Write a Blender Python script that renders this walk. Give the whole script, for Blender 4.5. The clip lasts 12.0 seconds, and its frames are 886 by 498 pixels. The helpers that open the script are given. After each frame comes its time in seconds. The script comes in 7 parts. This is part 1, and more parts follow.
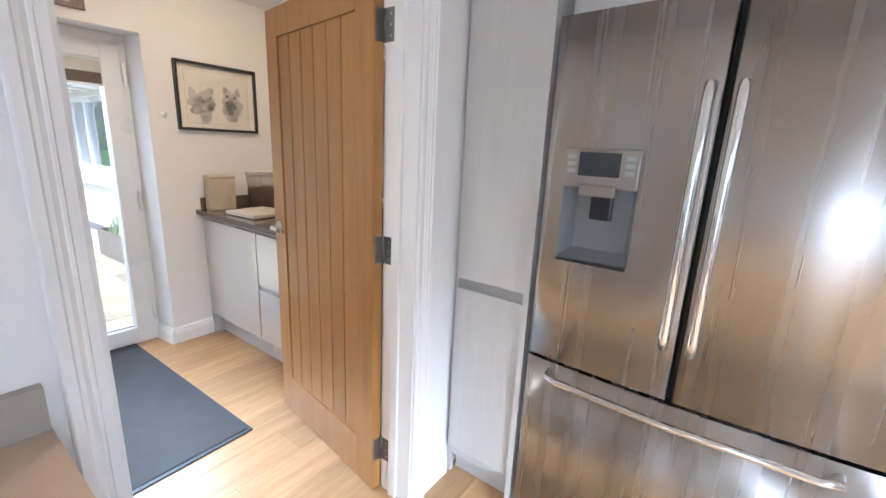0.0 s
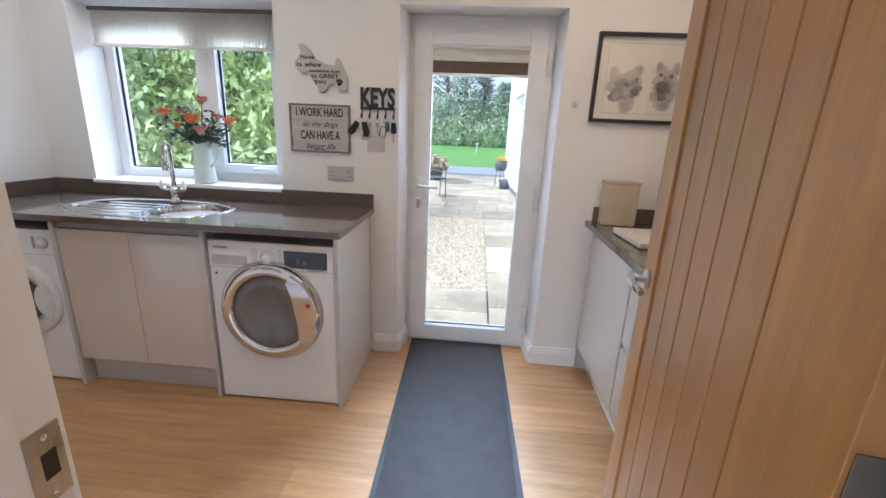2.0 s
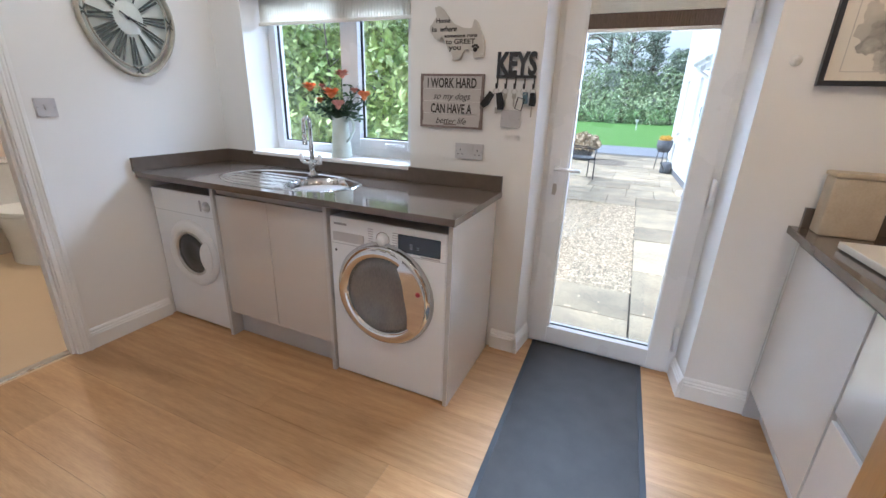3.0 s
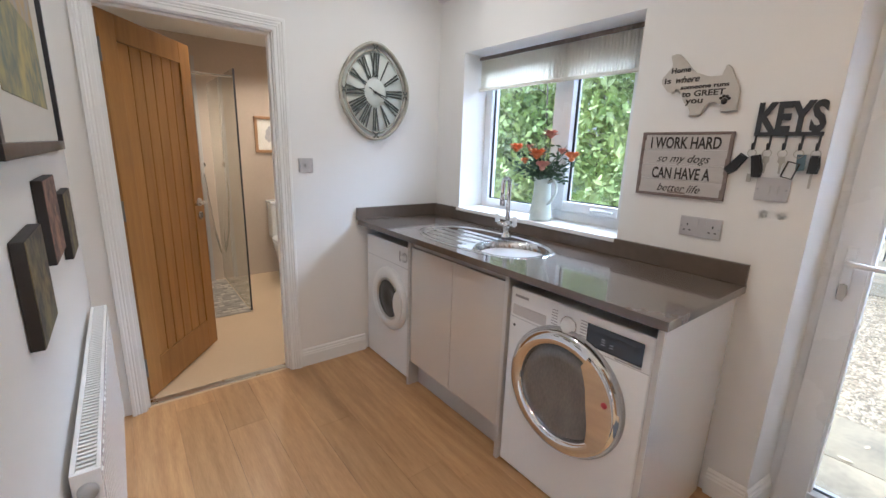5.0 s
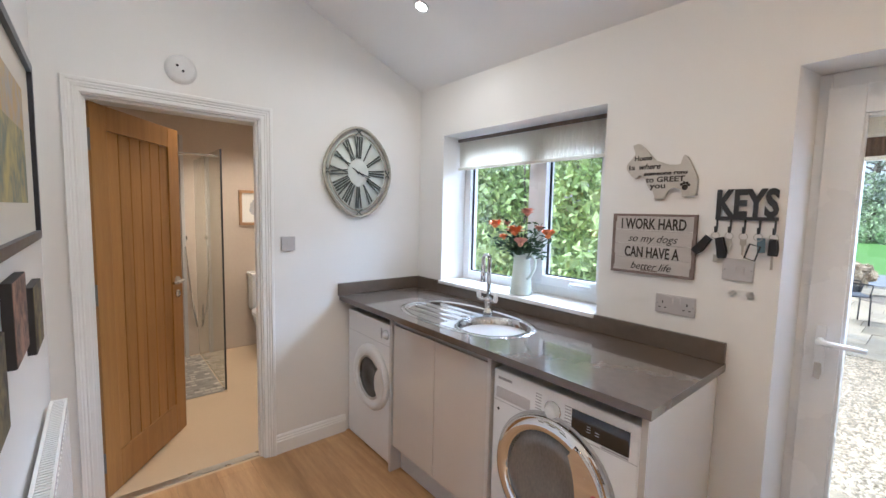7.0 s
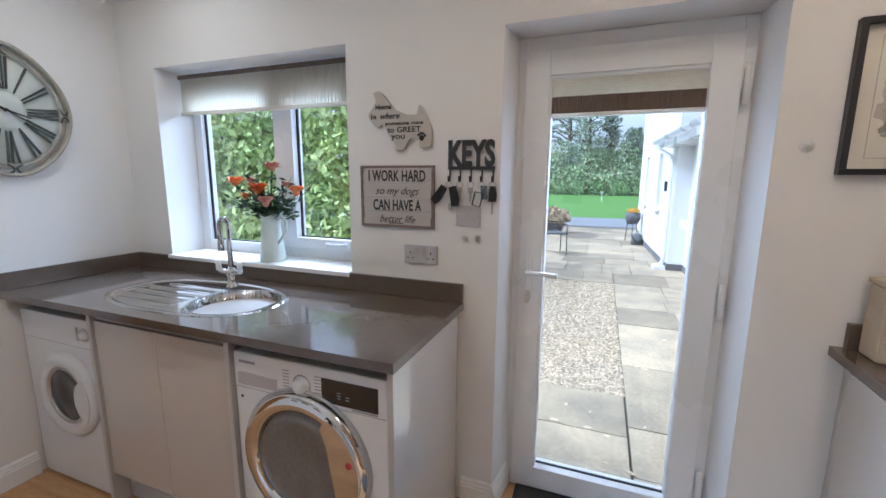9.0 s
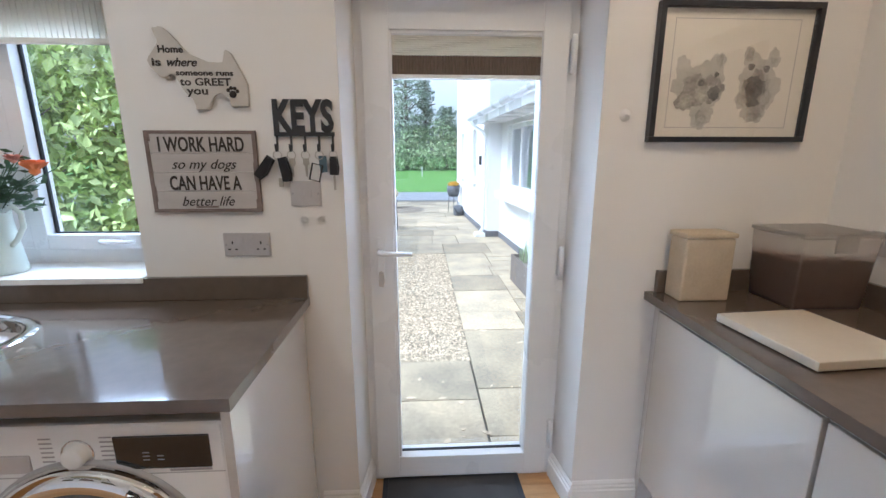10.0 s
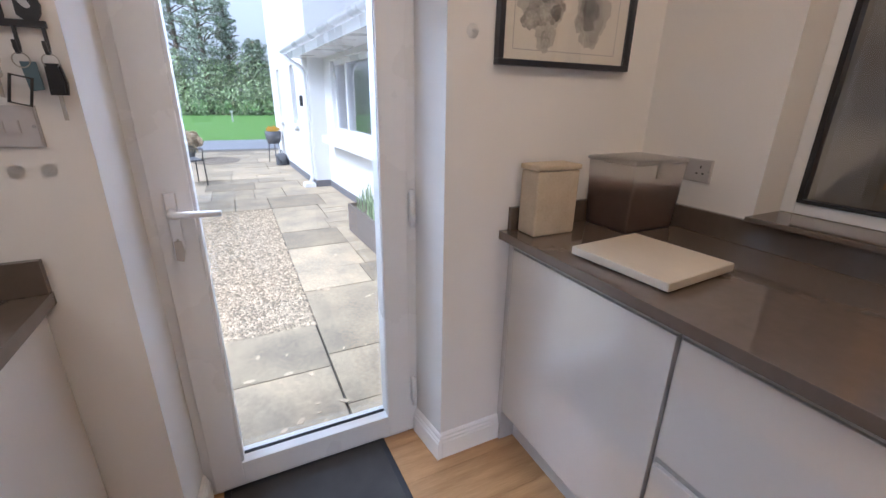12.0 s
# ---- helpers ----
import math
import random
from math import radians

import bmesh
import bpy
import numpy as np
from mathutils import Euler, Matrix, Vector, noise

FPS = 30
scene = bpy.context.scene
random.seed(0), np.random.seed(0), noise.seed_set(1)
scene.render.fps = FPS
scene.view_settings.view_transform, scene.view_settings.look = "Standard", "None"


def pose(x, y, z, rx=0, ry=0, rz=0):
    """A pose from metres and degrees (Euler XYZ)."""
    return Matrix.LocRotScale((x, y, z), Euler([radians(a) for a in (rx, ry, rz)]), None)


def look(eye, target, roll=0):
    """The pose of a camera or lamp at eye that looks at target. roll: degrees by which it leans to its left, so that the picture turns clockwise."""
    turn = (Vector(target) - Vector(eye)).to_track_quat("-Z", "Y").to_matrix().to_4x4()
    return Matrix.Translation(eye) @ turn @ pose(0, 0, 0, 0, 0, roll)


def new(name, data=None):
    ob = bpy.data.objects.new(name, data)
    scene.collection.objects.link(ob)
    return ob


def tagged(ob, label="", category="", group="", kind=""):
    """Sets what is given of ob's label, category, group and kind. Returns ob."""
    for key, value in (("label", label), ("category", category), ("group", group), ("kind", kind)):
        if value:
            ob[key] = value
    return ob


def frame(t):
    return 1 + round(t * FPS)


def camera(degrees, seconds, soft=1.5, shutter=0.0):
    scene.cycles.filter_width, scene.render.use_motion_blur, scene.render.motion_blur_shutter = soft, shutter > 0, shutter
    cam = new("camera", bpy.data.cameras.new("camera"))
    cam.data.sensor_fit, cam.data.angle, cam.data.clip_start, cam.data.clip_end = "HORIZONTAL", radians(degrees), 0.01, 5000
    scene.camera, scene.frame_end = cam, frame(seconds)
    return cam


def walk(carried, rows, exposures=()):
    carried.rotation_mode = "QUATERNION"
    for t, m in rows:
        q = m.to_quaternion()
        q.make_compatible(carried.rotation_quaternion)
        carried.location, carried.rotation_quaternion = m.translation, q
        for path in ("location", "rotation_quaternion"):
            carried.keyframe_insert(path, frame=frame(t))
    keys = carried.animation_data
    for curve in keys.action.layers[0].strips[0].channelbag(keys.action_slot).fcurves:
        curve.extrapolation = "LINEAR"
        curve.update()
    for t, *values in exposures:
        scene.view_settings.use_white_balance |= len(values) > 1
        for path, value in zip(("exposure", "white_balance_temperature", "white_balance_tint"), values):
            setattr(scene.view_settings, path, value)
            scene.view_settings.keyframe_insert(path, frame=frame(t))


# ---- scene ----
cam = camera(93.7, 12.0)
PATH = [
    (0, (2.993, -0.061, 1.386), (1.849, 1.509, 0.912), 2.6),
    (0.5, (2.832, 0.191, 1.372), (1.346, 1.433, 0.876), 2.7),
    (1, (2.687, 0.358, 1.369), (0.947, 1.196, 0.85), 2.7),
    (1.5, (2.487, 0.477, 1.368), (0.59, 0.818, 0.834), 2.5),
    (2, (2.315, 0.574, 1.348), (0.397, 0.435, 0.8), 2.5),
    (2.5, (2.17, 0.624, 1.336), (0.336, 0.112, 0.726), 2.3),
    (3, (2.033, 0.576, 1.33), (0.308, -0.183, 0.659), 1.9),
    (3.5, (1.917, 0.535, 1.315), (0.365, -0.517, 0.618), 1.9),
    (5.5, (1.799, 0.46, 1.387), (0.648, -1.13, 1.0), 2.1),
    (6, (1.803, 0.465, 1.42), (0.648, -1.144, 1.144), 1.7),
    (6.5, (1.801, 0.465, 1.444), (0.602, -1.124, 1.25), 1.4),
    (8.5, (1.652, 0.531, 1.429), (-0.04, -0.501, 1.16), 0.5),
    (9, (1.566, 0.503, 1.407), (-0.276, -0.198, 1.071), 0.4),
    (9.5, (1.473, 0.426, 1.401), (-0.461, 0.101, 1.01), 0.2),
    (10, (1.388, 0.391, 1.381), (-0.56, 0.491, 0.942), -0.0),
    (10.5, (1.281, 0.397, 1.37), (-0.608, 0.846, 0.891), 0.1),
    (11, (1.181, 0.42, 1.363), (-0.613, 1.122, 0.826), 0.2),
    (11.5, (1.148, 0.436, 1.341), (-0.575, 1.258, 0.745), 0.5),
    (12, (1.144, 0.413, 1.32), (-0.547, 1.244, 0.65), 0.9),
]
# exposure follows the phone's own metering
walk(cam, [(t, look(eye, target, roll)) for t, eye, target, roll in PATH],
     [(0, 1.08, 5050, 8), (1.0, 0.62, 5000, 8), (2.5, 0.72, 4950, 8), (3.5, 0.62, 4980, 8), (6.5, 0.86, 5000, 8), (8.5, 0.50, 4900, 8), (9.0, 0.42, 4850, 8), (10.0, 0.6, 4950, 7), (11.0, 0.78, 5000, 12), (12, 0.38, 5050, 14)])

# ---- world and lights ----
SUN_EL, SUN_AZ = 50, 165
world = bpy.data.worlds.new("overcast_sky")
scene.world = world
world.use_nodes = True
sky = world.node_tree.nodes.new("ShaderNodeTexSky")
sky.sky_type = "NISHITA"
sky.sun_disc = False
sky.sun_elevation, sky.sun_rotation = radians(SUN_EL), radians(SUN_AZ)
sky.air_density, sky.dust_density, sky.ozone_density = 1.0, 4.0, 1.0
cloud = world.node_tree.nodes.new("ShaderNodeHueSaturation")      # cloud cover greys and lifts the sky
cloud.inputs["Saturation"].default_value, cloud.inputs["Value"].default_value = 0.25, 1.5
world.node_tree.links.new(sky.outputs[0], cloud.inputs["Color"])
world.node_tree.links.new(cloud.outputs[0], world.node_tree.nodes["Background"].inputs[0])
world.node_tree.nodes["Background"].inputs[1].default_value = 0.15


def lamp(name, kind, m, power, colour, **settings):
    data = bpy.data.lights.new(name, kind)
    data.energy, data.color = power, colour
    ob = new(name, data)
    ob.matrix_world = m
    if kind == "AREA":
        data.shape = "RECTANGLE"
        data.size, data.size_y = settings["size"]
        data.spread = radians(settings.get("spread", 180))
    if kind == "SPOT":
        data.spot_size, data.spot_blend, data.shadow_soft_size = radians(settings["cone"]), 0.8, 0.04
    if kind == "SUN":
        data.angle = radians(settings["angle"])
    return ob


def aim(el, az):
    d = Vector((math.sin(radians(az)) * math.cos(radians(el)), math.cos(radians(az)) * math.cos(radians(el)), math.sin(radians(el))))
    return look(d * 30, (0, 0, 0))


SKYLIGHT = (0.86, 0.93, 1.0)
WARM = (1.0, 0.84, 0.64)
WARMER = (1.0, 0.66, 0.36)
lamp("sun", "SUN", aim(SUN_EL, SUN_AZ), 2.2, (1, 0.96, 0.9), angle=15)
lamp("window_daylight", "AREA", look((-1.25, -1.2, 2.45), (0.6, -1.0, 1.0)), 25, SKYLIGHT, size=(1.6, 0.7), spread=95)
lamp("door_daylight", "AREA", look((-1.25, 0.55, 2.45), (1.0, 0.5, 0.9)), 26, SKYLIGHT, size=(1.0, 0.7), spread=52)
lamp("kitchen_daylight", "AREA", look((6.95, -0.9, 2.65), (3.0, 0.2, 0.7)), 135, (0.92, 0.96, 1.0), size=(2.0, 0.6), spread=80)
lamp("patio_daylight", "AREA", look((4.35, -3.35, 1.25), (2.9, 0.6, 1.15)), 13, (0.92, 0.96, 1.0), size=(0.75, 1.9))
for x, y, p in ((0.49, -1.29, 8), (0.72, 1.12, 7), (1.5, -0.75, 24), (1.5, 1.12, 26)):
    lamp("downlight_beam", "SPOT", look((x, y, 2.28 + 0.4 * x - 0.03), (x, y, 0)), p, WARM if y < 0 else WARMER, cone=172)
for x, y in ((1.2, -2.75), (0.6, -3.5)):
    lamp("bathroom_beam", "SPOT", look((x, y, 2.24), (x, y, 0)), 27, (1.0, 0.76, 0.50), cone=140)

# added fill light that brightens what the inner window shows
lamp("store_fill", "SPOT", look((1.0, 2.35, 2.30), (1.0, 2.4, 0)), 40, (1.0, 0.74, 0.46), cone=160)

# ---- materials ----


def material(name, colour, rough=0.5, metal=0.0, second=None, scale=8.0, stretch=(1, 1, 1), bump=0.0, fine=60.0,
             vary=0.0, clear=0.0, spread=0.25, amount=1.0, sub=0.0, island=False):
    m = bpy.data.materials.new(name)
    m.use_nodes = True
    nt, ln = m.node_tree.nodes, m.node_tree.links
    b = nt["Principled BSDF"]
    b.inputs["Roughness"].default_value, b.inputs["Metallic"].default_value = rough, metal
    b.inputs["Coat Weight"].default_value = clear
    b.inputs["Coat Roughness"].default_value = 0.04
    tc, mp = nt.new("ShaderNodeTexCoord"), nt.new("ShaderNodeMapping")
    mp.inputs["Scale"].default_value = stretch
    ln.new(tc.outputs["Object"], mp.inputs[0])
    n1, n2 = nt.new("ShaderNodeTexNoise"), nt.new("ShaderNodeTexNoise")
    n1.inputs["Scale"].default_value, n1.inputs["Detail"].default_value = scale, 6
    n2.inputs["Scale"].default_value, n2.inputs["Detail"].default_value = fine, 4
    ln.new(mp.outputs[0], n1.inputs[0])
    ln.new(mp.outputs[0], n2.inputs[0])
    second = second or tuple(c * 0.86 for c in colour)
    ramp = nt.new("ShaderNodeValToRGB")
    ramp.color_ramp.elements[0].position, ramp.color_ramp.elements[1].position = 0.5 - spread, 0.5 + spread
    ramp.color_ramp.elements[0].color, ramp.color_ramp.elements[1].color = (*second, 1), (*colour, 1)
    mixf = nt.new("ShaderNodeMath")
    mixf.operation = "MULTIPLY_ADD"
    mixf.inputs[1].default_value = 0.35
    ln.new(n2.outputs[0], mixf.inputs[0])
    sc = nt.new("ShaderNodeMath")
    sc.operation = "MULTIPLY"
    sc.inputs[1].default_value = 0.65
    ln.new(n1.outputs[0], sc.inputs[0])
    ln.new(sc.outputs[0], mixf.inputs[2])
    ln.new(mixf.outputs[0], ramp.inputs[0])
    out = ramp.outputs[0]
    if vary:
        rnd = nt.new("ShaderNodeNewGeometry") if island else nt.new("ShaderNodeObjectInfo")
        hsv = nt.new("ShaderNodeHueSaturation")
        ma = nt.new("ShaderNodeMapRange")
        ma.inputs[3].default_value, ma.inputs[4].default_value = 1 - vary, 1 + vary
        ln.new(rnd.outputs["Random Per Island" if island else "Random"], ma.inputs[0])
        ln.new(ma.outputs[0], hsv.inputs["Value"])
        ln.new(out, hsv.inputs["Color"])
        out = hsv.outputs[0]
    ln.new(out, b.inputs["Base Color"])
    rr = nt.new("ShaderNodeMapRange")
    rr.inputs[3].default_value, rr.inputs[4].default_value = rough * 0.85, min(1, rough * 1.15)
    ln.new(n1.outputs[0], rr.inputs[0])
    ln.new(rr.outputs[0], b.inputs["Roughness"])
    if bump:
        bp = nt.new("ShaderNodeBump")
        bp.inputs["Strength"].default_value, bp.inputs["Distance"].default_value = bump, 0.004
        ln.new(mixf.outputs[0], bp.inputs["Height"])
        ln.new(bp.outputs[0], b.inputs["Normal"])
    if sub:
        b.inputs["Transmission Weight"].default_value = sub
    return m


def glass_material(name, tint=(1, 1, 1), rough=0.0):
    m = bpy.data.materials.new(name)
    m.use_nodes = True
    b = m.node_tree.nodes["Principled BSDF"]
    b.inputs["Base Color"].default_value = (*tint, 1)
    b.inputs["Roughness"].default_value, b.inputs["Transmission Weight"].default_value = rough, 1
    b.inputs["IOR"].default_value = 1.45
    return m


M = {}
M["paint"] = material("white_wall_paint", (0.80, 0.785, 0.76), 0.7, second=(0.765, 0.75, 0.725), scale=1.5, fine=220, bump=0.06)
M["ceiling"] = material("white_ceiling_paint", (0.82, 0.81, 0.79), 0.8, second=(0.79, 0.78, 0.76), scale=1.2, fine=200, bump=0.05)
M["gloss"] = material("white_gloss_paint", (0.82, 0.81, 0.79), 0.3, second=(0.78, 0.77, 0.75), scale=3, fine=120, bump=0.03)
M["upvc"] = material("white_plastic_profile", (0.78, 0.79, 0.80), 0.28, second=(0.74, 0.75, 0.76), scale=2)
M["plank"] = material("oak_vinyl_plank", (0.53, 0.325, 0.150), 0.36, second=(0.35, 0.195, 0.082), scale=3.5, stretch=(9, 0.7, 1), fine=26,
                      bump=0.10, vary=0.12, spread=0.17)
M["oak"] = material("oiled_oak", (0.42, 0.215, 0.058), 0.36, second=(0.27, 0.125, 0.030), scale=3, stretch=(9, 9, 0.6), fine=30, bump=0.1,
                    vary=0.06, spread=0.24, clear=0.08)
M["plank_joint"] = material("dark_plank_joint", (0.33, 0.19, 0.09), 0.7, scale=6)
# oak darkened to hold the shade of the door grooves
M["oak_groove_shade"] = material("oak_groove_shade", (0.15, 0.068, 0.022), 0.6, scale=6)
M["worktop"] = material("taupe_quartz", (0.135, 0.105, 0.083), 0.10, second=(0.108, 0.084, 0.066), scale=30, fine=400, clear=0.25)
M["cabinet"] = material("light_grey_gloss_door", (0.60, 0.56, 0.515), 0.03, second=(0.585, 0.545, 0.50), scale=2, clear=1.0)
M["cabinet"].node_tree.nodes["Principled BSDF"].inputs["Coat IOR"].default_value = 1.9
M["carcass"] = material("light_grey_panel", (0.55, 0.53, 0.51), 0.4, scale=3)
M["channel"] = material("grey_handle_channel", (0.36, 0.35, 0.33), 0.35, scale=4, metal=0.3)
# near-black colour that paints in the shade behind the machines
M["recess_shade"] = material("painted_recess_shade", (0.045, 0.042, 0.04), 0.8, scale=5)
M["white_metal"] = material("white_enamel", (0.80, 0.80, 0.80), 0.22, second=(0.77, 0.77, 0.775), scale=2, clear=0.3)
M["white_plastic"] = material("white_plastic", (0.76, 0.76, 0.75), 0.35, scale=5)
M["grey_plastic"] = material("grey_plastic", (0.42, 0.42, 0.43), 0.4, scale=5)
M["dispenser"] = material("dark_grey_moulding", (0.24, 0.25, 0.26), 0.3, scale=4)
M["chrome"] = material("chrome", (0.80, 0.80, 0.80), 0.06, 1.0, second=(0.76, 0.76, 0.76))
M["nickel"] = material("satin_nickel", (0.58, 0.56, 0.53), 0.28, 1.0)
M["steel"] = material("brushed_steel", (0.44, 0.42, 0.40), 0.27, 1.0, second=(0.44, 0.415, 0.39), scale=5, stretch=(6, 6, 0.1), fine=30)
M["panel_satin"] = material("dull_satin_panel", (0.36, 0.33, 0.29), 0.4, 1.0, scale=5)
M["sink"] = material("polished_sink_steel", (0.66, 0.66, 0.66), 0.14, 1.0, scale=5, fine=200)
nt = M["steel"].node_tree
tg = nt.nodes.new("ShaderNodeTangent")
tg.direction_type, tg.axis = "RADIAL", "Z"
nt.links.new(tg.outputs[0], nt.nodes["Principled BSDF"].inputs["Tangent"])
nt.nodes["Principled BSDF"].inputs["Anisotropic"].default_value = 0.95
nt.nodes["Principled BSDF"].inputs["Anisotropic Rotation"].default_value = 0.25
tc, mp, wv, bp = (nt.nodes.new("ShaderNode" + k) for k in ("TexCoord", "Mapping", "TexNoise", "Bump"))
mp.inputs["Scale"].default_value = (1, 0.1, 0.05)      # the pressed sheet is faintly wavy across its width
wv.inputs["Scale"].default_value, wv.inputs["Detail"].default_value = 6, 0
bp.inputs["Strength"].default_value, bp.inputs["Distance"].default_value = 0.4, 0.006
nt.links.new(tc.outputs["Object"], mp.inputs[0])
nt.links.new(mp.outputs[0], wv.inputs[0])
nt.links.new(wv.outputs[0], bp.inputs["Height"])
nt.links.new(bp.outputs[0], nt.nodes["Principled BSDF"].inputs["Normal"])
M["black"] = material("black_plastic", (0.012, 0.012, 0.014), 0.3, second=(0.02, 0.02, 0.022), scale=8)
M["black_gloss"] = material("black_display_glass", (0.01, 0.011, 0.014), 0.06, scale=3, clear=0.6)
M["black_iron"] = material("black_painted_iron", (0.02, 0.022, 0.026), 0.5, second=(0.035, 0.035, 0.04), scale=30, bump=0.1)
M["dark_drum"] = material("dark_door_glass", (0.10, 0.10, 0.10), 0.09, second=(0.20, 0.195, 0.19), scale=3.5, stretch=(1, 2.4, 1), spread=0.2, clear=1.0)
M["mat"] = material("charcoal_ribbed_mat", (0.066, 0.062, 0.060), 0.95, second=(0.033, 0.031, 0.030), scale=9, fine=500, bump=0.6)
M["mat_edge"] = material("black_rubber_edge", (0.022, 0.024, 0.028), 0.6, scale=12)
M["blind"] = material("cream_blind_fabric", (0.70, 0.66, 0.58), 0.85, second=(0.63, 0.59, 0.51), scale=40, stretch=(1, 1, 6), fine=300, bump=0.2, sub=0.12)
nt = M["blind"].node_tree     # thin cloth lets the daylight through
tl, mx = nt.nodes.new("ShaderNodeBsdfTranslucent"), nt.nodes.new("ShaderNodeMixShader")
tl.inputs[0].default_value = (0.80, 0.76, 0.66, 1)
mx.inputs[0].default_value = 0.32
nt.nodes["Principled BSDF"].inputs["Transmission Weight"].default_value = 0
nt.links.new(nt.nodes["Principled BSDF"].outputs[0], mx.inputs[1])
nt.links.new(tl.outputs[0], mx.inputs[2])
nt.links.new(mx.outputs[0], nt.nodes["Material Output"].inputs[0])
M["blind_brown"] = material("brown_pleated_fabric", (0.20, 0.155, 0.125), 0.9, second=(0.13, 0.10, 0.08), scale=30, stretch=(1, 5, 1), fine=200, bump=0.2)
M["clock_rim"] = material("distressed_cream_metal", (0.52, 0.50, 0.42), 0.6, second=(0.30, 0.28, 0.23), scale=14, fine=90, bump=0.25, spread=0.16)
M["clock_face"] = material("white_clock_face", (0.72, 0.76, 0.72), 0.5, second=(0.60, 0.64, 0.60), scale=9)
M["numeral"] = material("dark_green_grey_numeral", (0.055, 0.068, 0.06), 0.6, second=(0.09, 0.10, 0.09), scale=20)
M["sign_board"] = material("whitewashed_board", (0.52, 0.49, 0.46), 0.75, second=(0.44, 0.41, 0.385), scale=6, stretch=(1, 1, 6), fine=60, bump=0.15)
M["sign_edge"] = material("worn_brown_edge", (0.14, 0.10, 0.085), 0.8, second=(0.27, 0.22, 0.20), scale=18, fine=70, bump=0.2)
M["ink"] = material("dark_brown_ink", (0.035, 0.028, 0.026), 0.8, scale=20)
M["dog_board"] = material("cream_painted_wood", (0.56, 0.53, 0.48), 0.55, second=(0.47, 0.44, 0.39), scale=8, fine=50, bump=0.1)
M["switch"] = material("brushed_switch_plate", (0.55, 0.53, 0.53), 0.35, second=(0.49, 0.47, 0.47), scale=5, metal=0.25)
M["jug"] = material("pale_mint_enamel", (0.66, 0.73, 0.68), 0.28, second=(0.62, 0.69, 0.645), scale=6, clear=0.3)
M["petal_orange"] = material("orange_petal", (0.85, 0.30, 0.09), 0.7, second=(0.75, 0.19, 0.05), scale=40)
M["petal_peach"] = material("peach_petal", (0.72, 0.36, 0.27), 0.7, second=(0.55, 0.22, 0.16), scale=40)
M["flower_leaf"] = material("muted_green_leaf", (0.06, 0.115, 0.05), 0.6, second=(0.035, 0.07, 0.035), scale=25, vary=0.3)
M["leaf"] = material("shrub_leaf", (0.60, 0.64, 0.24), 0.75, second=(0.25, 0.38, 0.15), scale=1.6, fine=30, vary=0.45, island=True)
M["leaf_far"] = material("hedge_leaf", (0.42, 0.48, 0.27), 0.6, second=(0.22, 0.30, 0.16), scale=1.0, fine=20, vary=0.5, island=True)
M["needle"] = material("conifer_needle", (0.44, 0.47, 0.38), 0.7, second=(0.28, 0.33, 0.26), scale=1.0, vary=0.4, island=True)
M["bark"] = material("grey_brown_bark", (0.24, 0.20, 0.16), 0.9, second=(0.13, 0.105, 0.085), scale=12, stretch=(3, 3, 0.7), bump=0.5)
M["grass"] = material("lawn_grass", (0.12, 0.26, 0.035), 0.9, second=(0.075, 0.175, 0.028), scale=2.5, fine=90, bump=0.5)
M["road"] = material("grey_asphalt", (0.24, 0.25, 0.27), 0.9, second=(0.19, 0.20, 0.22), scale=3, fine=200, bump=0.3)
M["joint"] = material("dark_mortar_joint", (0.16, 0.14, 0.11), 0.95, scale=8, bump=0.3)
M["soil"] = material("bedding_sand", (0.22, 0.185, 0.14), 0.95, second=(0.15, 0.125, 0.095), scale=6, fine=120, bump=0.4)
M["slab"] = material("sandstone_paving", (0.46, 0.375, 0.245), 0.6, second=(0.25, 0.21, 0.15), scale=3.2, fine=40, bump=0.3, vary=0.28, spread=0.15)
M["gravel_sand"] = material("gravel_bed_sand", (0.34, 0.28, 0.19), 0.95, second=(0.24, 0.195, 0.13), scale=20, fine=150, bump=0.4)
M["pebble"] = material("gravel_pebble", (0.54, 0.445, 0.31), 0.8, second=(0.38, 0.305, 0.205), scale=12, vary=0.38, island=True)
M["render_wall"] = material("white_rendered_wall", (0.78, 0.78, 0.77), 0.85, second=(0.70, 0.70, 0.69), scale=1.2, fine=120, bump=0.2)
M["plinth"] = material("grey_house_plinth", (0.16, 0.16, 0.17), 0.8, scale=4)
M["roof"] = material("grey_roof_slate", (0.16, 0.16, 0.165), 0.7, scale=6)
M["frame_black"] = material("black_stained_frame", (0.016, 0.018, 0.026), 0.35, second=(0.026, 0.028, 0.036), scale=15)
M["mount"] = material("cream_mount_card", (0.66, 0.63, 0.57), 0.8, second=(0.62, 0.59, 0.53), scale=6)
M["sketch_light"] = material("faint_pencil_wash", (0.50, 0.48, 0.44), 0.85, second=(0.34, 0.325, 0.305), scale=20, fine=140, spread=0.2)
M["sketch"] = material("grey_pencil_wash", (0.46, 0.44, 0.40), 0.85, second=(0.17, 0.165, 0.155), scale=24, fine=140, spread=0.16)
M["sketch_dark"] = material("dark_pencil_wash", (0.24, 0.23, 0.22), 0.85, second=(0.055, 0.055, 0.055), scale=30, fine=140, spread=0.2)
M["landscape"] = material("muted_landscape_print", (0.46, 0.38, 0.17), 0.8, second=(0.17, 0.20, 0.17), scale=5, fine=20, spread=0.12)
M["landscape_sky"] = material("ochre_print_band", (0.52, 0.34, 0.10), 0.8, second=(0.36, 0.36, 0.36), scale=6, fine=20, spread=0.12)
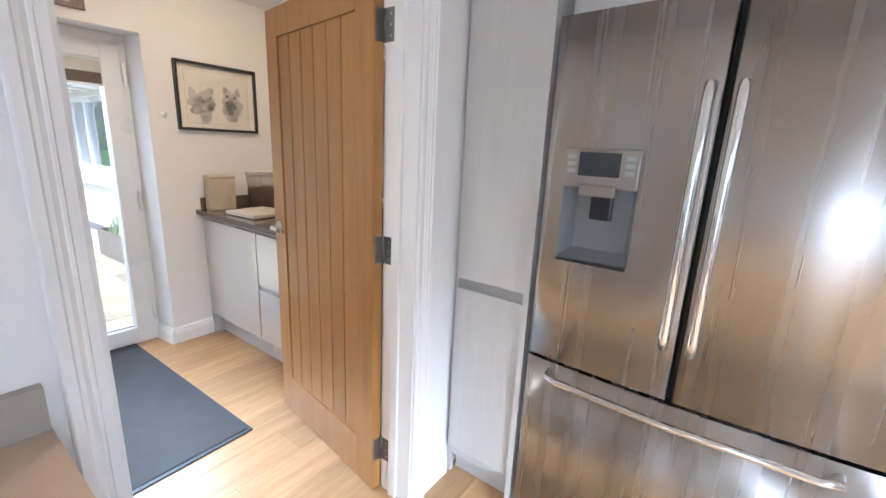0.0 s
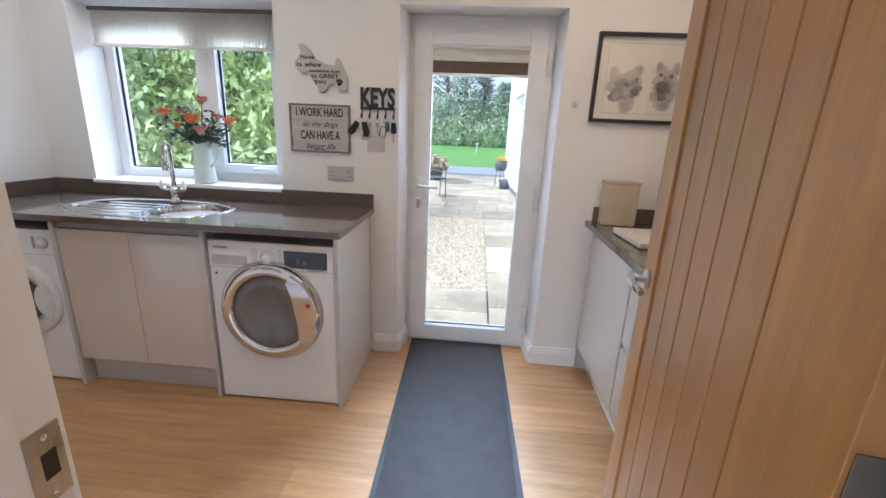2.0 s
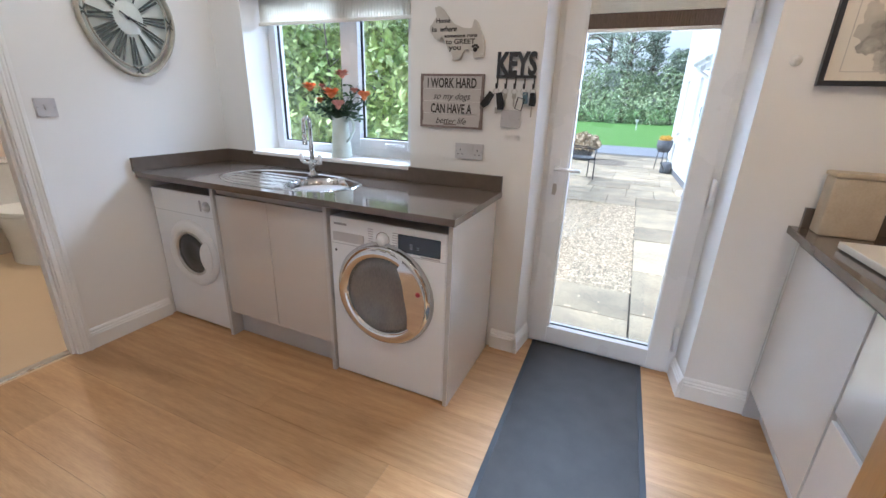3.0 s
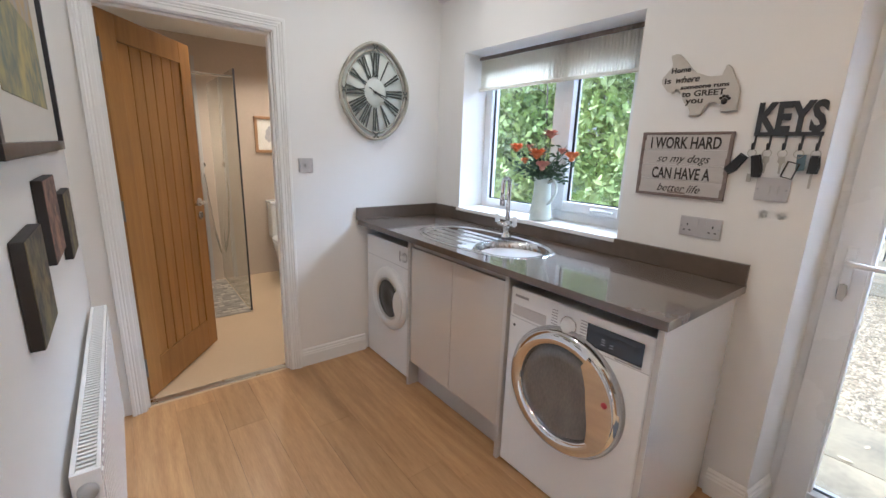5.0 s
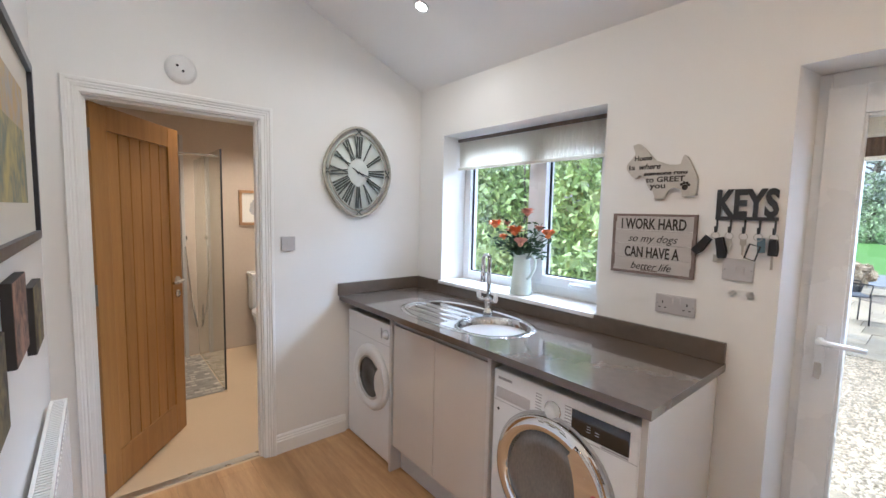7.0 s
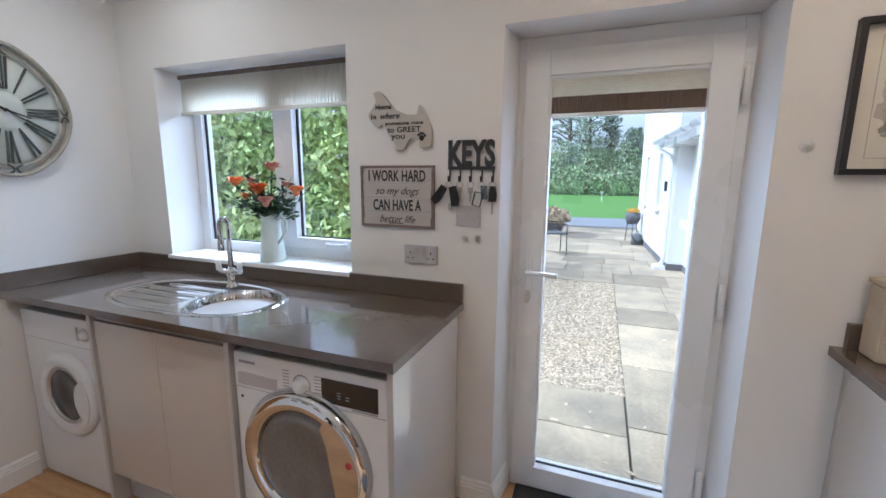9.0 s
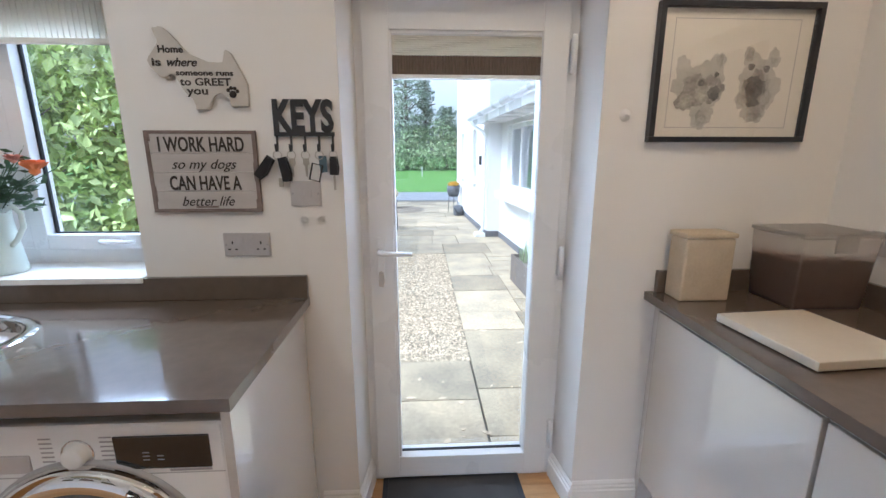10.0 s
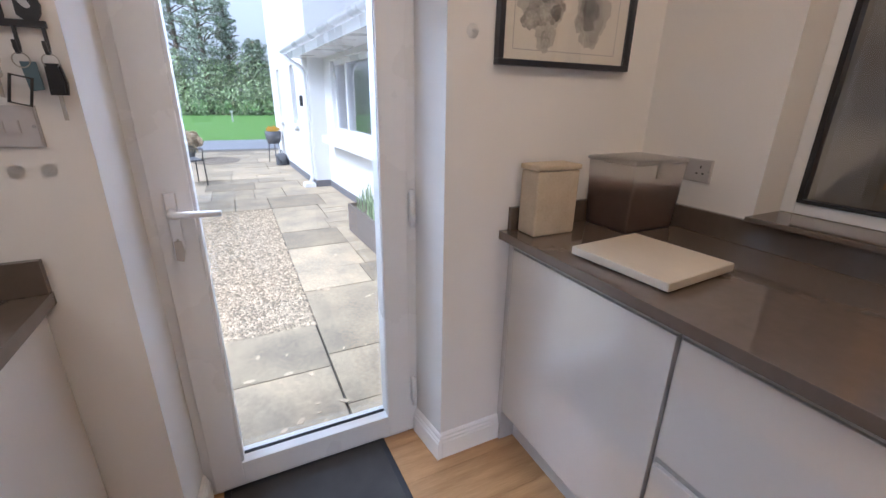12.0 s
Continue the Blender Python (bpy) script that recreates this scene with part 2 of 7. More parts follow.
M["canvas_print"] = material("dark_canvas_print", (0.20, 0.17, 0.09), 0.8, second=(0.06, 0.055, 0.05), scale=14, fine=50, spread=0.12)
M["canvas_pink"] = material("dusky_pink_canvas_print", (0.33, 0.20, 0.15), 0.8, second=(0.08, 0.06, 0.055), scale=16, fine=50, spread=0.12)
M["canvas_edge"] = material("charcoal_canvas_edge", (0.035, 0.033, 0.035), 0.8, scale=30, bump=0.1)
M["stone_box"] = material("cream_bamboo_fibre", (0.56, 0.47, 0.34), 0.6, second=(0.46, 0.37, 0.255), scale=16, fine=140, spread=0.15)
M["board"] = material("cream_slab_board", (0.60, 0.53, 0.42), 0.4, second=(0.54, 0.47, 0.37), scale=7)
M["kibble"] = material("brown_kibble", (0.16, 0.10, 0.075), 0.9, second=(0.07, 0.042, 0.034), scale=40, fine=120, bump=0.6)
M["clear"] = glass_material("clear_glass")
M["tub"] = glass_material("cloudy_clear_plastic", (0.90, 0.88, 0.86), 0.35)
M["screen"] = glass_material("greenish_shower_glass", (0.90, 0.95, 0.92))
M["bath_wall"] = material("beige_bathroom_wall", (0.58, 0.49, 0.40), 0.55, second=(0.52, 0.43, 0.345), scale=2, fine=40)
M["bath_floor"] = material("beige_bathroom_floor", (0.60, 0.46, 0.30), 0.5, second=(0.55, 0.415, 0.265), scale=2.5)
M["mosaic"] = material("mixed_stone_mosaic", (0.50, 0.46, 0.40), 0.4, second=(0.30, 0.27, 0.24), scale=9, vary=0.5)
M["ceramic"] = material("white_ceramic", (0.80, 0.80, 0.79), 0.1, scale=2, clear=0.5)
M["pale_wood"] = material("pale_wood_frame", (0.42, 0.25, 0.12), 0.5, second=(0.32, 0.18, 0.085), scale=10, stretch=(3, 3, 0.5))
M["upstand"] = material("beige_grey_upstand", (0.36, 0.31, 0.26), 0.35, scale=20)
M["hinge"] = material("dull_hinge_steel", (0.26, 0.25, 0.235), 0.42, 1.0)
M["lime_worktop"] = material("beige_stone_worktop", (0.50, 0.37, 0.26), 0.3, second=(0.45, 0.33, 0.23), scale=20)
M["tall_door"] = material("pale_grey_woodgrain_door", (0.58, 0.56, 0.53), 0.4, second=(0.52, 0.50, 0.47), scale=4, stretch=(12, 12, 0.5), fine=40, bump=0.06)
M["lead"] = material("dark_grey_planter", (0.07, 0.075, 0.085), 0.6, second=(0.11, 0.115, 0.125), scale=8, bump=0.2)
M["trough"] = material("weathered_trough_timber", (0.20, 0.17, 0.14), 0.9, second=(0.12, 0.10, 0.085), scale=8, stretch=(0.6, 4, 4), bump=0.3)
M["key"] = material("key_steel", (0.50, 0.47, 0.42), 0.35, 1.0, scale=20)
M["blue_fob"] = material("blue_grey_leather_fob", (0.10, 0.16, 0.20), 0.6, scale=20)
M["red"] = material("red_mark", (0.45, 0.04, 0.05), 0.5)
M["grey_print"] = material("grey_print", (0.36, 0.35, 0.36), 0.7)
M["yellow"] = material("yellow_glaze", (0.70, 0.42, 0.05), 0.5)
# brown darkened so that the dimness of back rooms is painted in
M["store"] = material("dimness_toned_wall", (0.30, 0.26, 0.21), 0.8, scale=3)
M["box_card"] = material("blue_grey_storage_box", (0.12, 0.13, 0.17), 0.7, scale=6)
lamp_glow = bpy.data.materials.new("lit_downlight_lens")
lamp_glow.use_nodes = True
lamp_glow.node_tree.nodes["Principled BSDF"].inputs["Emission Color"].default_value = (1, 0.85, 0.66, 1)
lamp_glow.node_tree.nodes["Principled BSDF"].inputs["Emission Strength"].default_value = 12
M["glow"] = lamp_glow

# ---- mesh helpers ----
ORG = {}


def box(bm, a, b, bevel=0.0):
    x0, y0, z0 = (min(p, q) for p, q in zip(a, b))
    x1, y1, z1 = (max(p, q) for p, q in zip(a, b))
    v = [bm.verts.new(p) for p in ((x0, y0, z0), (x1, y0, z0), (x1, y1, z0), (x0, y1, z0), (x0, y0, z1), (x1, y0, z1), (x1, y1, z1), (x0, y1, z1))]
    f = [bm.faces.new([v[i] for i in q]) for q in ((3, 2, 1, 0), (4, 5, 6, 7), (0, 1, 5, 4), (1, 2, 6, 5), (2, 3, 7, 6), (3, 0, 4, 7))]
    if bevel:
        edges = list({e for q in f for e in q.edges})
        bmesh.ops.bevel(bm, geom=edges, offset=bevel, segments=2, profile=0.6, affect="EDGES")
    return bm


def boxed(a, b, bevel=0.0):
    return box(bmesh.new(), a, b, bevel)


def lathe(bm, profile, m=Matrix(), n=32, smooth=True):
    """Turn (radius, height) pairs about z, then place by m."""
    rings = []
    for r, z in profile:
        if r < 1e-6:
            rings.append([bm.verts.new(m @ Vector((0, 0, z)))])
        else:
            rings.append([bm.verts.new(m @ Vector((r * math.cos(2 * math.pi * i / n), r * math.sin(2 * math.pi * i / n), z))) for i in range(n)])
    for a, b in zip(rings, rings[1:]):
        for i in range(n):
            j = (i + 1) % n
            q = [a[i % len(a)], a[j % len(a)], b[j % len(b)], b[i % len(b)]]
            q = list(dict.fromkeys(q))
            if len(q) > 2:
                f = bm.faces.new(q)
                f.smooth = smooth
    return bm


def tube(bm, pts, r, n=10, close=False):
    pts = [Vector(p) for p in pts]
    rings, k = [], len(pts)
    up = None
    for i, p in enumerate(pts):
        a = pts[(i - 1) % k] if close or i else p
        b = pts[(i + 1) % k] if close or i < k - 1 else p
        d = (b - a).normalized()
        if up is None:
            up = d.orthogonal().normalized()
        up = (up - d * up.dot(d)).normalized()
        s = d.cross(up)
        rr = r[i] if isinstance(r, (list, tuple)) else r
        rings.append([bm.verts.new(p + rr * (math.cos(2 * math.pi * j / n) * up + math.sin(2 * math.pi * j / n) * s)) for j in range(n)])
    pairs = list(zip(rings, rings[1:])) + ([(rings[-1], rings[0])] if close else [])
    for a, b in pairs:
        for j in range(n):
            f = bm.faces.new((a[j], a[(j + 1) % n], b[(j + 1) % n], b[j]))
            f.smooth = True
    if not close:
        bm.faces.new(rings[0][::-1])
        bm.faces.new(rings[-1])
    return bm


def slab(bm, outline, m, thick, bevel=0.0):
    """A flat outline in x, y, thickened along +z, placed by m."""
    lo = [bm.verts.new(m @ Vector((x, y, 0))) for x, y in outline]
    hi = [bm.verts.new(m @ Vector((x, y, thick))) for x, y in outline]
    n = len(lo)
    f = [bm.faces.new(lo[::-1]), bm.faces.new(hi)]
    for i in range(n):
        f.append(bm.faces.new((lo[i], lo[(i + 1) % n], hi[(i + 1) % n], hi[i])))
    if bevel:
        bmesh.ops.bevel(bm, geom=list(f[1].edges), offset=bevel, segments=2, affect="EDGES")
    return bm


def mesh_of(name, bm, mat):
    bmesh.ops.recalc_face_normals(bm, faces=bm.faces)
    me = bpy.data.meshes.new(name)
    bm.to_mesh(me)
    bm.free()
    me.materials.append(M[mat])
    return me


def part(name, bm, mat, parent=None, label=""):
    """Link a bmesh as one mesh object under a thing or a part; the mesh is in world metres unless the thing was turned."""
    o = ORG.get(parent.name, Vector()) if parent else Vector()
    if o.length:
        bmesh.ops.translate(bm, verts=bm.verts, vec=-o)
    ob = new(name, mesh_of(name, bm, mat))
    if parent:
        ob.parent = parent
        ORG[ob.name] = o
    if label:
        ob["label"] = label
    return ob


def thing(name, at, label, category, group="", kind="", local=False):
    ob = new(name)
    ob.location = at
    ob.empty_display_size = 0.1
    ORG[ob.name] = Vector() if local else Vector(at)
    return tagged(ob, label, category, group, kind)


def single(name, bm, mat, label, category, group="", kind=""):
    return tagged(part(name, bm, mat), label, category, group, kind)


def wall(name, axis, a, b, us, zs, holes, mat, label, top=None):
    """A wall between a and b across axis; us and zs cut it into cells, holes are left-out cells (i, j); top(u) bends its upper edge."""
    bm = bmesh.new()
    nu, nz = len(us) - 1, len(zs) - 1
    seen = {}

    def v(side, i, j):
        if (side, i, j) not in seen:
            u, z = us[i], zs[j]
            if top and j == nz:
                z = top(u)
            p = (side, u, z) if axis == "x" else (u, side, z)
            seen[side, i, j] = bm.verts.new(p)
        return seen[side, i, j]

    def solid(i, j):
        return 0 <= i < nu and 0 <= j < nz and (i, j) not in holes

    for i in range(nu):
        for j in range(nz):
            if not solid(i, j):
                continue
            for s in (a, b):
                bm.faces.new((v(s, i, j), v(s, i + 1, j), v(s, i + 1, j + 1), v(s, i, j + 1)))
            for di, dj, e in ((-1, 0, ((i, j), (i, j + 1))), (1, 0, ((i + 1, j), (i + 1, j + 1))), (0, -1, ((i, j), (i + 1, j))), (0, 1, ((i, j + 1), (i + 1, j + 1)))):
                if not solid(i + di, j + dj):
                    bm.faces.new((v(a, *e[0]), v(a, *e[1]), v(b, *e[1]), v(b, *e[0])))
    return single(name, bm, mat, label, "wall", kind="structure")


def lettering(name, text, size, m, mat, parent, shear=0.0, space=1.0, thick=0.0006, width=0.0, bold=0.0):
    """Words as thin raised mesh; m takes the text's x to the right, y up, and z out of the surface."""
    cu = bpy.data.curves.new(name, "FONT")
    cu.body, cu.size, cu.shear, cu.space_character, cu.extrude, cu.offset = text, size, shear, space, thick, bold
    cu.align_x, cu.align_y, cu.resolution_u = "CENTER", "CENTER", 3
    tmp = bpy.data.objects.new(name, cu)
    me = bpy.data.meshes.new_from_object(tmp)
    bpy.data.objects.remove(tmp)
    bpy.data.curves.remove(cu)
    xs = [p.co.x for p in me.vertices]
    if width and xs:
        k = width / (max(xs) - min(xs))
        me.transform(Matrix.Diagonal((k, 1, 1, 1)))
    me.transform(Matrix.Translation(-ORG.get(parent.name, Vector())) @ m)
    me.materials.clear()
    me.materials.append(M[mat])
    ob = new(name, me)
    ob.parent = parent
    return ob


def ring_points(c, r, n, plane="yz", squash=1.0):
    out = []
    for i in range(n):
        a = 2 * math.pi * i / n
        u, w = r * math.cos(a), r * squash * math.sin(a)
        out.append((c[0], c[1] + u, c[2] + w) if plane == "yz" else (c[0] + u, c[1], c[2] + w) if plane == "xz" else (c[0] + u, c[1] + w, c[2]))
    return out


FACE_X = Matrix(((0, 0, 1, 0), (1, 0, 0, 0), (0, 1, 0, 0), (0, 0, 0, 1)))    # text x to +y, up z, out +x
FACE_Y = Matrix(((-1, 0, 0, 0), (0, 0, 1, 0), (0, 1, 0, 0), (0, 0, 0, 1)))   # text x to -x, up z, out +y
FACE_NY = Matrix(((1, 0, 0, 0), (0, 0, -1, 0), (0, 1, 0, 0), (0, 0, 0, 1)))  # text x to +x, up z, out -y
FACE_NX = Matrix(((0, 0, -1, 0), (-1, 0, 0, 0), (0, 1, 0, 0), (0, 0, 0, 1)))


def at(x, y, z, face):
    return Matrix.Translation((x, y, z)) @ face

# ---- structure ----
CW, EW, RW = -1.94, 1.97, 1.83      # clock wall, entrance wall and counter wall planes
roofline = lambda x: 2.28 + 0.40 * x

wall("wall_west", "x", -0.30, 0, [CW - 2.6, CW - 0.1, -1.680, -0.532, 0.137, 0.977, RW + 0.2], [-0.16, -0.0065, 0.985, 1.95, 2.30],
     {(2, 2), (4, 1), (4, 2)}, "paint", "white painted plaster wall with window and back door")
wall("wall_south", "y", CW - 0.1, CW, [0, 1.066, 1.844, 2.10], [0, 1.946, 2.3], {(1, 0)}, "paint", "white painted plaster wall with a doorway", top=lambda x: roofline(x) + 0.02)
wall("wall_north", "y", RW, RW + 0.2, [0, 0.44, 1.62, 2.10], [0, 0.985, 1.95, 2.3], {(1, 1)}, "paint", "white plaster wall with an inner window", top=lambda x: roofline(x) + 0.02)
wall("wall_east", "x", EW, 2.115, [CW, 0.112, 1.011, RW], [0, 1.95, 3.1], {(1, 0)}, "paint", "white plaster wall between utility room and kitchen")

bm = bmesh.new()
lo = [bm.verts.new(p) for p in ((-0.3, CW - 0.1, roofline(-0.3)), (2.1, CW - 0.1, roofline(2.1)), (2.1, RW + 0.2, roofline(2.1)), (-0.3, RW + 0.2, roofline(-0.3)))]
hi = [bm.verts.new(p.co + Vector((0, 0, 0.12))) for p in lo]
bm.faces.new(lo), bm.faces.new(hi)
for i in range(4):
    bm.faces.new((lo[i], lo[(i + 1) % 4], hi[(i + 1) % 4], hi[i]))
single("ceiling", bm, "ceiling", "white painted sloping plaster ceiling", "ceiling", kind="structure")

floor = single("floor", boxed((-0.30, CW - 0.02, -0.15), (6.0, 1.9, -0.006)), "plank_joint", "honey oak plank flooring", "floor", kind="structure")
# kitchen shell
wall("wall_kitchen_north", "y", 1.9, 2.05, [2.10, 6.0], [0, 2.5], set(), "paint", "white kitchen wall")
wall("wall_kitchen_south", "y", -3.15, -3.0, [2.10, 2.62, 2.80, 3.25, 3.40, 3.95, 4.75, 6.0], [0, 0.1, 2.15, 2.5], {(1, 1), (3, 1), (5, 1)}, "paint", "white kitchen wall with window openings")
wall("wall_kitchen_west", "x", EW, 2.115, [-3.0, CW - 0.1], [0, 2.5], set(), "paint", "white kitchen wall")
wall("wall_kitchen_east", "x", 6.0, 6.15, [-3.15, -2.0, 0.2, 2.05], [0, 0.9, 2.15, 2.5], {(1, 1)}, "paint", "white kitchen wall")
single("ceiling_kitchen", boxed((2.101, -3.15, 2.5), (6.15, 2.05, 2.6)), "ceiling", "white flat kitchen ceiling", "ceiling", kind="structure")
single("floor_kitchen", boxed((2.10, -3.15, -0.15), (6.0, CW - 0.02, -0.002)), "plank", "honey oak plank flooring", "floor", kind="structure")
# bathroom shell
wall("wall_bathroom_far", "y", -4.22, -4.12, [-0.3, 2.2], [0, 2.3], set(), "bath_wall", "beige bathroom wall")
wall("wall_bathroom_side", "x", 1.969, 2.09, [-4.12, CW - 0.1], [0, 2.3], set(), "bath_wall", "beige bathroom wall")
wall("wall_bathroom_window_side", "x", 0.0, 0.30, [-4.12, CW - 0.1], [0, 2.3], set(), "bath_wall", "beige bathroom wall")
single("ceiling_bathroom", boxed((0.0, -4.22, 2.28), (2.2, CW - 0.1, 2.38)), "ceiling", "flat white bathroom ceiling", "ceiling", kind="structure")
single("floor_bathroom", boxed((-0.3, -4.12, -0.15), (2.09, CW - 0.02, -0.001)), "bath_floor", "smooth beige bathroom floor", "floor", kind="structure")
# guessed store beyond the inner window, its dimness put into the wall colour
wall("wall_store", "y", 3.2, 3.3, [-0.3, 2.1], [0, 2.6], set(), "store", "store wall with dimness put into its colour")
wall("wall_store_side", "x", -0.4, -0.3, [2.03, 3.3], [0, 2.6], set(), "store", "store wall with dimness put into its colour")
wall("wall_store_end", "x", 2.1, 2.2, [2.05, 3.3], [0, 2.6], set(), "store", "store wall with dimness put into its colour")
single("ceiling_store", boxed((-0.4, 2.03, 2.6), (2.2, 3.3, 2.7)), "ceiling", "plain store ceiling", "ceiling", kind="structure")
single("floor_store", boxed((-0.4, 2.03, -0.1), (2.2, 3.3, 0)), "soil", "plain store floor", "floor", kind="structure")


def strip(name, profile, path, mat, label, category="trim", closed=False):
    """A moulding: (out, up) profile carried along a straight or mitred path of (point, out, up) frames."""
    bm = bmesh.new()
    rings = [[bm.verts.new(Vector(p) + Vector(o) * a + Vector(u) * b) for a, b in profile] for p, o, u in path]
    n = len(profile)
    for r, s in zip(rings, rings[1:]):
        for i in range(n):
            bm.faces.new((r[i], r[(i + 1) % n], s[(i + 1) % n], s[i]))
    bm.faces.new(rings[0]), bm.faces.new(rings[-1][::-1])
    return single(name, bm, mat, label, category, kind="structure")


SKIRT = [(0, 0), (0.018, 0), (0.018, 0.075), (0.014, 0.08), (0.014, 0.088), (0.009, 0.094), (0.009, 0.102), (0.004, 0.11), (0, 0.112)]


def skirting(a, b, out):
    strip("baseboard", SKIRT, [((*a, 0), (*out, 0), (0, 0, 1)), ((*b, 0), (*out, 0), (0, 0, 1))], "gloss", "white gloss moulded skirting board", "skirting")


skirting((1.028, CW), (0.58, CW), (0, 1))
skirting((0, 0.0), (0, 0.137), (1, 0))
skirting((0.018, 0.139), (-0.17, 0.163), (0.13, 0.99))
skirting((-0.17, 0.950), (0.018, 0.975), (0.13, -0.99))
skirting((0, 0.977), (0, 1.30), (1, 0))

# plaster returns of the back door, splayed towards the room
for y0, y1 in ((0.1375, 0.163), (0.9765, 0.950)):
    bm = bmesh.new()
    foot = [bm.verts.new(p) for p in ((-0.001, y0, 0), (-0.174, y0, 0), (-0.174, y1, 0))]
    head = [bm.verts.new(v.co + Vector((0, 0, 1.949))) for v in foot]
    bm.faces.new(foot), bm.faces.new(head)
    for i in range(3):
        bm.faces.new((foot[i], foot[(i + 1) % 3], head[(i + 1) % 3], head[i]))
    single("door_reveal", bm, "paint", "white plastered return beside the back door", "reveal", kind="structure")
skirting((EW, CW + 0.0), (EW, 0.035), (-1, 0))
skirting((2.115, 1.06), (2.115, 1.22), (1, 0))

ARCH = [(0, 0), (0.012, 0), (0.014, 0.008), (0.014, 0.030), (0.018, 0.034), (0.018, 0.040), (0.016, 0.044), (0.021, 0.056), (0.021, 0.066), (0.026, 0.072), (0.026, 0.092), (0.022, 0.096), (0, 0.096)]


def architrave(axis, plane, out, u0, u1, h, wide=1.0):
    """Mitred moulding round a doorway u0..u1, h high, on a wall plane."""
    def pt(u, z):
        return (u, plane, z) if axis == "y" else (plane, u, z)
    o = (0, out, 0) if axis == "y" else (out, 0, 0)
    left = (-1, 0, 0) if axis == "y" else (0, -1, 0)
    right = tuple(-c for c in left)
    strip("door_trim", [(a, b * wide) for a, b in ARCH], [(pt(u0, 0), o, left), (pt(u0, h), o, tuple(Vector(left) + Vector((0, 0, 1)))),
                             (pt(u1, h), o, tuple(Vector(right) + Vector((0, 0, 1)))), (pt(u1, 0), o, right)],
          "gloss", "white gloss moulded door architrave")


def lining(axis, a, b, u0, u1, h, stop, label):
    """Door lining boards with planted stops, filling the wall's thickness."""
    t = 0.026
    s0, s1 = stop
    d = thing("door_frame", ((u0 + u1) / 2, (a + b) / 2, 0) if axis == "y" else ((a + b) / 2, (u0 + u1) / 2, 0), label, "door frame", kind="structure")

    def piece(name, p, q, c0, c1, z0, z1):
        part(name, boxed((p, c0, z0) if axis == "y" else (c0, p, z0), (q, c1, z1) if axis == "y" else (c1, q, z1), 0.001), "gloss", d)

    piece("jamb", u0 - t, u0, a, b, 0, h + t)
    piece("jamb", u1, u1 + t, a, b, 0, h + t)
    piece("head", u0, u1, a, b, h, h + t)
    piece("stop", u0 - 0.002, u0 + 0.012, s0, s1, 0, h)
    piece("stop", u1 - 0.012, u1 + 0.002, s0, s1, 0, h)
    piece("stop", u0 + 0.012, u1 - 0.012, s0, s1, h - 0.012, h + 0.002)


architrave("y", CW, 1, 1.088, 1.824, 1.925, 0.64)
lining("y", CW - 0.102, CW + 0.002, 1.094, 1.818, 1.919, (CW - 0.05, CW - 0.02), "white gloss bathroom door lining")
architrave("x", EW, -1, 0.132, 0.991, 1.93, 0.75)
architrave("x", 2.115, 1, 0.132, 0.991, 1.93, 0.68)
lining("x", EW - 0.002, 2.117, 0.138, 0.985, 1.924, (2.015, 2.052), "white gloss kitchen door lining")


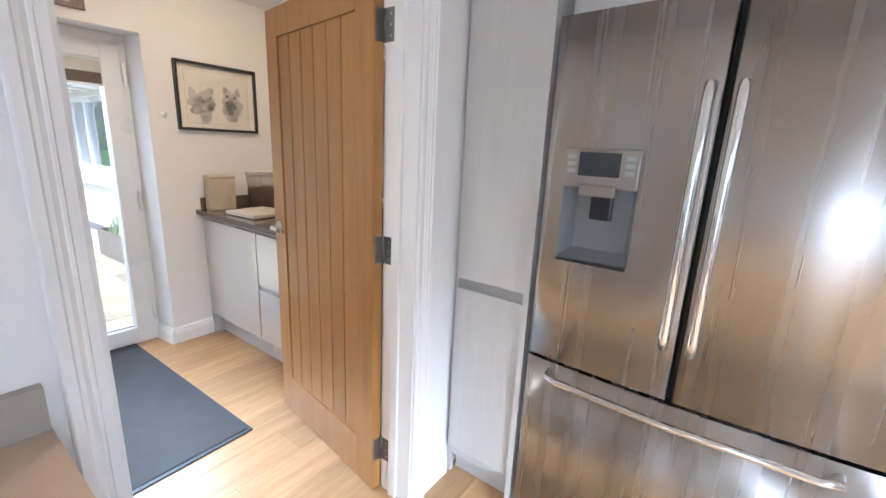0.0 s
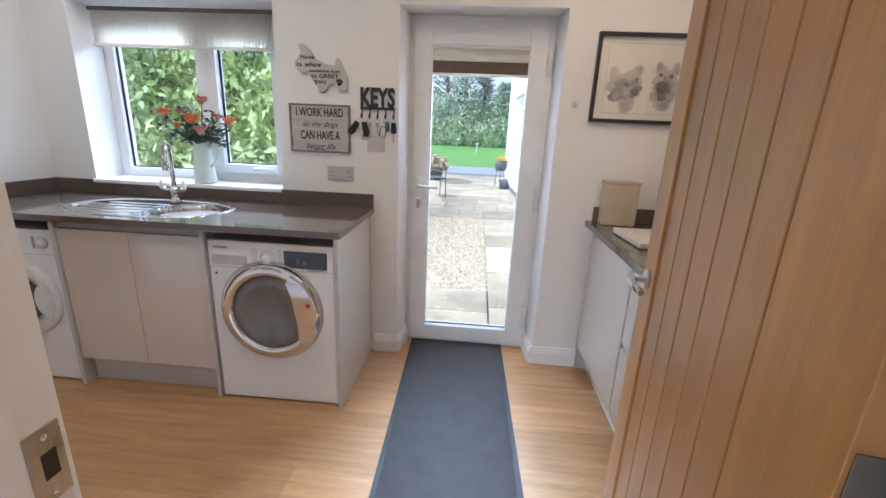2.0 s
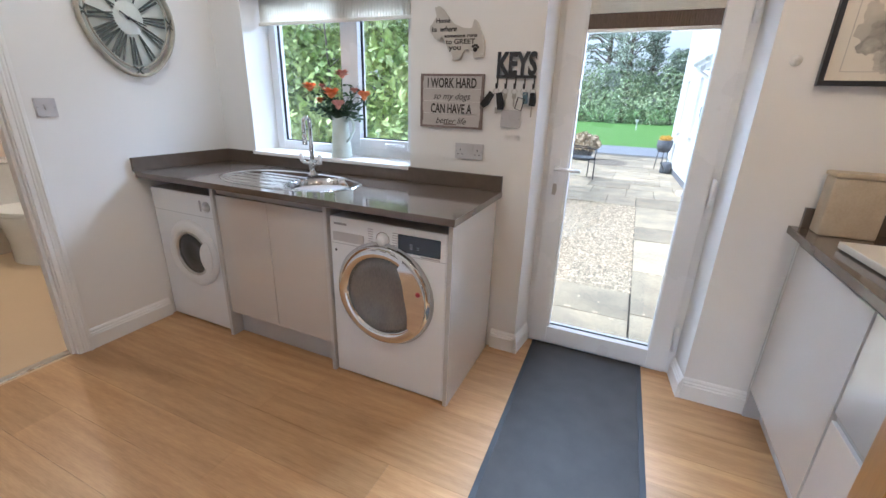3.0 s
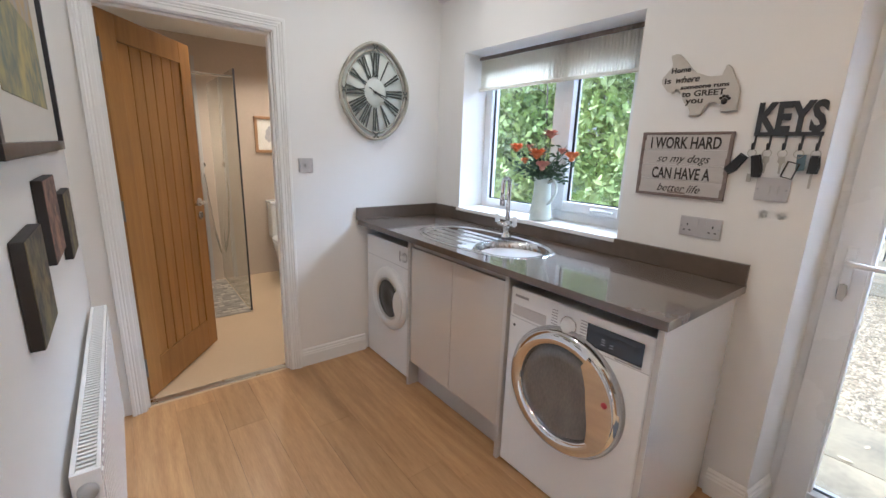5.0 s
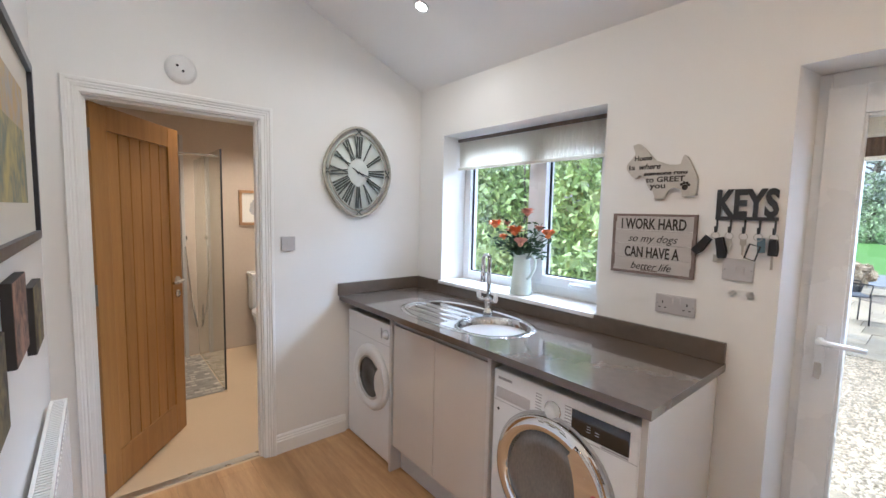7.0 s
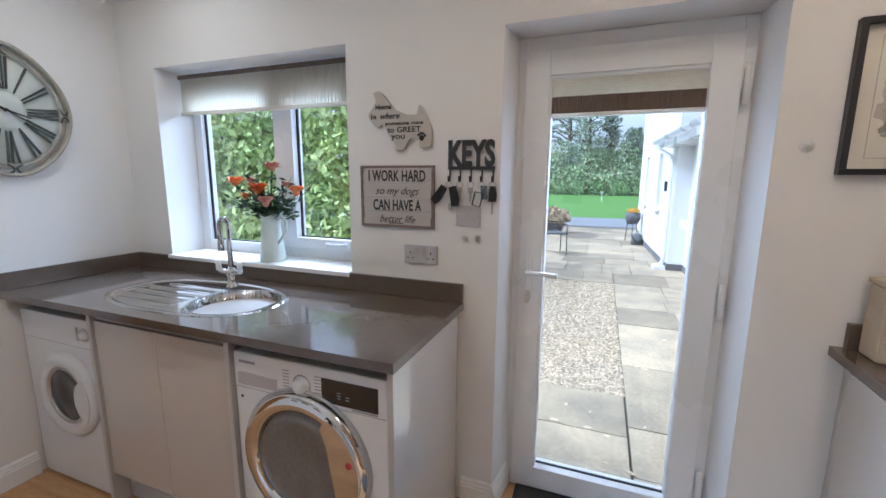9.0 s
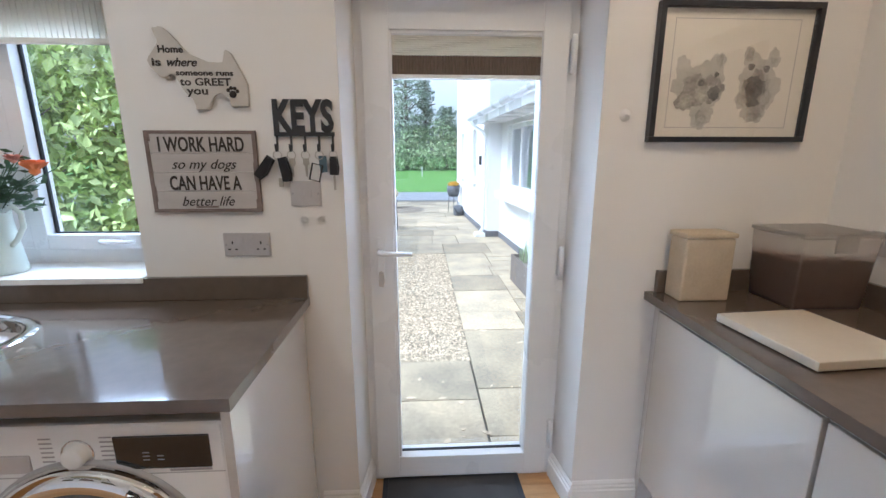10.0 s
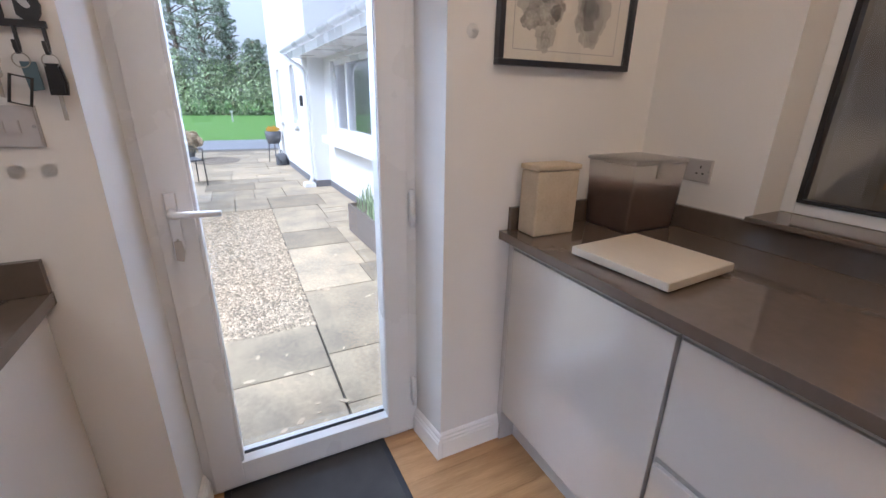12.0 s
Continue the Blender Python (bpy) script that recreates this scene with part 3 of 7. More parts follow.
def oak_door(name, hinge, turn, width, height, label, flip=1):
    """A ledged oak leaf: stiles, rails, grooved boards, lever handles and hinges. Local x runs from hinge to lock edge, y through the leaf."""
    d = thing(name, hinge, label, "door", kind="structure", local=True)
    d.rotation_euler = (0, 0, radians(turn))
    t = 0.040
    z0 = 0.008
    part("stile", boxed((0, -t / 2, z0), (0.105, t / 2, height), 0.002), "oak", d)
    part("stile", boxed((width - 0.105, -t / 2, z0), (width, t / 2, height), 0.002), "oak", d)
    part("rail", boxed((0.1055, -t / 2, height - 0.115), (width - 0.1055, t / 2, height), 0.002), "oak", d)
    part("rail", boxed((0.1055, -t / 2, z0), (width - 0.1055, t / 2, 0.20), 0.002), "oak", d)
    # backing in darker oak paints the shade between the boards
    part("backing", boxed((0.10, -0.006, 0.195), (width - 0.10, 0.006, height - 0.11)), "oak_groove_shade", d, "grooves between boards with shade put into the oak colour")
    n = 6
    w = (width - 0.21) / n
    for i in range(n):
        part("board", boxed((0.105 + i * w + 0.0025, -0.0135, 0.2005), (0.105 + (i + 1) * w - 0.0025, 0.0135, height - 0.1155), 0.003), "oak", d)
    for s in (-1, 1):
        x, y = width - 0.055, s * t / 2
        bm = lathe(bmesh.new(), [(0, 0), (0.026, 0), (0.026, 0.006), (0.024, 0.009), (0.010, 0.009), (0.009, 0.045), (0, 0.045)], pose(x, y, 0.985, -90 * s), 24)
        part("rose", bm, "nickel", d, "satin nickel handle rose")
        bm = tube(bmesh.new(), [(x, y + s * 0.040, 0.985), (x - 0.02, y + s * 0.047, 0.985), (x - 0.06, y + s * 0.047, 0.984), (x - 0.118, y + s * 0.042, 0.984)], [0.009, 0.010, 0.0085, 0.008], 12)
        part("handle", bm, "nickel", d, "satin nickel lever handle")
        part("keyhole_plate", lathe(bmesh.new(), [(0, 0), (0.024, 0), (0.024, 0.006), (0, 0.007)], pose(x, y, 0.90, -90 * s), 20), "nickel", d) if name == "door_bathroom" else None
    part("latch_plate", boxed((width - 0.001, -0.011, 0.93), (width + 0.0015, 0.011, 1.04), 0.0005), "nickel", d, "satin nickel latch plate")
    for z in (0.19, 1.02, height - 0.17):
        h = part("hinge", boxed((-0.0025, -t / 2 + 0.000, z - 0.05), (0.0, t / 2 - 0.006, z + 0.05), 0.0006), "hinge", d, "satin nickel butt hinge")
        part("knuckle", lathe(bmesh.new(), [(0, -0.05), (0.006, -0.05), (0.006, 0.05), (0, 0.05)], pose(-0.004, flip * (t / 2 + 0.004), z), 12), "hinge", h)
    return d


oak_door("door_kitchen", (1.958, 0.963, 0), 171.6, 0.805, 1.925, "open oak panelled door swung into the utility room", -1)
oak_door("door_bathroom", (1.812, -2.043, 0), 234.4, 0.712, 1.912, "half-open oak panelled bathroom door")
for z in (0.19, 1.02, 1.755):
    hp = thing("hinge_leaf", (1.99, 0.984, z), "dark satin hinge leaf on the white lining", "hinge", group="hinge leaves")
    part("plate", boxed((1.972, 0.9830, z - 0.05), (2.006, 0.9848, z + 0.05), 0.0005), "hinge", hp)
    for dz in (-0.032, 0.0, 0.032):
        part("screw", lathe(bmesh.new(), [(0, 0), (0.004, 0), (0.003, 0.001), (0, 0.001)], pose(1.992, 0.983, z + dz, 90), 10), "nickel", hp)
for z, nm in ((0.988, "strike_plate"),):
    sp = thing(nm, (2.0, 0.138, z), "satin nickel latch strike plate in the white lining", "strike plate")
    part("plate", boxed((1.969, 0.1375, z - 0.045), (2.006, 0.140, z + 0.045), 0.0006), "nickel", sp)
    part("latch_hole", boxed((1.978, 0.1398, z - 0.016), (1.994, 0.1405, z + 0.016)), "black", sp)
    for dz in (-0.034, 0.034):
        part("screw", lathe(bmesh.new(), [(0, 0), (0.004, 0), (0.003, 0.001), (0, 0.001)], pose(1.987, 0.140, z + dz, -90), 10), "chrome", sp)
tr = single("threshold_strip", boxed((1.094, CW - 0.085, -0.004), (1.818, CW - 0.04, 0.006), 0.002), "nickel", "pale metal threshold strip", "threshold", kind="structure")

# ---- window over the sink ----
WX = -0.20


def upvc_frame(bm, a0, a1, z0, z1, x0, x1, w):
    box(bm, (x0, a0, z0), (x1, a0 + w, z1), 0.003)
    box(bm, (x0, a1 - w, z0), (x1, a1, z1), 0.003)
    box(bm, (x0 + 0.0005, a0 + w, z0), (x1 - 0.0005, a1 - w, z0 + w), 0.003)
    box(bm, (x0 + 0.0005, a0 + w, z1 - w), (x1 - 0.0005, a1 - w, z1), 0.003)
    return bm


win = thing("window_1", (-0.25, -1.106, 0.985), "white plastic double-glazed casement window", "window", kind="structure")
bm = upvc_frame(bmesh.new(), -1.679, -0.533, 0.987, 1.948, -0.27, WX, 0.058)
box(bm, (-0.27, -1.118, 1.045), (WX - 0.001, -1.035, 1.89), 0.003)
part("window_frame", bm, "upvc", win)
sash = part("sash", upvc_frame(bmesh.new(), -1.040, -0.594, 1.040, 1.895, -0.262, WX + 0.016, 0.055), "upvc", win)
for a0, a1, z0, z1 in ((-1.621, -1.118, 1.045, 1.89), (-0.985, -0.649, 1.095, 1.84)):
    p = part("pane", boxed((-0.238, a0, z0), (-0.232, a1, z1)), "clear", win)
    p.visible_shadow = False
    bm = bmesh.new()
    for q in ((a0, a0 + 0.010), (a1 - 0.008, a1)):
        box(bm, (-0.231, q[0], z0), (-0.222, q[1], z1))
    box(bm, (-0.2305, a0 + 0.01, z0), (-0.2225, a1 - 0.008, z0 + 0.006))
    part("gasket", bm, "black", win, "black rubber glazing seal")
bm = box(bmesh.new(), (WX + 0.016, -0.80, 1.062), (WX + 0.026, -0.72, 1.080), 0.003)
tube(bm, [(WX + 0.03, -0.79, 1.071), (WX + 0.045, -0.76, 1.071), (WX + 0.045, -0.66, 1.073)], [0.008, 0.008, 0.006], 10)
part("handle", bm, "upvc", sash, "white window latch handle")
single("window_sill", boxed((WX, -1.679, 0.968), (0.028, -0.533, 0.989), 0.004), "gloss", "white gloss window sill", "sill", kind="structure")

bl = thing("window_blind", (-0.12, -1.127, 1.93), "half-lowered cream pleated fabric window blind", "blind")
bm = bmesh.new()
n = 60
top_, bot_ = [], []
for i in range(n * 2 + 1):
    y = -1.662 + i * (1.110 / (n * 2))
    x = -0.125 + (0.004 if i % 2 else -0.004)
    top_.append(bm.verts.new((x, y, 1.915)))
    bot_.append(bm.verts.new((x, y, 1.748)))
for i in range(n * 2):
    bm.faces.new((top_[i], top_[i + 1], bot_[i + 1], bot_[i]))
bmesh.ops.solidify(bm, geom=bm.faces[:], thickness=0.0012)
part("fabric", bm, "blind", bl)
part("bottom_bar", boxed((-0.134, -1.664, 1.731), (-0.116, -0.550, 1.749), 0.003), "blind", bl)
bm = bmesh.new()
for i in range(46):
    y = -1.655 + i * 0.0241
    lathe(bm, [(0.002, -0.012), (0.011, -0.012), (0.011, 0.012), (0.002, 0.012)], pose(-0.125, y, 1.928, 90), 10)
part("heading_tape", bm, "blind_brown", bl, "brown gathered heading of the blind")["kind"] = "stuff"

# ---- back door ----
bd = thing("door_back", (-0.21, 0.5565, 0), "closed white plastic glazed back door", "door", kind="structure")
bm = bmesh.new()
for p, q in ((0.138, 0.195), (0.910, 0.976)):
    box(bm, (-0.25, p, 0.002), (-0.175, q, 1.949), 0.004)
box(bm, (-0.249, 0.195, 1.884), (-0.176, 0.910, 1.949), 0.004)
box(bm, (-0.249, 0.195, 0.0), (-0.176, 0.910, 0.022), 0.003)
part("door_frame", bm, "upvc", bd)
leaf = part("door_leaf", upvc_frame(bmesh.new(), 0.190, 0.915, 0.024, 1.895, -0.243, -0.160, 0.094), "upvc", bd)
part("glazing_bead", upvc_frame(bmesh.new(), 0.280, 0.831, 0.101, 1.802, -0.225, -0.168, 0.013), "upvc", bd)
p = part("pane", boxed((-0.222, 0.288, 0.108), (-0.214, 0.823, 1.796)), "clear", bd)
p.visible_shadow = False
bm = boxed((-0.16, 0.220, 0.91), (-0.152, 0.248, 1.08), 0.003)
tube(bm, [(-0.152, 0.234, 1.027), (-0.115, 0.234, 1.027), (-0.108, 0.243, 1.027), (-0.108, 0.353, 1.024)], [0.010, 0.010, 0.010, 0.008], 12)
part("handle", bm, "upvc", leaf, "white lever door handle")
key = bmesh.new()
box(key, (-0.155, 0.233, 0.945), (-0.130, 0.236, 0.951))
slab(key, [(-0.011, -0.05), (0.006, -0.055), (0.012, -0.03), (0.009, 0.004), (-0.009, 0.004)], at(-0.132, 0.236, 0.947, FACE_X), 0.004, 0.001)
part("key", key, "key", leaf, "key hanging in the lock")
for z in (0.225, 0.975, 1.722):
    h = part("hinge", boxed((-0.162, 0.918, z - 0.055), (-0.140, 0.938, z + 0.055), 0.004), "upvc", bd, "white door hinge")
    part("pin", lathe(bmesh.new(), [(0, -0.065), (0.008, -0.065), (0.008, 0.065), (0, 0.065)], pose(-0.138, 0.924, z), 12), "upvc", h)
part("weather_strip", boxed((-0.213, 0.294, 0.1145), (-0.200, 0.817, 0.121)), "black", bd)

db = thing("door_blind", (-0.18, 0.5575, 1.82), "raised cream and brown pleated blind on the door", "blind")
for i in range(9):
    part("pleat", boxed((-0.196, 0.294, 1.7225 + i * 0.0070), (-0.170, 0.820, 1.7285 + i * 0.0070), 0.001), "blind", db)
bm = bmesh.new()
row = [[bm.verts.new((x_ + s_ * (0.004 if i % 2 else 0), 0.294 + i * 0.00484, z_)) for i in range(109)] for x_, s_, z_ in ((-0.199, 1, 1.659), (-0.199, 1, 1.720), (-0.169, -1, 1.720), (-0.169, -1, 1.659))]
for a_, b_ in zip(row, row[1:] + row[:1]):
    for i in range(108):
        bm.faces.new((a_[i], a_[i + 1], b_[i + 1], b_[i]))
for k_ in (0, -1):
    bm.faces.new([r_[k_] for r_ in row])
part("band", bm, "blind_brown", db, "brown pleated lower band")
part("bottom_bar", boxed((-0.199, 0.293, 1.645), (-0.168, 0.818, 1.659), 0.003), "blind", db)
part("head_rail", boxed((-0.198, 0.294, 1.785), (-0.169, 0.817, 1.788), 0.001), "upvc", db)

# ---- mat ----
mt = thing("door_mat", (0.530, 0.525, 0), "long charcoal ribbed entrance mat on the floor", "mat", local=True)
mt.rotation_euler = (0, 0, radians(1.5))
part("carpet_surface", boxed((-0.690, -0.272, 0.001), (0.690, 0.272, 0.009), 0.002), "mat", mt)
bm = bmesh.new()
for a, b in (((-0.713, -0.295), (0.713, -0.2725)), ((-0.713, 0.2725), (0.713, 0.295)), ((-0.713, -0.272), (-0.6905, 0.272)), ((0.6905, -0.272), (0.713, 0.272))):
    box(bm, (*a, 0.0005), (*b, 0.006), 0.002)
part("border", bm, "mat_edge", mt, "flat black rubber border")

# ---- sink run ----
wt = thing("worktop", (0.31, -0.97, 0.875), "taupe quartz worktop with upstand above the machines", "worktop")
CUT = (0.34, -1.09, 0.19, 0.385)     # sink opening: centre x, y, half sizes


def superoval(a, b, n, k):
    out = []
    for i in range(n):
        t = 2 * math.pi * i / n
        c, s = math.cos(t), math.sin(t)
        out.append((math.copysign(abs(c) ** (2 / k), c) * a, math.copysign(abs(s) ** (2 / k), s) * b))
    return out


bm = bmesh.new()
hole = [(CUT[0] + x, CUT[1] + y) for x, y in superoval(CUT[2], CUT[3], 48, 2.6)]


def rim_point(x, y):
    dx, dy = x - CUT[0], y - CUT[1]
    k1 = ((0.62 if dx > 0 else 0.001) - CUT[0]) / dx if abs(dx) > 1e-6 else 9e9
    k2 = ((0.0 if dy > 0 else CW + 0.001) - CUT[1]) / dy if abs(dy) > 1e-6 else 9e9
    k = min(k1, k2)
    return (CUT[0] + dx * k, CUT[1] + dy * k)


outer = [rim_point(*p) for p in hole]
corners = [(0.62, 0.0), (0.62, CW + 0.001), (0.001, 0.0), (0.001, CW + 0.001)]
for c in corners:   # pull the nearest outer point onto each corner
    i = min(range(48), key=lambda k: (outer[k][0] - c[0]) ** 2 + (outer[k][1] - c[1]) ** 2)
    outer[i] = c
vs = {}
for z in (0.875, 0.905):
    vs["h", z] = [bm.verts.new((*p, z)) for p in hole]
    vs["o", z] = [bm.verts.new((*p, z)) for p in outer]
for i in range(48):
    j = (i + 1) % 48
    for z in (0.875, 0.905):
        bm.faces.new((vs["h", z][i], vs["h", z][j], vs["o", z][j], vs["o", z][i]))
    for k in "ho":
        bm.faces.new((vs[k, 0.875][i], vs[k, 0.875][j], vs[k, 0.905][j], vs[k, 0.905][i]))
part("slab", bm, "worktop", wt)
part("upstand", boxed((0.001, CW + 0.021, 0.9055), (0.020, -0.0015, 0.984), 0.0015), "worktop", wt)
part("upstand", boxed((0.001, CW + 0.001, 0.9055), (0.632, CW + 0.020, 0.984), 0.0015), "worktop", wt)


def base_unit(name, a0, a1, label):
    """Two-door base cabinet against the window wall between y = a0 and a1."""
    c = thing(name, (0.3, (a0 + a1) / 2, 0), label, "cabinet")
    part("body", boxed((0.02, a0, 0.15), (0.555, a1, 0.872)), "carcass", c)
    part("plinth", boxed((0.50, a0, 0.0), (0.518, a1, 0.1485)), "carcass", c, "recessed grey plinth")
    part("handle_channel", boxed((0.5555, a0, 0.836), (0.566, a1, 0.872)), "channel", c)
    mid = (a0 + a1) / 2
    for p, q in ((a0 + 0.002, mid - 0.0015), (mid + 0.0015, a1 - 0.002)):
        part("door", boxed((0.557, p, 0.152), (0.577, q, 0.834), 0.0025), "cabinet", c)
    return c


base_unit("sink_cabinet", -1.376, -0.664, "light grey gloss two-door cabinet under the sink")
for name, p, q in (("end_panel", -0.0385, -0.0185), ("filler_panel", -0.6625, -0.6425), ("filler_panel", -1.3975, -1.3775)):
    face = "cabinet" if name == "end_panel" else "carcass"
    ep = thing(name, (0.3, (p + q) / 2, 0), "light grey gloss cabinet end panel" if name == "end_panel" else "light grey upright panel beside the machine", "panel")
    part("board", boxed((0.02, p, 0.0), (0.5865, q, 0.8735), 0.001), face, ep)
    part("edge_strip", boxed((0.5867, p + 0.0003, 0.0), (0.588, q - 0.0003, 0.8735), 0.0005), "carcass", ep, "thin grey edge banding")
# added sheet; its dark colour stands for shade at the back of the recess
single("recess_shade_panel", boxed((0.004, CW + 0.002, 0.0), (0.018, -0.04, 0.873)), "recess_shade", "added dark sheet with the machine recess shade in its colour", "panel", kind="structure")


def washer(name, a0, a1, h, front, cz, r, label, big):
    """Front loading machine between y = a0 and a1."""
    cy = (a0 + a1) / 2
    w = thing(name, (0.3, cy, 0), label, "washing machine" if big else "tumble dryer")
    part("cabinet", boxed((0.04, a0, 0.008), (front, a1, h), 0.008), "white_metal", w)
    for fx in (0.1, front - 0.06):
        for fy in (a0 + 0.06, a1 - 0.06):
            part("foot", lathe(bmesh.new(), [(0, 0), (0.02, 0), (0.02, 0.0085), (0, 0.0085)], pose(fx, fy, 0), 12), "black", w)
    zs = h - 0.125
    part("seam", boxed((front - 0.004, a0 + 0.006, zs - 0.0015), (front + 0.0006, a1 - 0.006, zs + 0.001)), "grey_plastic", w)
    dy = cy + (-0.007 if big else 0.035)      # middle of the door
    m = pose(front, dy, cz, 0, 90, 0)
    if big:
        d = part("door", lathe(bmesh.new(), [(r, -0.002), (r, 0.018), (r - 0.012, 0.034), (r - 0.045, 0.040), (r - 0.06, 0.030), (r - 0.062, 0.008), (r - 0.062, -0.002)], m, 64), "chrome", w, "polished chrome door ring")
        part("outer_seal", lathe(bmesh.new(), [(r + 0.006, -0.002), (r + 0.006, 0.010), (r + 0.0005, 0.012), (r + 0.0005, -0.002)], m, 64), "grey_plastic", d)
        part("window", lathe(bmesh.new(), [(r - 0.060, 0.010), (r - 0.075, 0.030), (r - 0.11, 0.026), (0.06, 0.010), (0, 0.008)], m, 64), "dark_drum", d, "dark domed door glass with laundry behind")
        # crescent pull on the door's far side
        out = []
        for i in range(25):
            a = radians(-40 + i * 100 / 24)
            out.append((math.cos(a) * (r - 0.015), math.sin(a) * (r - 0.015)))
        for i in range(13):
            a = radians(60 - i * 100 / 12)
            k = (r - 0.062) - 0.050 * math.sin(math.pi * i / 12)
            out.append((math.cos(a) * k, math.sin(a) * k))
        part("door_pull", slab(bmesh.new(), out, at(front + 0.036, dy, cz, FACE_X), 0.012, 0.004), "chrome", d, "polished crescent door pull")
        part("badge", lathe(bmesh.new(), [(0, 0), (0.011, 0), (0.011, 0.0015), (0, 0.0015)], pose(front + 0.048, dy + r * 0.80, cz + 0.06, 0, 90), 20), "red", d, "small round red badge")
        part("display", boxed((front - 0.001, a0 + 0.362, zs + 0.014), (front + 0.004, a0 + 0.562, zs + 0.094), 0.002), "black_gloss", w, "black glossy display panel")
        for i in range(5):
            part("display_mark", boxed((front + 0.0042, a0 + 0.420 + (i // 3) * 0.03, zs + 0.036 + (i % 3) * 0.009), (front + 0.0046, a0 + 0.434 + (i // 3) * 0.03, zs + 0.0385 + (i % 3) * 0.009)), "grey_print", w)
        k = part("dial", lathe(bmesh.new(), [(0, 0.022), (0.020, 0.022), (0.023, 0.018), (0.025, 0.004), (0.030, 0.002), (0.030, -0.001)], pose(front, a0 + 0.285, zs + 0.055, 0, 90), 32), "white_plastic", w, "round programme dial")
        part("dial_ring", lathe(bmesh.new(), [(0.0305, -0.001), (0.034, -0.001), (0.034, 0.003), (0.0305, 0.003)], pose(front, a0 + 0.285, zs + 0.055, 0, 90), 32), "chrome", k)
        part("drawer", boxed((front - 0.002, a0 + 0.018, zs + 0.012), (front + 0.003, a0 + 0.185, zs + 0.055), 0.004), "switch", w, "detergent drawer pull")
        for i in range(8):
            for s in (-1, 1):
                part("programme_mark", boxed((front + 0.0002, a0 + 0.285 + s * 0.062 - 0.014, zs + 0.014 + i * 0.011), (front + 0.0008, a0 + 0.285 + s * 0.062 + 0.012, zs + 0.0175 + i * 0.011)), "grey_print", w)
        part("maker_mark", boxed((front + 0.0002, a0 + 0.025, zs + 0.088), (front + 0.0008, a0 + 0.095, zs + 0.098)), "grey_print", w)
        part("model_print", boxed((front + 0.0002, a0 + 0.47, zs + 0.004), (front + 0.0008, a0 + 0.56, zs + 0.009)), "grey_print", w)
        part("vent_hole", lathe(bmesh.new(), [(0, 0), (0.006, 0), (0.006, 0.001), (0, 0.001)], pose(front, a0 + 0.03, zs - 0.035, 0, 90), 12), "black", w)
    else:
        d = part("door", lathe(bmesh.new(), [(r, -0.002), (r, 0.012), (r - 0.015, 0.026), (r - 0.05, 0.030), (r - 0.066, 0.020), (r - 0.066, -0.002)], m, 56), "white_plastic", w, "round white door rim")
        part("window", lathe(bmesh.new(), [(r - 0.064, 0.006), (r - 0.085, 0.018), (0.05, 0.004), (0, 0.002)], m, 48), "black_gloss", d, "dark door glass")
        part("inner_ring", lathe(bmesh.new(), [(r - 0.062, 0.018), (r - 0.066, 0.024), (r - 0.078, 0.022), (r - 0.078, 0.010)], m, 48), "nickel", d)
        out = [(math.cos(radians(-35 + i * 7)) * (r - 0.02), math.sin(radians(-35 + i * 7)) * (r - 0.02)) for i in range(11)]
        out += [(math.cos(radians(35 - i * 7)) * (r - 0.075 - 0.045 * math.sin(math.pi * i / 10)), math.sin(radians(35 - i * 7)) * (r - 0.075)) for i in range(11)]
        part("door_pull", slab(bmesh.new(), out, at(front + 0.020, dy, cz, FACE_X), 0.012, 0.003), "white_plastic", d)
        k = part("dial", lathe(bmesh.new(), [(0, 0.018), (0.016, 0.018), (0.020, 0.002), (0.026, 0.0), (0.026, -0.001)], pose(front, a1 - 0.075, zs + 0.06, 0, 90), 24), "white_plastic", w, "round timer dial")
        part("dial_ring", lathe(bmesh.new(), [(0.0265, -0.001), (0.029, -0.001), (0.029, 0.002), (0.0265, 0.002)], pose(front, a1 - 0.075, zs + 0.06, 0, 90), 24), "grey_plastic", k)
        part("label_print", boxed((front + 0.0002, a1 - 0.13, zs + 0.03), (front + 0.0008, a1 - 0.115, zs + 0.09)), "grey_print", w)
    return w


washer("washing_machine", -0.6365, -0.0435, 0.826, 0.575, 0.495, 0.241, "white front-loading washing machine with chrome door", True)
washer("tumble_dryer", -1.930, -1.403, 0.815, 0.560, 0.460, 0.196, "small white tumble dryer under the worktop", False)

# ---- counter along the north wall ----
wt2 = thing("worktop", (1.0, 1.5, 0.875), "taupe quartz worktop with upstand below the inner window", "worktop")
part("slab", boxed((0.001, 1.188, 0.875), (1.968, RW - 0.001, 0.905), 0.002), "worktop", wt2)
part("upstand", boxed((0.001, 1.222, 0.9055), (0.020, RW - 0.021, 0.984), 0.0015), "worktop", wt2)
part("upstand", boxed((0.001, RW - 0.020, 0.9055), (1.968, RW - 0.001, 0.984), 0.0015), "worktop", wt2)
single("inner_window_sill", boxed((0.441, RW - 0.045, 0.986), (1.619, RW + 0.14, 1.002), 0.003), "worktop", "taupe quartz ledge below the inner window", "sill", kind="structure")


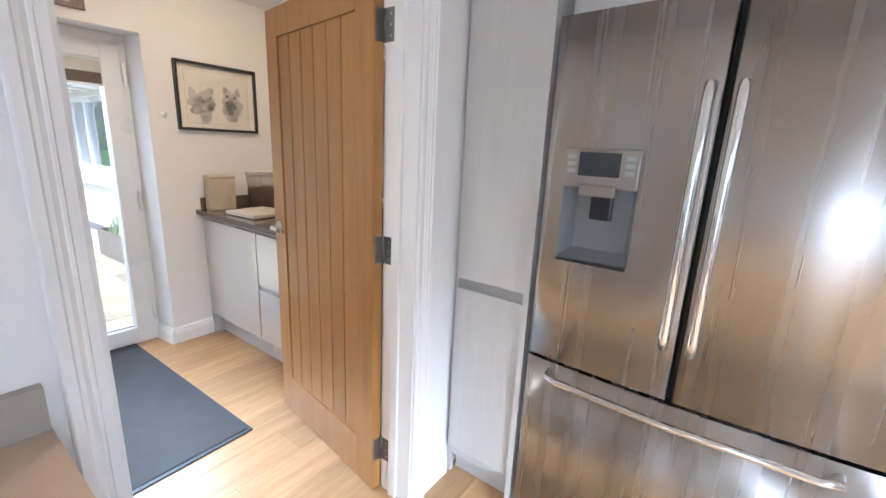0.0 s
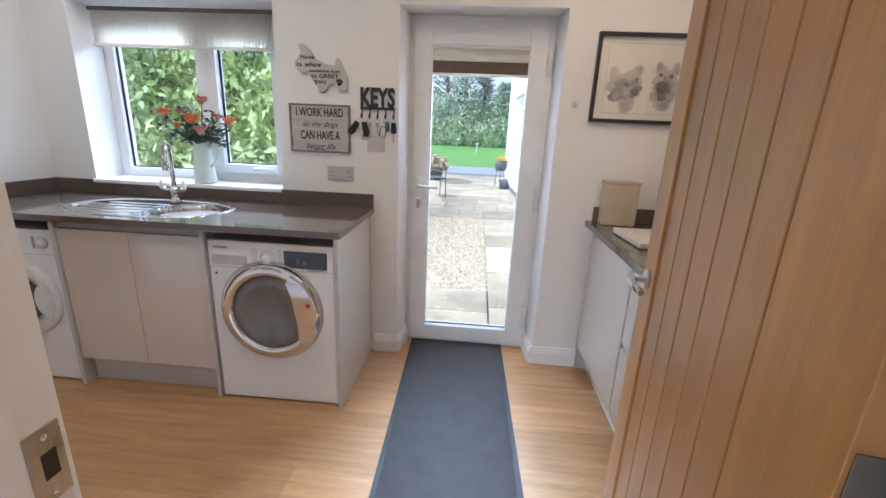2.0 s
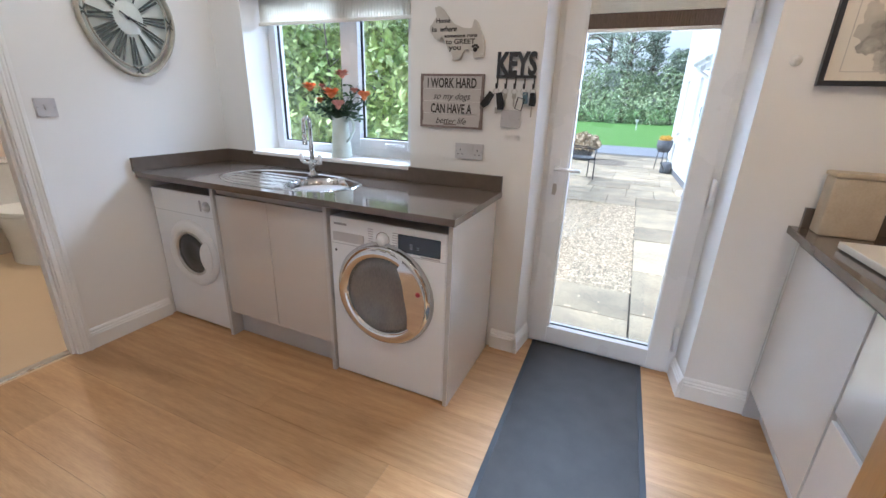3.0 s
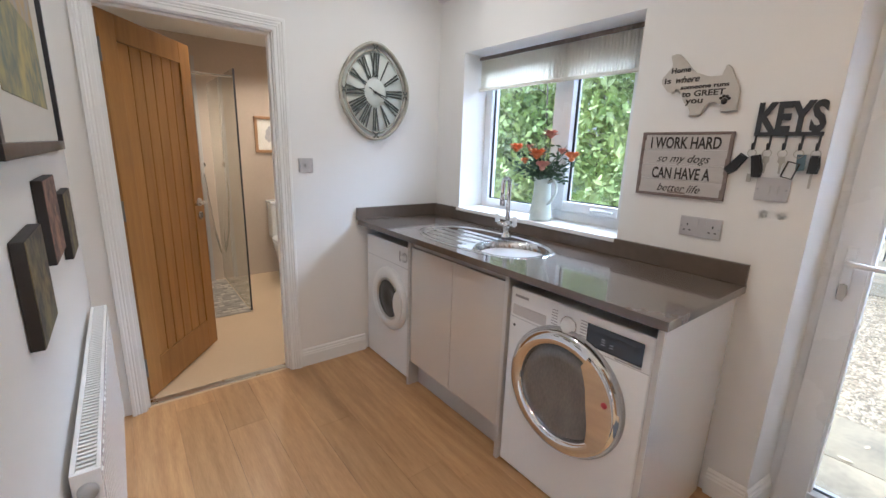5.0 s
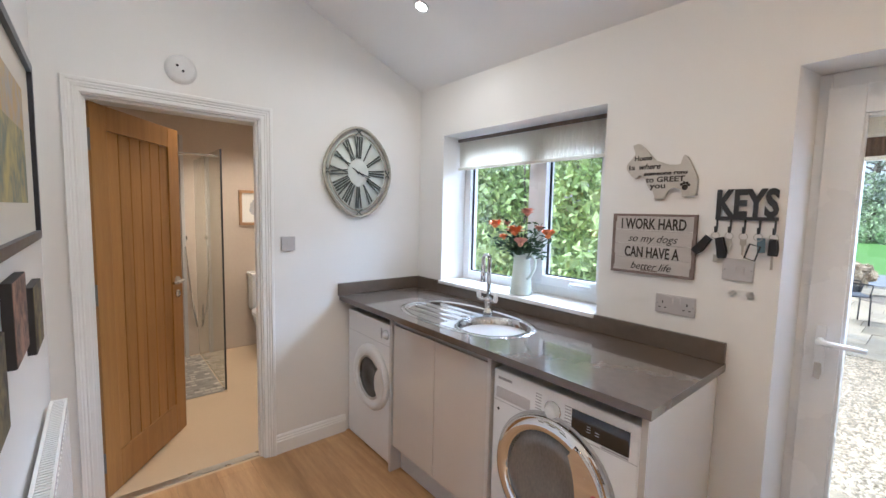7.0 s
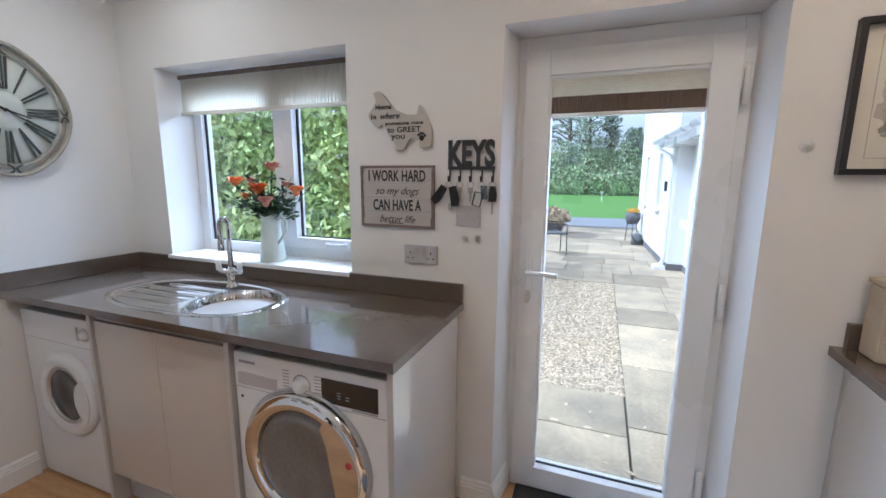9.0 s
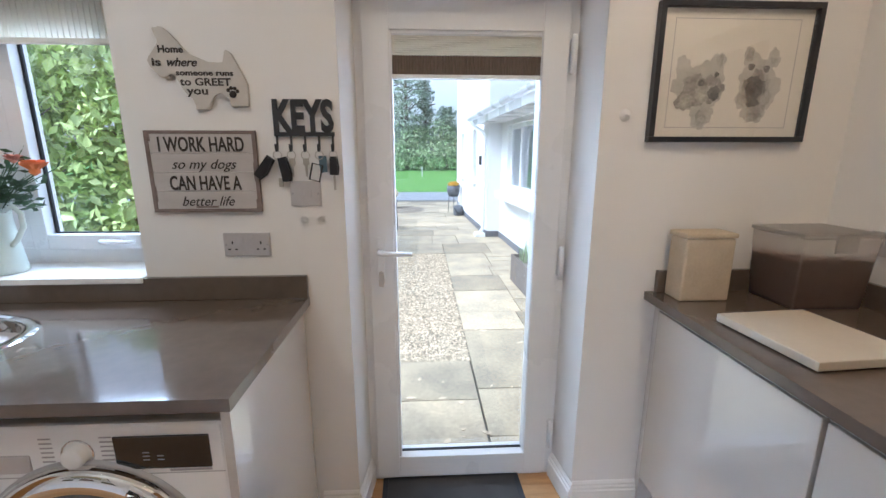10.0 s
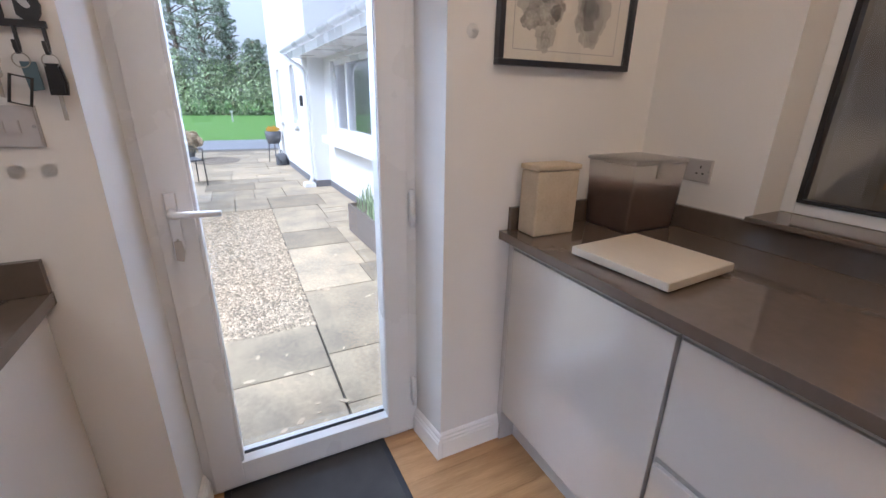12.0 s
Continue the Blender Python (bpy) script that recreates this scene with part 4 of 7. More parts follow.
def north_unit(name, a0, a1, drawers, label):
    c = thing(name, ((a0 + a1) / 2, 1.5, 0), label, "cabinet")
    part("body", boxed((a0, 1.252, 0.15), (a1, 1.80, 0.872)), "carcass", c)
    part("plinth", boxed((a0, 1.300, 0.0), (a1, 1.318, 0.1485)), "carcass", c, "recessed grey plinth")
    part("handle_channel", boxed((a0, 1.236, 0.842), (a1, 1.2515, 0.874)), "channel", c, "grey handle channel")
    if not drawers:
        part("door", boxed((a0 + 0.003, 1.230, 0.152), (a1 - 0.003, 1.2505, 0.840), 0.0025), "cabinet", c)
    else:
        part("handle_channel", boxed((a0, 1.242, 0.485), (a1, 1.2515, 0.525)), "channel", c, "grey handle channel")
        part("drawer_front", boxed((a0 + 0.003, 1.230, 0.515), (a1 - 0.003, 1.2505, 0.840), 0.0025), "cabinet", c)
        part("drawer_front", boxed((a0 + 0.003, 1.230, 0.152), (a1 - 0.003, 1.2505, 0.490), 0.0025), "cabinet", c)
    return c


north_unit("door_cabinet", 0.03, 0.658, False, "light grey gloss single-door base cabinet")
north_unit("drawer_cabinet", 0.664, 1.30, True, "light grey gloss drawer base cabinet")
north_unit("drawer_cabinet", 1.306, 1.95, True, "light grey gloss drawer base cabinet")
ep = thing("end_panel", (0.015, 1.5, 0), "light grey upright filler panel against the wall", "panel")
part("board", boxed((0.001, 1.2355, 0.0), (0.0285, 1.80, 0.8735), 0.001), "carcass", ep)
part("edge_strip", boxed((0.0013, 1.234, 0.0), (0.0282, 1.2353, 0.8735), 0.0005), "carcass", ep, "thin grey edge banding")

# inner window
iw = thing("window_2", (1.03, RW + 0.15, 1.0), "white plastic inner window with black seals", "window", kind="structure")
bm = bmesh.new()
for p, q, z0, z1 in ((0.442, 0.480, 1.003, 1.948), (1.58, 1.618, 1.003, 1.948), (0.480, 1.58, 1.003, 1.038), (0.480, 1.58, 1.91, 1.948)):
    box(bm, (p, RW + 0.14, z0), (q, RW + 0.195, z1), 0.002)
part("window_frame", bm, "upvc", iw)
bm = bmesh.new()
for p, q, z0, z1 in ((0.481, 0.496, 1.039, 1.909), (1.564, 1.579, 1.039, 1.909), (0.496, 1.564, 1.039, 1.050)):
    box(bm, (p, RW + 0.135, z0), (q, RW + 0.165, z1))
part("gasket", bm, "black", iw, "black rubber glazing seal")
part("pane", boxed((0.49, RW + 0.167, 1.045), (1.57, RW + 0.173, 1.905)), "clear", iw)
# ---- kitchen: tall unit and fridge ----
tu = thing("tall_cabinet", (2.29, 1.55, 0), "tall pale grey woodgrain larder cabinet", "cabinet")
part("body", boxed((2.138, 1.234, 0.10), (2.424, 1.88, 2.30)), "carcass", tu)
part("plinth", boxed((2.138, 1.282, 0), (2.424, 1.302, 0.148)), "carcass", tu)
part("door", boxed((2.141, 1.212, 0.152), (2.421, 1.2335, 0.864), 0.002), "tall_door", tu)
part("door", boxed((2.141, 1.212, 0.904), (2.421, 1.2335, 2.296), 0.002), "tall_door", tu)
part("handle_channel", boxed((2.138, 1.224, 0.864), (2.424, 1.2345, 0.904)), "channel", tu)
single("filler_panel", boxed((2.116, 1.240, 0), (2.137, 1.262, 2.3)), "carcass", "pale grey filler strip beside the tall cabinet", "panel")
single("fridge_side_panel", boxed((2.4255, 1.197, 0), (2.447, 1.88, 2.3), 0.001), "tall_door", "pale grey upright panel beside the fridge", "panel")
fr = thing("fridge_freezer", (2.94, 1.5, 0), "brushed steel double-door fridge freezer with ice dispenser", "fridge")
part("body", boxed((2.482, 1.245, 0.02), (3.398, 1.88, 1.745), 0.004), "black", fr, "dark fridge body behind the doors")


def curved_door(x0, x1, z0, z1, holes=None):
    """A gently bowed steel front; the bow runs over the whole fridge."""
    bm = bmesh.new()
    n = 14
    def yf(x):
        u = (x - 2.94) / 0.46
        return 1.165 + 0.022 * u * u
    f, b = [], []
    xs = sorted({x0 + (x1 - x0) * i / n for i in range(n + 1)} | {x0 + 0.004, x0 + 0.009, x1 - 0.009, x1 - 0.004} | ({holes[0], holes[1]} if holes else set()))
    zs = [z0, z1] if not holes else [z0, holes[2], holes[3], z1]
    g = {}
    for i, x in enumerate(xs):
        edge = 0.008 if i in (0, len(xs) - 1) else 0.0015 if i in (1, len(xs) - 2) else 0
        for j, z in enumerate(zs):
            g[i, j, 0] = bm.verts.new((x, yf(x) + edge, z))
            g[i, j, 1] = bm.verts.new((x, 1.243, z))
    for i in range(len(xs) - 1):
        for j in range(len(zs) - 1):
            inside = holes and holes[0] <= (xs[i] + xs[i + 1]) / 2 <= holes[1] and j == 1
            if not inside:
                q = bm.faces.new((g[i, j, 0], g[i + 1, j, 0], g[i + 1, j + 1, 0], g[i, j + 1, 0]))
                q.smooth = True
        for k in (0, len(zs) - 1):
            bm.faces.new((g[i, k, 0], g[i + 1, k, 0], g[i + 1, k, 1], g[i, k, 1]))
    for i in (0, len(xs) - 1):
        for j in range(len(zs) - 1):
            bm.faces.new((g[i, j, 0], g[i, j + 1, 0], g[i, j + 1, 1], g[i, j, 1]))
    return bm


dl = part("door", curved_door(2.490, 2.924, 0.690, 1.735, (2.556, 2.768, 1.042, 1.372)), "steel", fr)
dr = part("door", curved_door(2.936, 3.392, 0.690, 1.735), "steel", fr)
dd = part("freezer_drawer", curved_door(2.490, 3.392, 0.06, 0.678), "steel", fr)


for x, p in ((2.897, dl), (2.963, dr)):
    part("handle", tube(bmesh.new(), [(x, 1.165, 0.86), (x, 1.118, 0.865), (x, 1.112, 0.90), (x, 1.108, 1.19), (x, 1.112, 1.49), (x, 1.118, 1.525), (x, 1.165, 1.53)], 0.0125, 14), "chrome", p, "polished steel bar handle")
part("handle", tube(bmesh.new(), [(2.58, 1.17, 0.648), (2.585, 1.13, 0.648), (2.62, 1.118, 0.648), (2.94, 1.102, 0.648), (3.26, 1.118, 0.648), (3.295, 1.13, 0.648), (3.30, 1.17, 0.648)], 0.0105, 14), "chrome", dd, "polished steel bar handle")
# dispenser
dp = part("dispenser_panel", boxed((2.557, 1.160, 1.262), (2.767, 1.20, 1.371), 0.004), "panel_satin", dl, "satin dispenser control panel")
part("dispenser_display", boxed((2.601, 1.158, 1.295), (2.716, 1.1595, 1.362)), "black_gloss", dl, "dark dispenser display")
for i in range(3):
    for x in (2.580, 2.742):
        part("button", boxed((x - 0.012, 1.1585, 1.302 + i * 0.02), (x + 0.012, 1.1598, 1.314 + i * 0.02)), "grey_plastic", dl)
bm = bmesh.new()
a = [bm.verts.new(p) for p in ((2.557, 1.172, 1.262), (2.767, 1.172, 1.262), (2.767, 1.172, 1.043), (2.557, 1.172, 1.043))]
b = [bm.verts.new(p) for p in ((2.585, 1.238, 1.262), (2.745, 1.238, 1.262), (2.745, 1.225, 1.07), (2.585, 1.225, 1.07))]
bm.faces.new(b)
for i in range(4):
    bm.faces.new((a[i], a[(i + 1) % 4], b[(i + 1) % 4], b[i]))
part("dispenser_recess", bm, "dispenser", dl, "dark grey dispenser recess")
part("paddle", boxed((2.635, 1.195, 1.165), (2.700, 1.215, 1.250), 0.008), "black", dl)
part("spout", boxed((2.610, 1.150, 1.238), (2.712, 1.185, 1.272), 0.005), "panel_satin", dl)
part("drip_tray", boxed((2.560, 1.160, 1.034), (2.765, 1.20, 1.0415), 0.002), "black", dl)
single("bridge_cabinet", boxed((2.474, 1.26, 1.765), (3.41, 1.88, 2.30), 0.002), "tall_door", "pale grey cupboard bridging over the fridge", "cabinet")
single("fridge_side_panel", boxed((3.412, 1.225, 0), (3.432, 1.88, 2.3), 0.001), "tall_door", "pale grey upright panel beside the fridge", "panel")

for x in (2.53, 3.35):
    for y in (1.30, 1.82):
        part("foot", lathe(bmesh.new(), [(0, -0.03), (0.022, -0.03), (0.022, 0.021), (0, 0.021)], pose(x, y, 0), 14), "black", fr)
fr.location += Vector((-0.024, 0, 0.030))      # raised on its feet

# kitchen counter beside the doorway
kw = thing("kitchen_worktop", (2.42, -1.1, 0.875), "beige stone kitchen worktop with grey upstand", "worktop")
part("slab", boxed((2.116, -2.4, 0.875), (2.70, 0.045, 0.905), 0.002), "lime_worktop", kw)
part("upstand", boxed((2.116, -2.4, 0.9055), (2.136, 0.043, 0.985), 0.0015), "upstand", kw, "beige-grey upstand")
kb = thing("kitchen_base_cabinet", (2.4, -1.1, 0), "light grey gloss kitchen base cabinet run", "cabinet")
part("body", boxed((2.116, -2.38, 0.15), (2.66, 0.025, 0.872)), "cabinet", kb)
part("plinth", boxed((2.116, -2.38, 0), (2.60, 0.0, 0.1495)), "carcass", kb)

# tall kitchen windows behind the walker
for x0, x1 in ((2.62, 2.80), (3.25, 3.40), (3.95, 4.75)):
    kwn = thing("window_3", ((x0 + x1) / 2, -3.08, 0.1), "narrow tall white framed kitchen window", "window", kind="structure")
    bm = bmesh.new()
    for p, q, z0, z1 in ((x0 + 0.002, x0 + 0.03, 0.102, 2.148), (x1 - 0.03, x1 - 0.002, 0.102, 2.148), (x0 + 0.03, x1 - 0.03, 0.102, 0.16), (x0 + 0.03, x1 - 0.03, 2.09, 2.148)):
        box(bm, (p, -3.12, z0), (q, -3.05, z1), 0.003)
    part("window_frame", bm, "upvc", kwn)
    p = part("pane", boxed((x0 + 0.025, -3.09, 0.15), (x1 - 0.025, -3.084, 2.10)), "clear", kwn)
    p.visible_shadow = False

kwe = thing("window_4", (6.08, -0.9, 0.9), "white framed wide kitchen window", "window", kind="structure")
bm = bmesh.new()
for p, q, z0, z1 in ((-1.998, -1.95, 0.902, 2.148), (0.15, 0.198, 0.902, 2.148), (-1.95, 0.15, 0.902, 0.96), (-1.95, 0.15, 2.09, 2.148)):
    box(bm, (6.05, p, z0), (6.12, q, z1), 0.003)
part("window_frame", bm, "upvc", kwe)
p = part("pane", boxed((6.084, -1.96, 0.95), (6.09, 0.16, 2.10)), "clear", kwe)
p.visible_shadow = False

# slim bin at the end of the counter
wb = thing("kitchen_bin", (2.35, 0.234, 0), "slim round kitchen bin with a dark rim", "bin")
part("body", lathe(bmesh.new(), [(0, 0.0), (0.115, 0.0), (0.118, 0.02), (0.125, 0.595), (0.12, 0.605), (0, 0.60)], pose(2.35, 0.234, 0), 36), "nickel", wb)
part("rim", tube(bmesh.new(), ring_points((2.35, 0.234, 0.61), 0.122, 36, "xy"), 0.008, 8, True), "black", wb, "dark rubber rim")
part("lid", lathe(bmesh.new(), [(0, 0.622), (0.07, 0.62), (0.114, 0.610), (0.114, 0.604)], pose(2.35, 0.234, 0), 36), "board", wb, "pale beige lid")
# ---- sink, tap and sill ----
sk = thing("inset_sink", (0.33, -1.09, 0.905), "polished steel oval inset sink with round bowl", "sink")


def sink_grid():
    """Rim, drainer and bowl as one pressed sheet."""
    bm = bmesh.new()
    cx, cy, a, b = 0.335, -1.09, 0.225, 0.425
    bx, by, br = 0.345, -0.86, 0.168
    nx, ny = 70, 120
    g = {}
    ring = superoval(a, b, 96, 2.5)

    def inside(x, y, k=1.0):
        return (abs((x - cx) / (a * k)) ** 2.5 + abs((y - cy) / (b * k)) ** 2.5) <= 1

    def height(x, y):
        r = (abs((x - cx) / a) ** 2.5 + abs((y - cy) / b) ** 2.5) ** (1 / 2.5)
        z = 0.004 if r > 0.93 else 0.004 - 0.012 * min(1, (0.93 - r) / 0.05)
        d = math.hypot(x - bx, y - by)
        if d < br + 0.014:
            if d > br:
                z = 0.003
            else:
                z = -0.15 * min(1, ((br - d) / 0.035)) ** 0.6
        elif y < -1.08 and r < 0.90 and abs(x - cx) < 0.15:
            z += 0.004 * max(0, math.cos((x - cx) * 2 * math.pi / 0.062))
        return z + 0.9055

    for i in range(nx + 1):
        for j in range(ny + 1):
            x, y = cx - a + 2 * a * i / nx, cy - b + 2 * b * j / ny
            r = (abs((x - cx) / a) ** 2.5 + abs((y - cy) / b) ** 2.5) ** (1 / 2.5)
            if r > 1 and r < 1.06:
                x, y = cx + (x - cx) / r, cy + (y - cy) / r
                r = 1
            if r <= 1:
                g[i, j] = bm.verts.new((x, y, height(x, y) if r < 0.985 else 0.9052))
    for i in range(nx):
        for j in range(ny):
            q = [g.get(k) for k in ((i, j), (i + 1, j), (i + 1, j + 1), (i, j + 1))]
            q = [v for v in q if v]
            if len(q) >= 3:
                bm.faces.new(q).smooth = True
    return bm


part("basin", sink_grid(), "sink", sk)
part("waste", lathe(bmesh.new(), [(0, 0), (0.038, 0.0), (0.042, 0.003), (0.044, 0.0)], pose(0.345, -0.86, 0.757), 28), "chrome", sk, "chrome waste fitting")
bm = lathe(bmesh.new(), [(0, 0.0), (0.128, 0.0), (0.142, 0.012), (0.150, 0.070), (0.154, 0.072), (0.150, 0.076), (0.147, 0.072), (0.138, 0.016), (0, 0.006)], pose(0.345, -0.86, 0.7585), 40)
part("bowl_insert", bm, "white_plastic", sk, "white round washing-up bowl")
part("overflow", boxed((0.465, -0.975, 0.868), (0.473, -0.955, 0.880), 0.001), "black", sk)

tp = thing("mixer_tap", (0.172, -1.066, 0.905), "chrome mono mixer tap with white-tipped levers", "tap")
TX, TY = 0.172, -1.066
part("base", lathe(bmesh.new(), [(0, 0), (0.027, 0), (0.027, 0.006), (0.020, 0.012), (0.019, 0.05), (0.023, 0.055), (0.023, 0.075), (0.014, 0.085), (0.011, 0.09)], pose(TX, TY, 0.9085), 24), "chrome", tp)
pts = [(TX, TY, 0.99), (TX, TY, 1.205)]
for i in range(9):
    t = math.pi * i / 8
    pts.append((TX + 0.017 - 0.017 * math.cos(t), TY - 0.0015 * i, 1.205 + 0.017 * math.sin(t)))
pts += [(TX + 0.034, TY - 0.012, 1.17), (TX + 0.034, TY - 0.012, 1.10)]
part("spout", tube(bmesh.new(), pts, 0.0115, 14), "chrome", tp)
part("nozzle", lathe(bmesh.new(), [(0, -0.03), (0.0135, -0.03), (0.0135, 0.02), (0.012, 0.025)], pose(TX + 0.034, TY - 0.012, 1.11), 18), "chrome", tp)
for s in (-1, 1):
    part("lever", tube(bmesh.new(), [(TX, TY + s * 0.02, 0.975), (TX + 0.005, TY + s * 0.05, 0.978), (TX + 0.01, TY + s * 0.062, 0.985)], [0.012, 0.011, 0.013], 12), "chrome", tp)
    part("lever_tip", tube(bmesh.new(), [(TX + 0.01, TY + s * 0.062, 0.985), (TX + 0.013, TY + s * 0.066, 1.03)], [0.013, 0.010], 12), "white_plastic", tp, "pale lever tip")

JX, JY = -0.062, -1.038
jg = thing("flower_jug", (JX, JY, 0.989), "pale mint enamel jug on the sill", "jug")
part("body", lathe(bmesh.new(), [(0, 0.002), (0.060, 0.0), (0.063, 0.006), (0.058, 0.05), (0.050, 0.13), (0.046, 0.19), (0.050, 0.225), (0.054, 0.238), (0.051, 0.238), (0.043, 0.19), (0.0, 0.16)], pose(JX, JY, 0.9905), 36), "jug", jg)
part("handle", tube(bmesh.new(), [(JX + 0.012, JY + 0.045, 1.20), (JX + 0.016, JY + 0.085, 1.218), (JX + 0.018, JY + 0.108, 1.195), (JX + 0.016, JY + 0.105, 1.15), (JX + 0.014, JY + 0.075, 1.105), (JX + 0.010, JY + 0.050, 1.085)], 0.008, 12), "jug", jg)

fl = thing("flower_bouquet", (JX, JY, 1.21), "orange and peach artificial flowers with green foliage in the jug", "flowers")
rf = random.Random(11)


def bloom(bm, c, r, ball):
    for ringno, (n, k, lift) in enumerate(((7, 1.0, 0.15), (6, 0.75, 0.55), (5, 0.45, 0.9))):
        for i in range(n):
            a = 2 * math.pi * (i + 0.5 * ringno) / n + rf.random() * 0.3
            d = Vector((math.cos(a), math.sin(a), lift + (0.5 if ball else 0))).normalized()
            side = Vector((-math.sin(a), math.cos(a), 0))
            tip = Vector(c) + d * r * (0.75 + 0.25 * k)
            base = Vector(c) + Vector((0, 0, -r * 0.2))
            w = r * 0.42 * k + 0.004
            mid = base.lerp(tip, 0.6) + Vector((0, 0, r * 0.12))
            v = [bm.verts.new(p) for p in (base, mid - side * w, tip - side * w * 0.5, tip + side * w * 0.5, mid + side * w)]
            bm.faces.new(v)
    lathe(bm, [(0, -0.4 * r), (r * 0.30, -0.2 * r), (r * 0.32, 0.1 * r), (0, 0.35 * r)], Matrix.Translation(c), 8)


BLOOMS = (((0.02, -0.15, 0.165), 0.045, "petal_orange", 0), ((0.07, 0.0, 0.135), 0.052, "petal_orange", 0), ((0.05, 0.16, 0.125), 0.040, "petal_orange", 1),
          ((0.0, 0.02, 0.235), 0.042, "petal_peach", 0), ((0.08, 0.04, 0.075), 0.042, "petal_peach", 1), ((0.02, 0.095, 0.155), 0.026, "petal_peach", 0),
          ((0.05, -0.075, 0.10), 0.030, "petal_orange", 0), ((0.0, -0.09, 0.175), 0.024, "petal_peach", 0))
for (x, y, z), r, m, ball in BLOOMS:
    c = Vector((JX + x, JY + 1.3 * y, 1.205 + 1.05 * z))
    r *= 1.15
    bm = bmesh.new()
    bloom(bm, c, r, ball)
    bl_ = part("bloom", bm, m, fl, "orange open bloom" if m == "petal_orange" else "peach bloom")
    root = Vector((JX + x * 0.2, JY + y * 0.15, 1.18))
    part("stem", tube(bmesh.new(), [root, root.lerp(c, 0.5) + Vector((0, 0, 0.02)), c - Vector((0, 0, r * 0.3))], 0.0022, 5), "flower_leaf", bl_)
for k in range(64):
    a, e = rf.uniform(0, 2 * math.pi), rf.uniform(0.05, 1.2)
    d = Vector((0.55 * math.cos(a) * math.cos(e), math.sin(a) * math.cos(e), math.sin(e)))
    root = Vector((JX, JY, 1.20))
    tip = root + Vector((d.x, d.y * 1.25, d.z)) * rf.uniform(0.12, 0.23)
    bm = tube(bmesh.new(), [root, root.lerp(tip, 0.5) + Vector((0, 0, 0.012)), tip], 0.0015, 4)
    for q in range(7):
        p = root.lerp(tip, 0.35 + 0.65 * q / 6)
        s = Vector((rf.uniform(-1, 1), rf.uniform(-1, 1), rf.uniform(-0.5, 1))).normalized()
        w = s.orthogonal().normalized() * 0.009
        l = rf.uniform(0.025, 0.045)
        v = [bm.verts.new(x) for x in (p, p + s * l * 0.5 + w, p + s * l, p + s * l * 0.5 - w)]
        bm.faces.new(v)
    part("leaf_spray", bm, "flower_leaf", fl)

# ---- wall clock ----
CX, CZ, CR = 0.499, 1.684, 0.224
ck = thing("wall_clock", (CX, CW, CZ), "large oval distressed cream skeleton clock with roman numerals", "clock")
YC = CW


def oval(bm, kx=0.835, dip=0.045):
    """Turns the round clock into an upright oval, slightly flattened between its four scrolls."""
    for v in bm.verts:
        dx, dz = v.co.x - CX, v.co.z - CZ
        k = 1 - dip * math.sin(2 * math.atan2(dz, dx)) ** 2
        v.co.x, v.co.z = CX + dx * kx * k, CZ + dz * k
    return bm


part("face", oval(lathe(bmesh.new(), [(0, 0.010), (0.246, 0.010), (0.250, 0.004), (0.250, 0.002)], pose(CX, YC, CZ, -90), 64)), "clock_face", ck, "white clock face")
part("rim", oval(lathe(bmesh.new(), [(CR * 1.22, 0.001), (CR * 1.27, 0.012), (CR * 1.27, 0.030), (CR * 1.24, 0.037), (CR * 1.20, 0.034), (CR * 1.19, 0.024), (CR * 1.185, 0.008)], pose(CX, YC, CZ, -90), 72)), "clock_rim", ck, "worn cream metal outer rim")
part("inner_rim", oval(tube(bmesh.new(), ring_points((CX, YC + 0.022, CZ), CR * 1.06, 64, "xz"), 0.005, 8, True)), "clock_rim", ck)
part("centre_disc", oval(lathe(bmesh.new(), [(0, 0.016), (0.076, 0.016), (0.080, 0.010)], pose(CX, YC, CZ, -90), 40), 0.95, 0), "clock_face", ck, "round white centre disc")
for i, word in enumerate(("XII", "I", "II", "III", "IV", "V", "VI", "VII", "VIII", "IX", "X", "XI")):
    bm = bmesh.new()
    strokes, u = [], 0.0
    for ch in word:
        if ch == "I":
            strokes.append((u, u)); u += 1
        elif ch == "V":
            strokes += [(u - 0.2, u + 0.5), (u + 1.2, u + 0.5)]; u += 2
        else:
            strokes += [(u - 0.2, u + 1.2), (u + 1.2, u - 0.2)]; u += 2
    c = (u - 1) / 2
    m = at(CX, YC + 0.0175, CZ, FACE_Y) @ Matrix.Rotation(-radians(30 * i), 4, "Z")
    for o, q in strokes:
        w0, w1 = 0.0205, 0.0115
        xo, xi = (o - c) * w0, (q - c) * w1
        slab(bm, [(xo - 0.0058, 0.224), (xi - 0.0036, 0.088), (xi + 0.0036, 0.088), (xo + 0.0058, 0.224)], m, 0.004)
    part("numeral", oval(bm), "numeral", ck)
for a in range(4):
    m = at(CX, YC + 0.026, CZ, FACE_Y) @ Matrix.Rotation(radians(90 * a), 4, "Z")
    bm = bmesh.new()
    for s in (-1, 1):
        pts = [m @ Vector((s * (0.005 + 0.026 * t * t), 0.251 + 0.020 * t, 0)) for t in (-1, -0.7, -0.35, 0, 0.35, 0.7, 1)]
        tube(bm, pts, 0.0045, 6)
    part("scroll", oval(bm), "numeral", ck, "dark curled scroll on the rim")
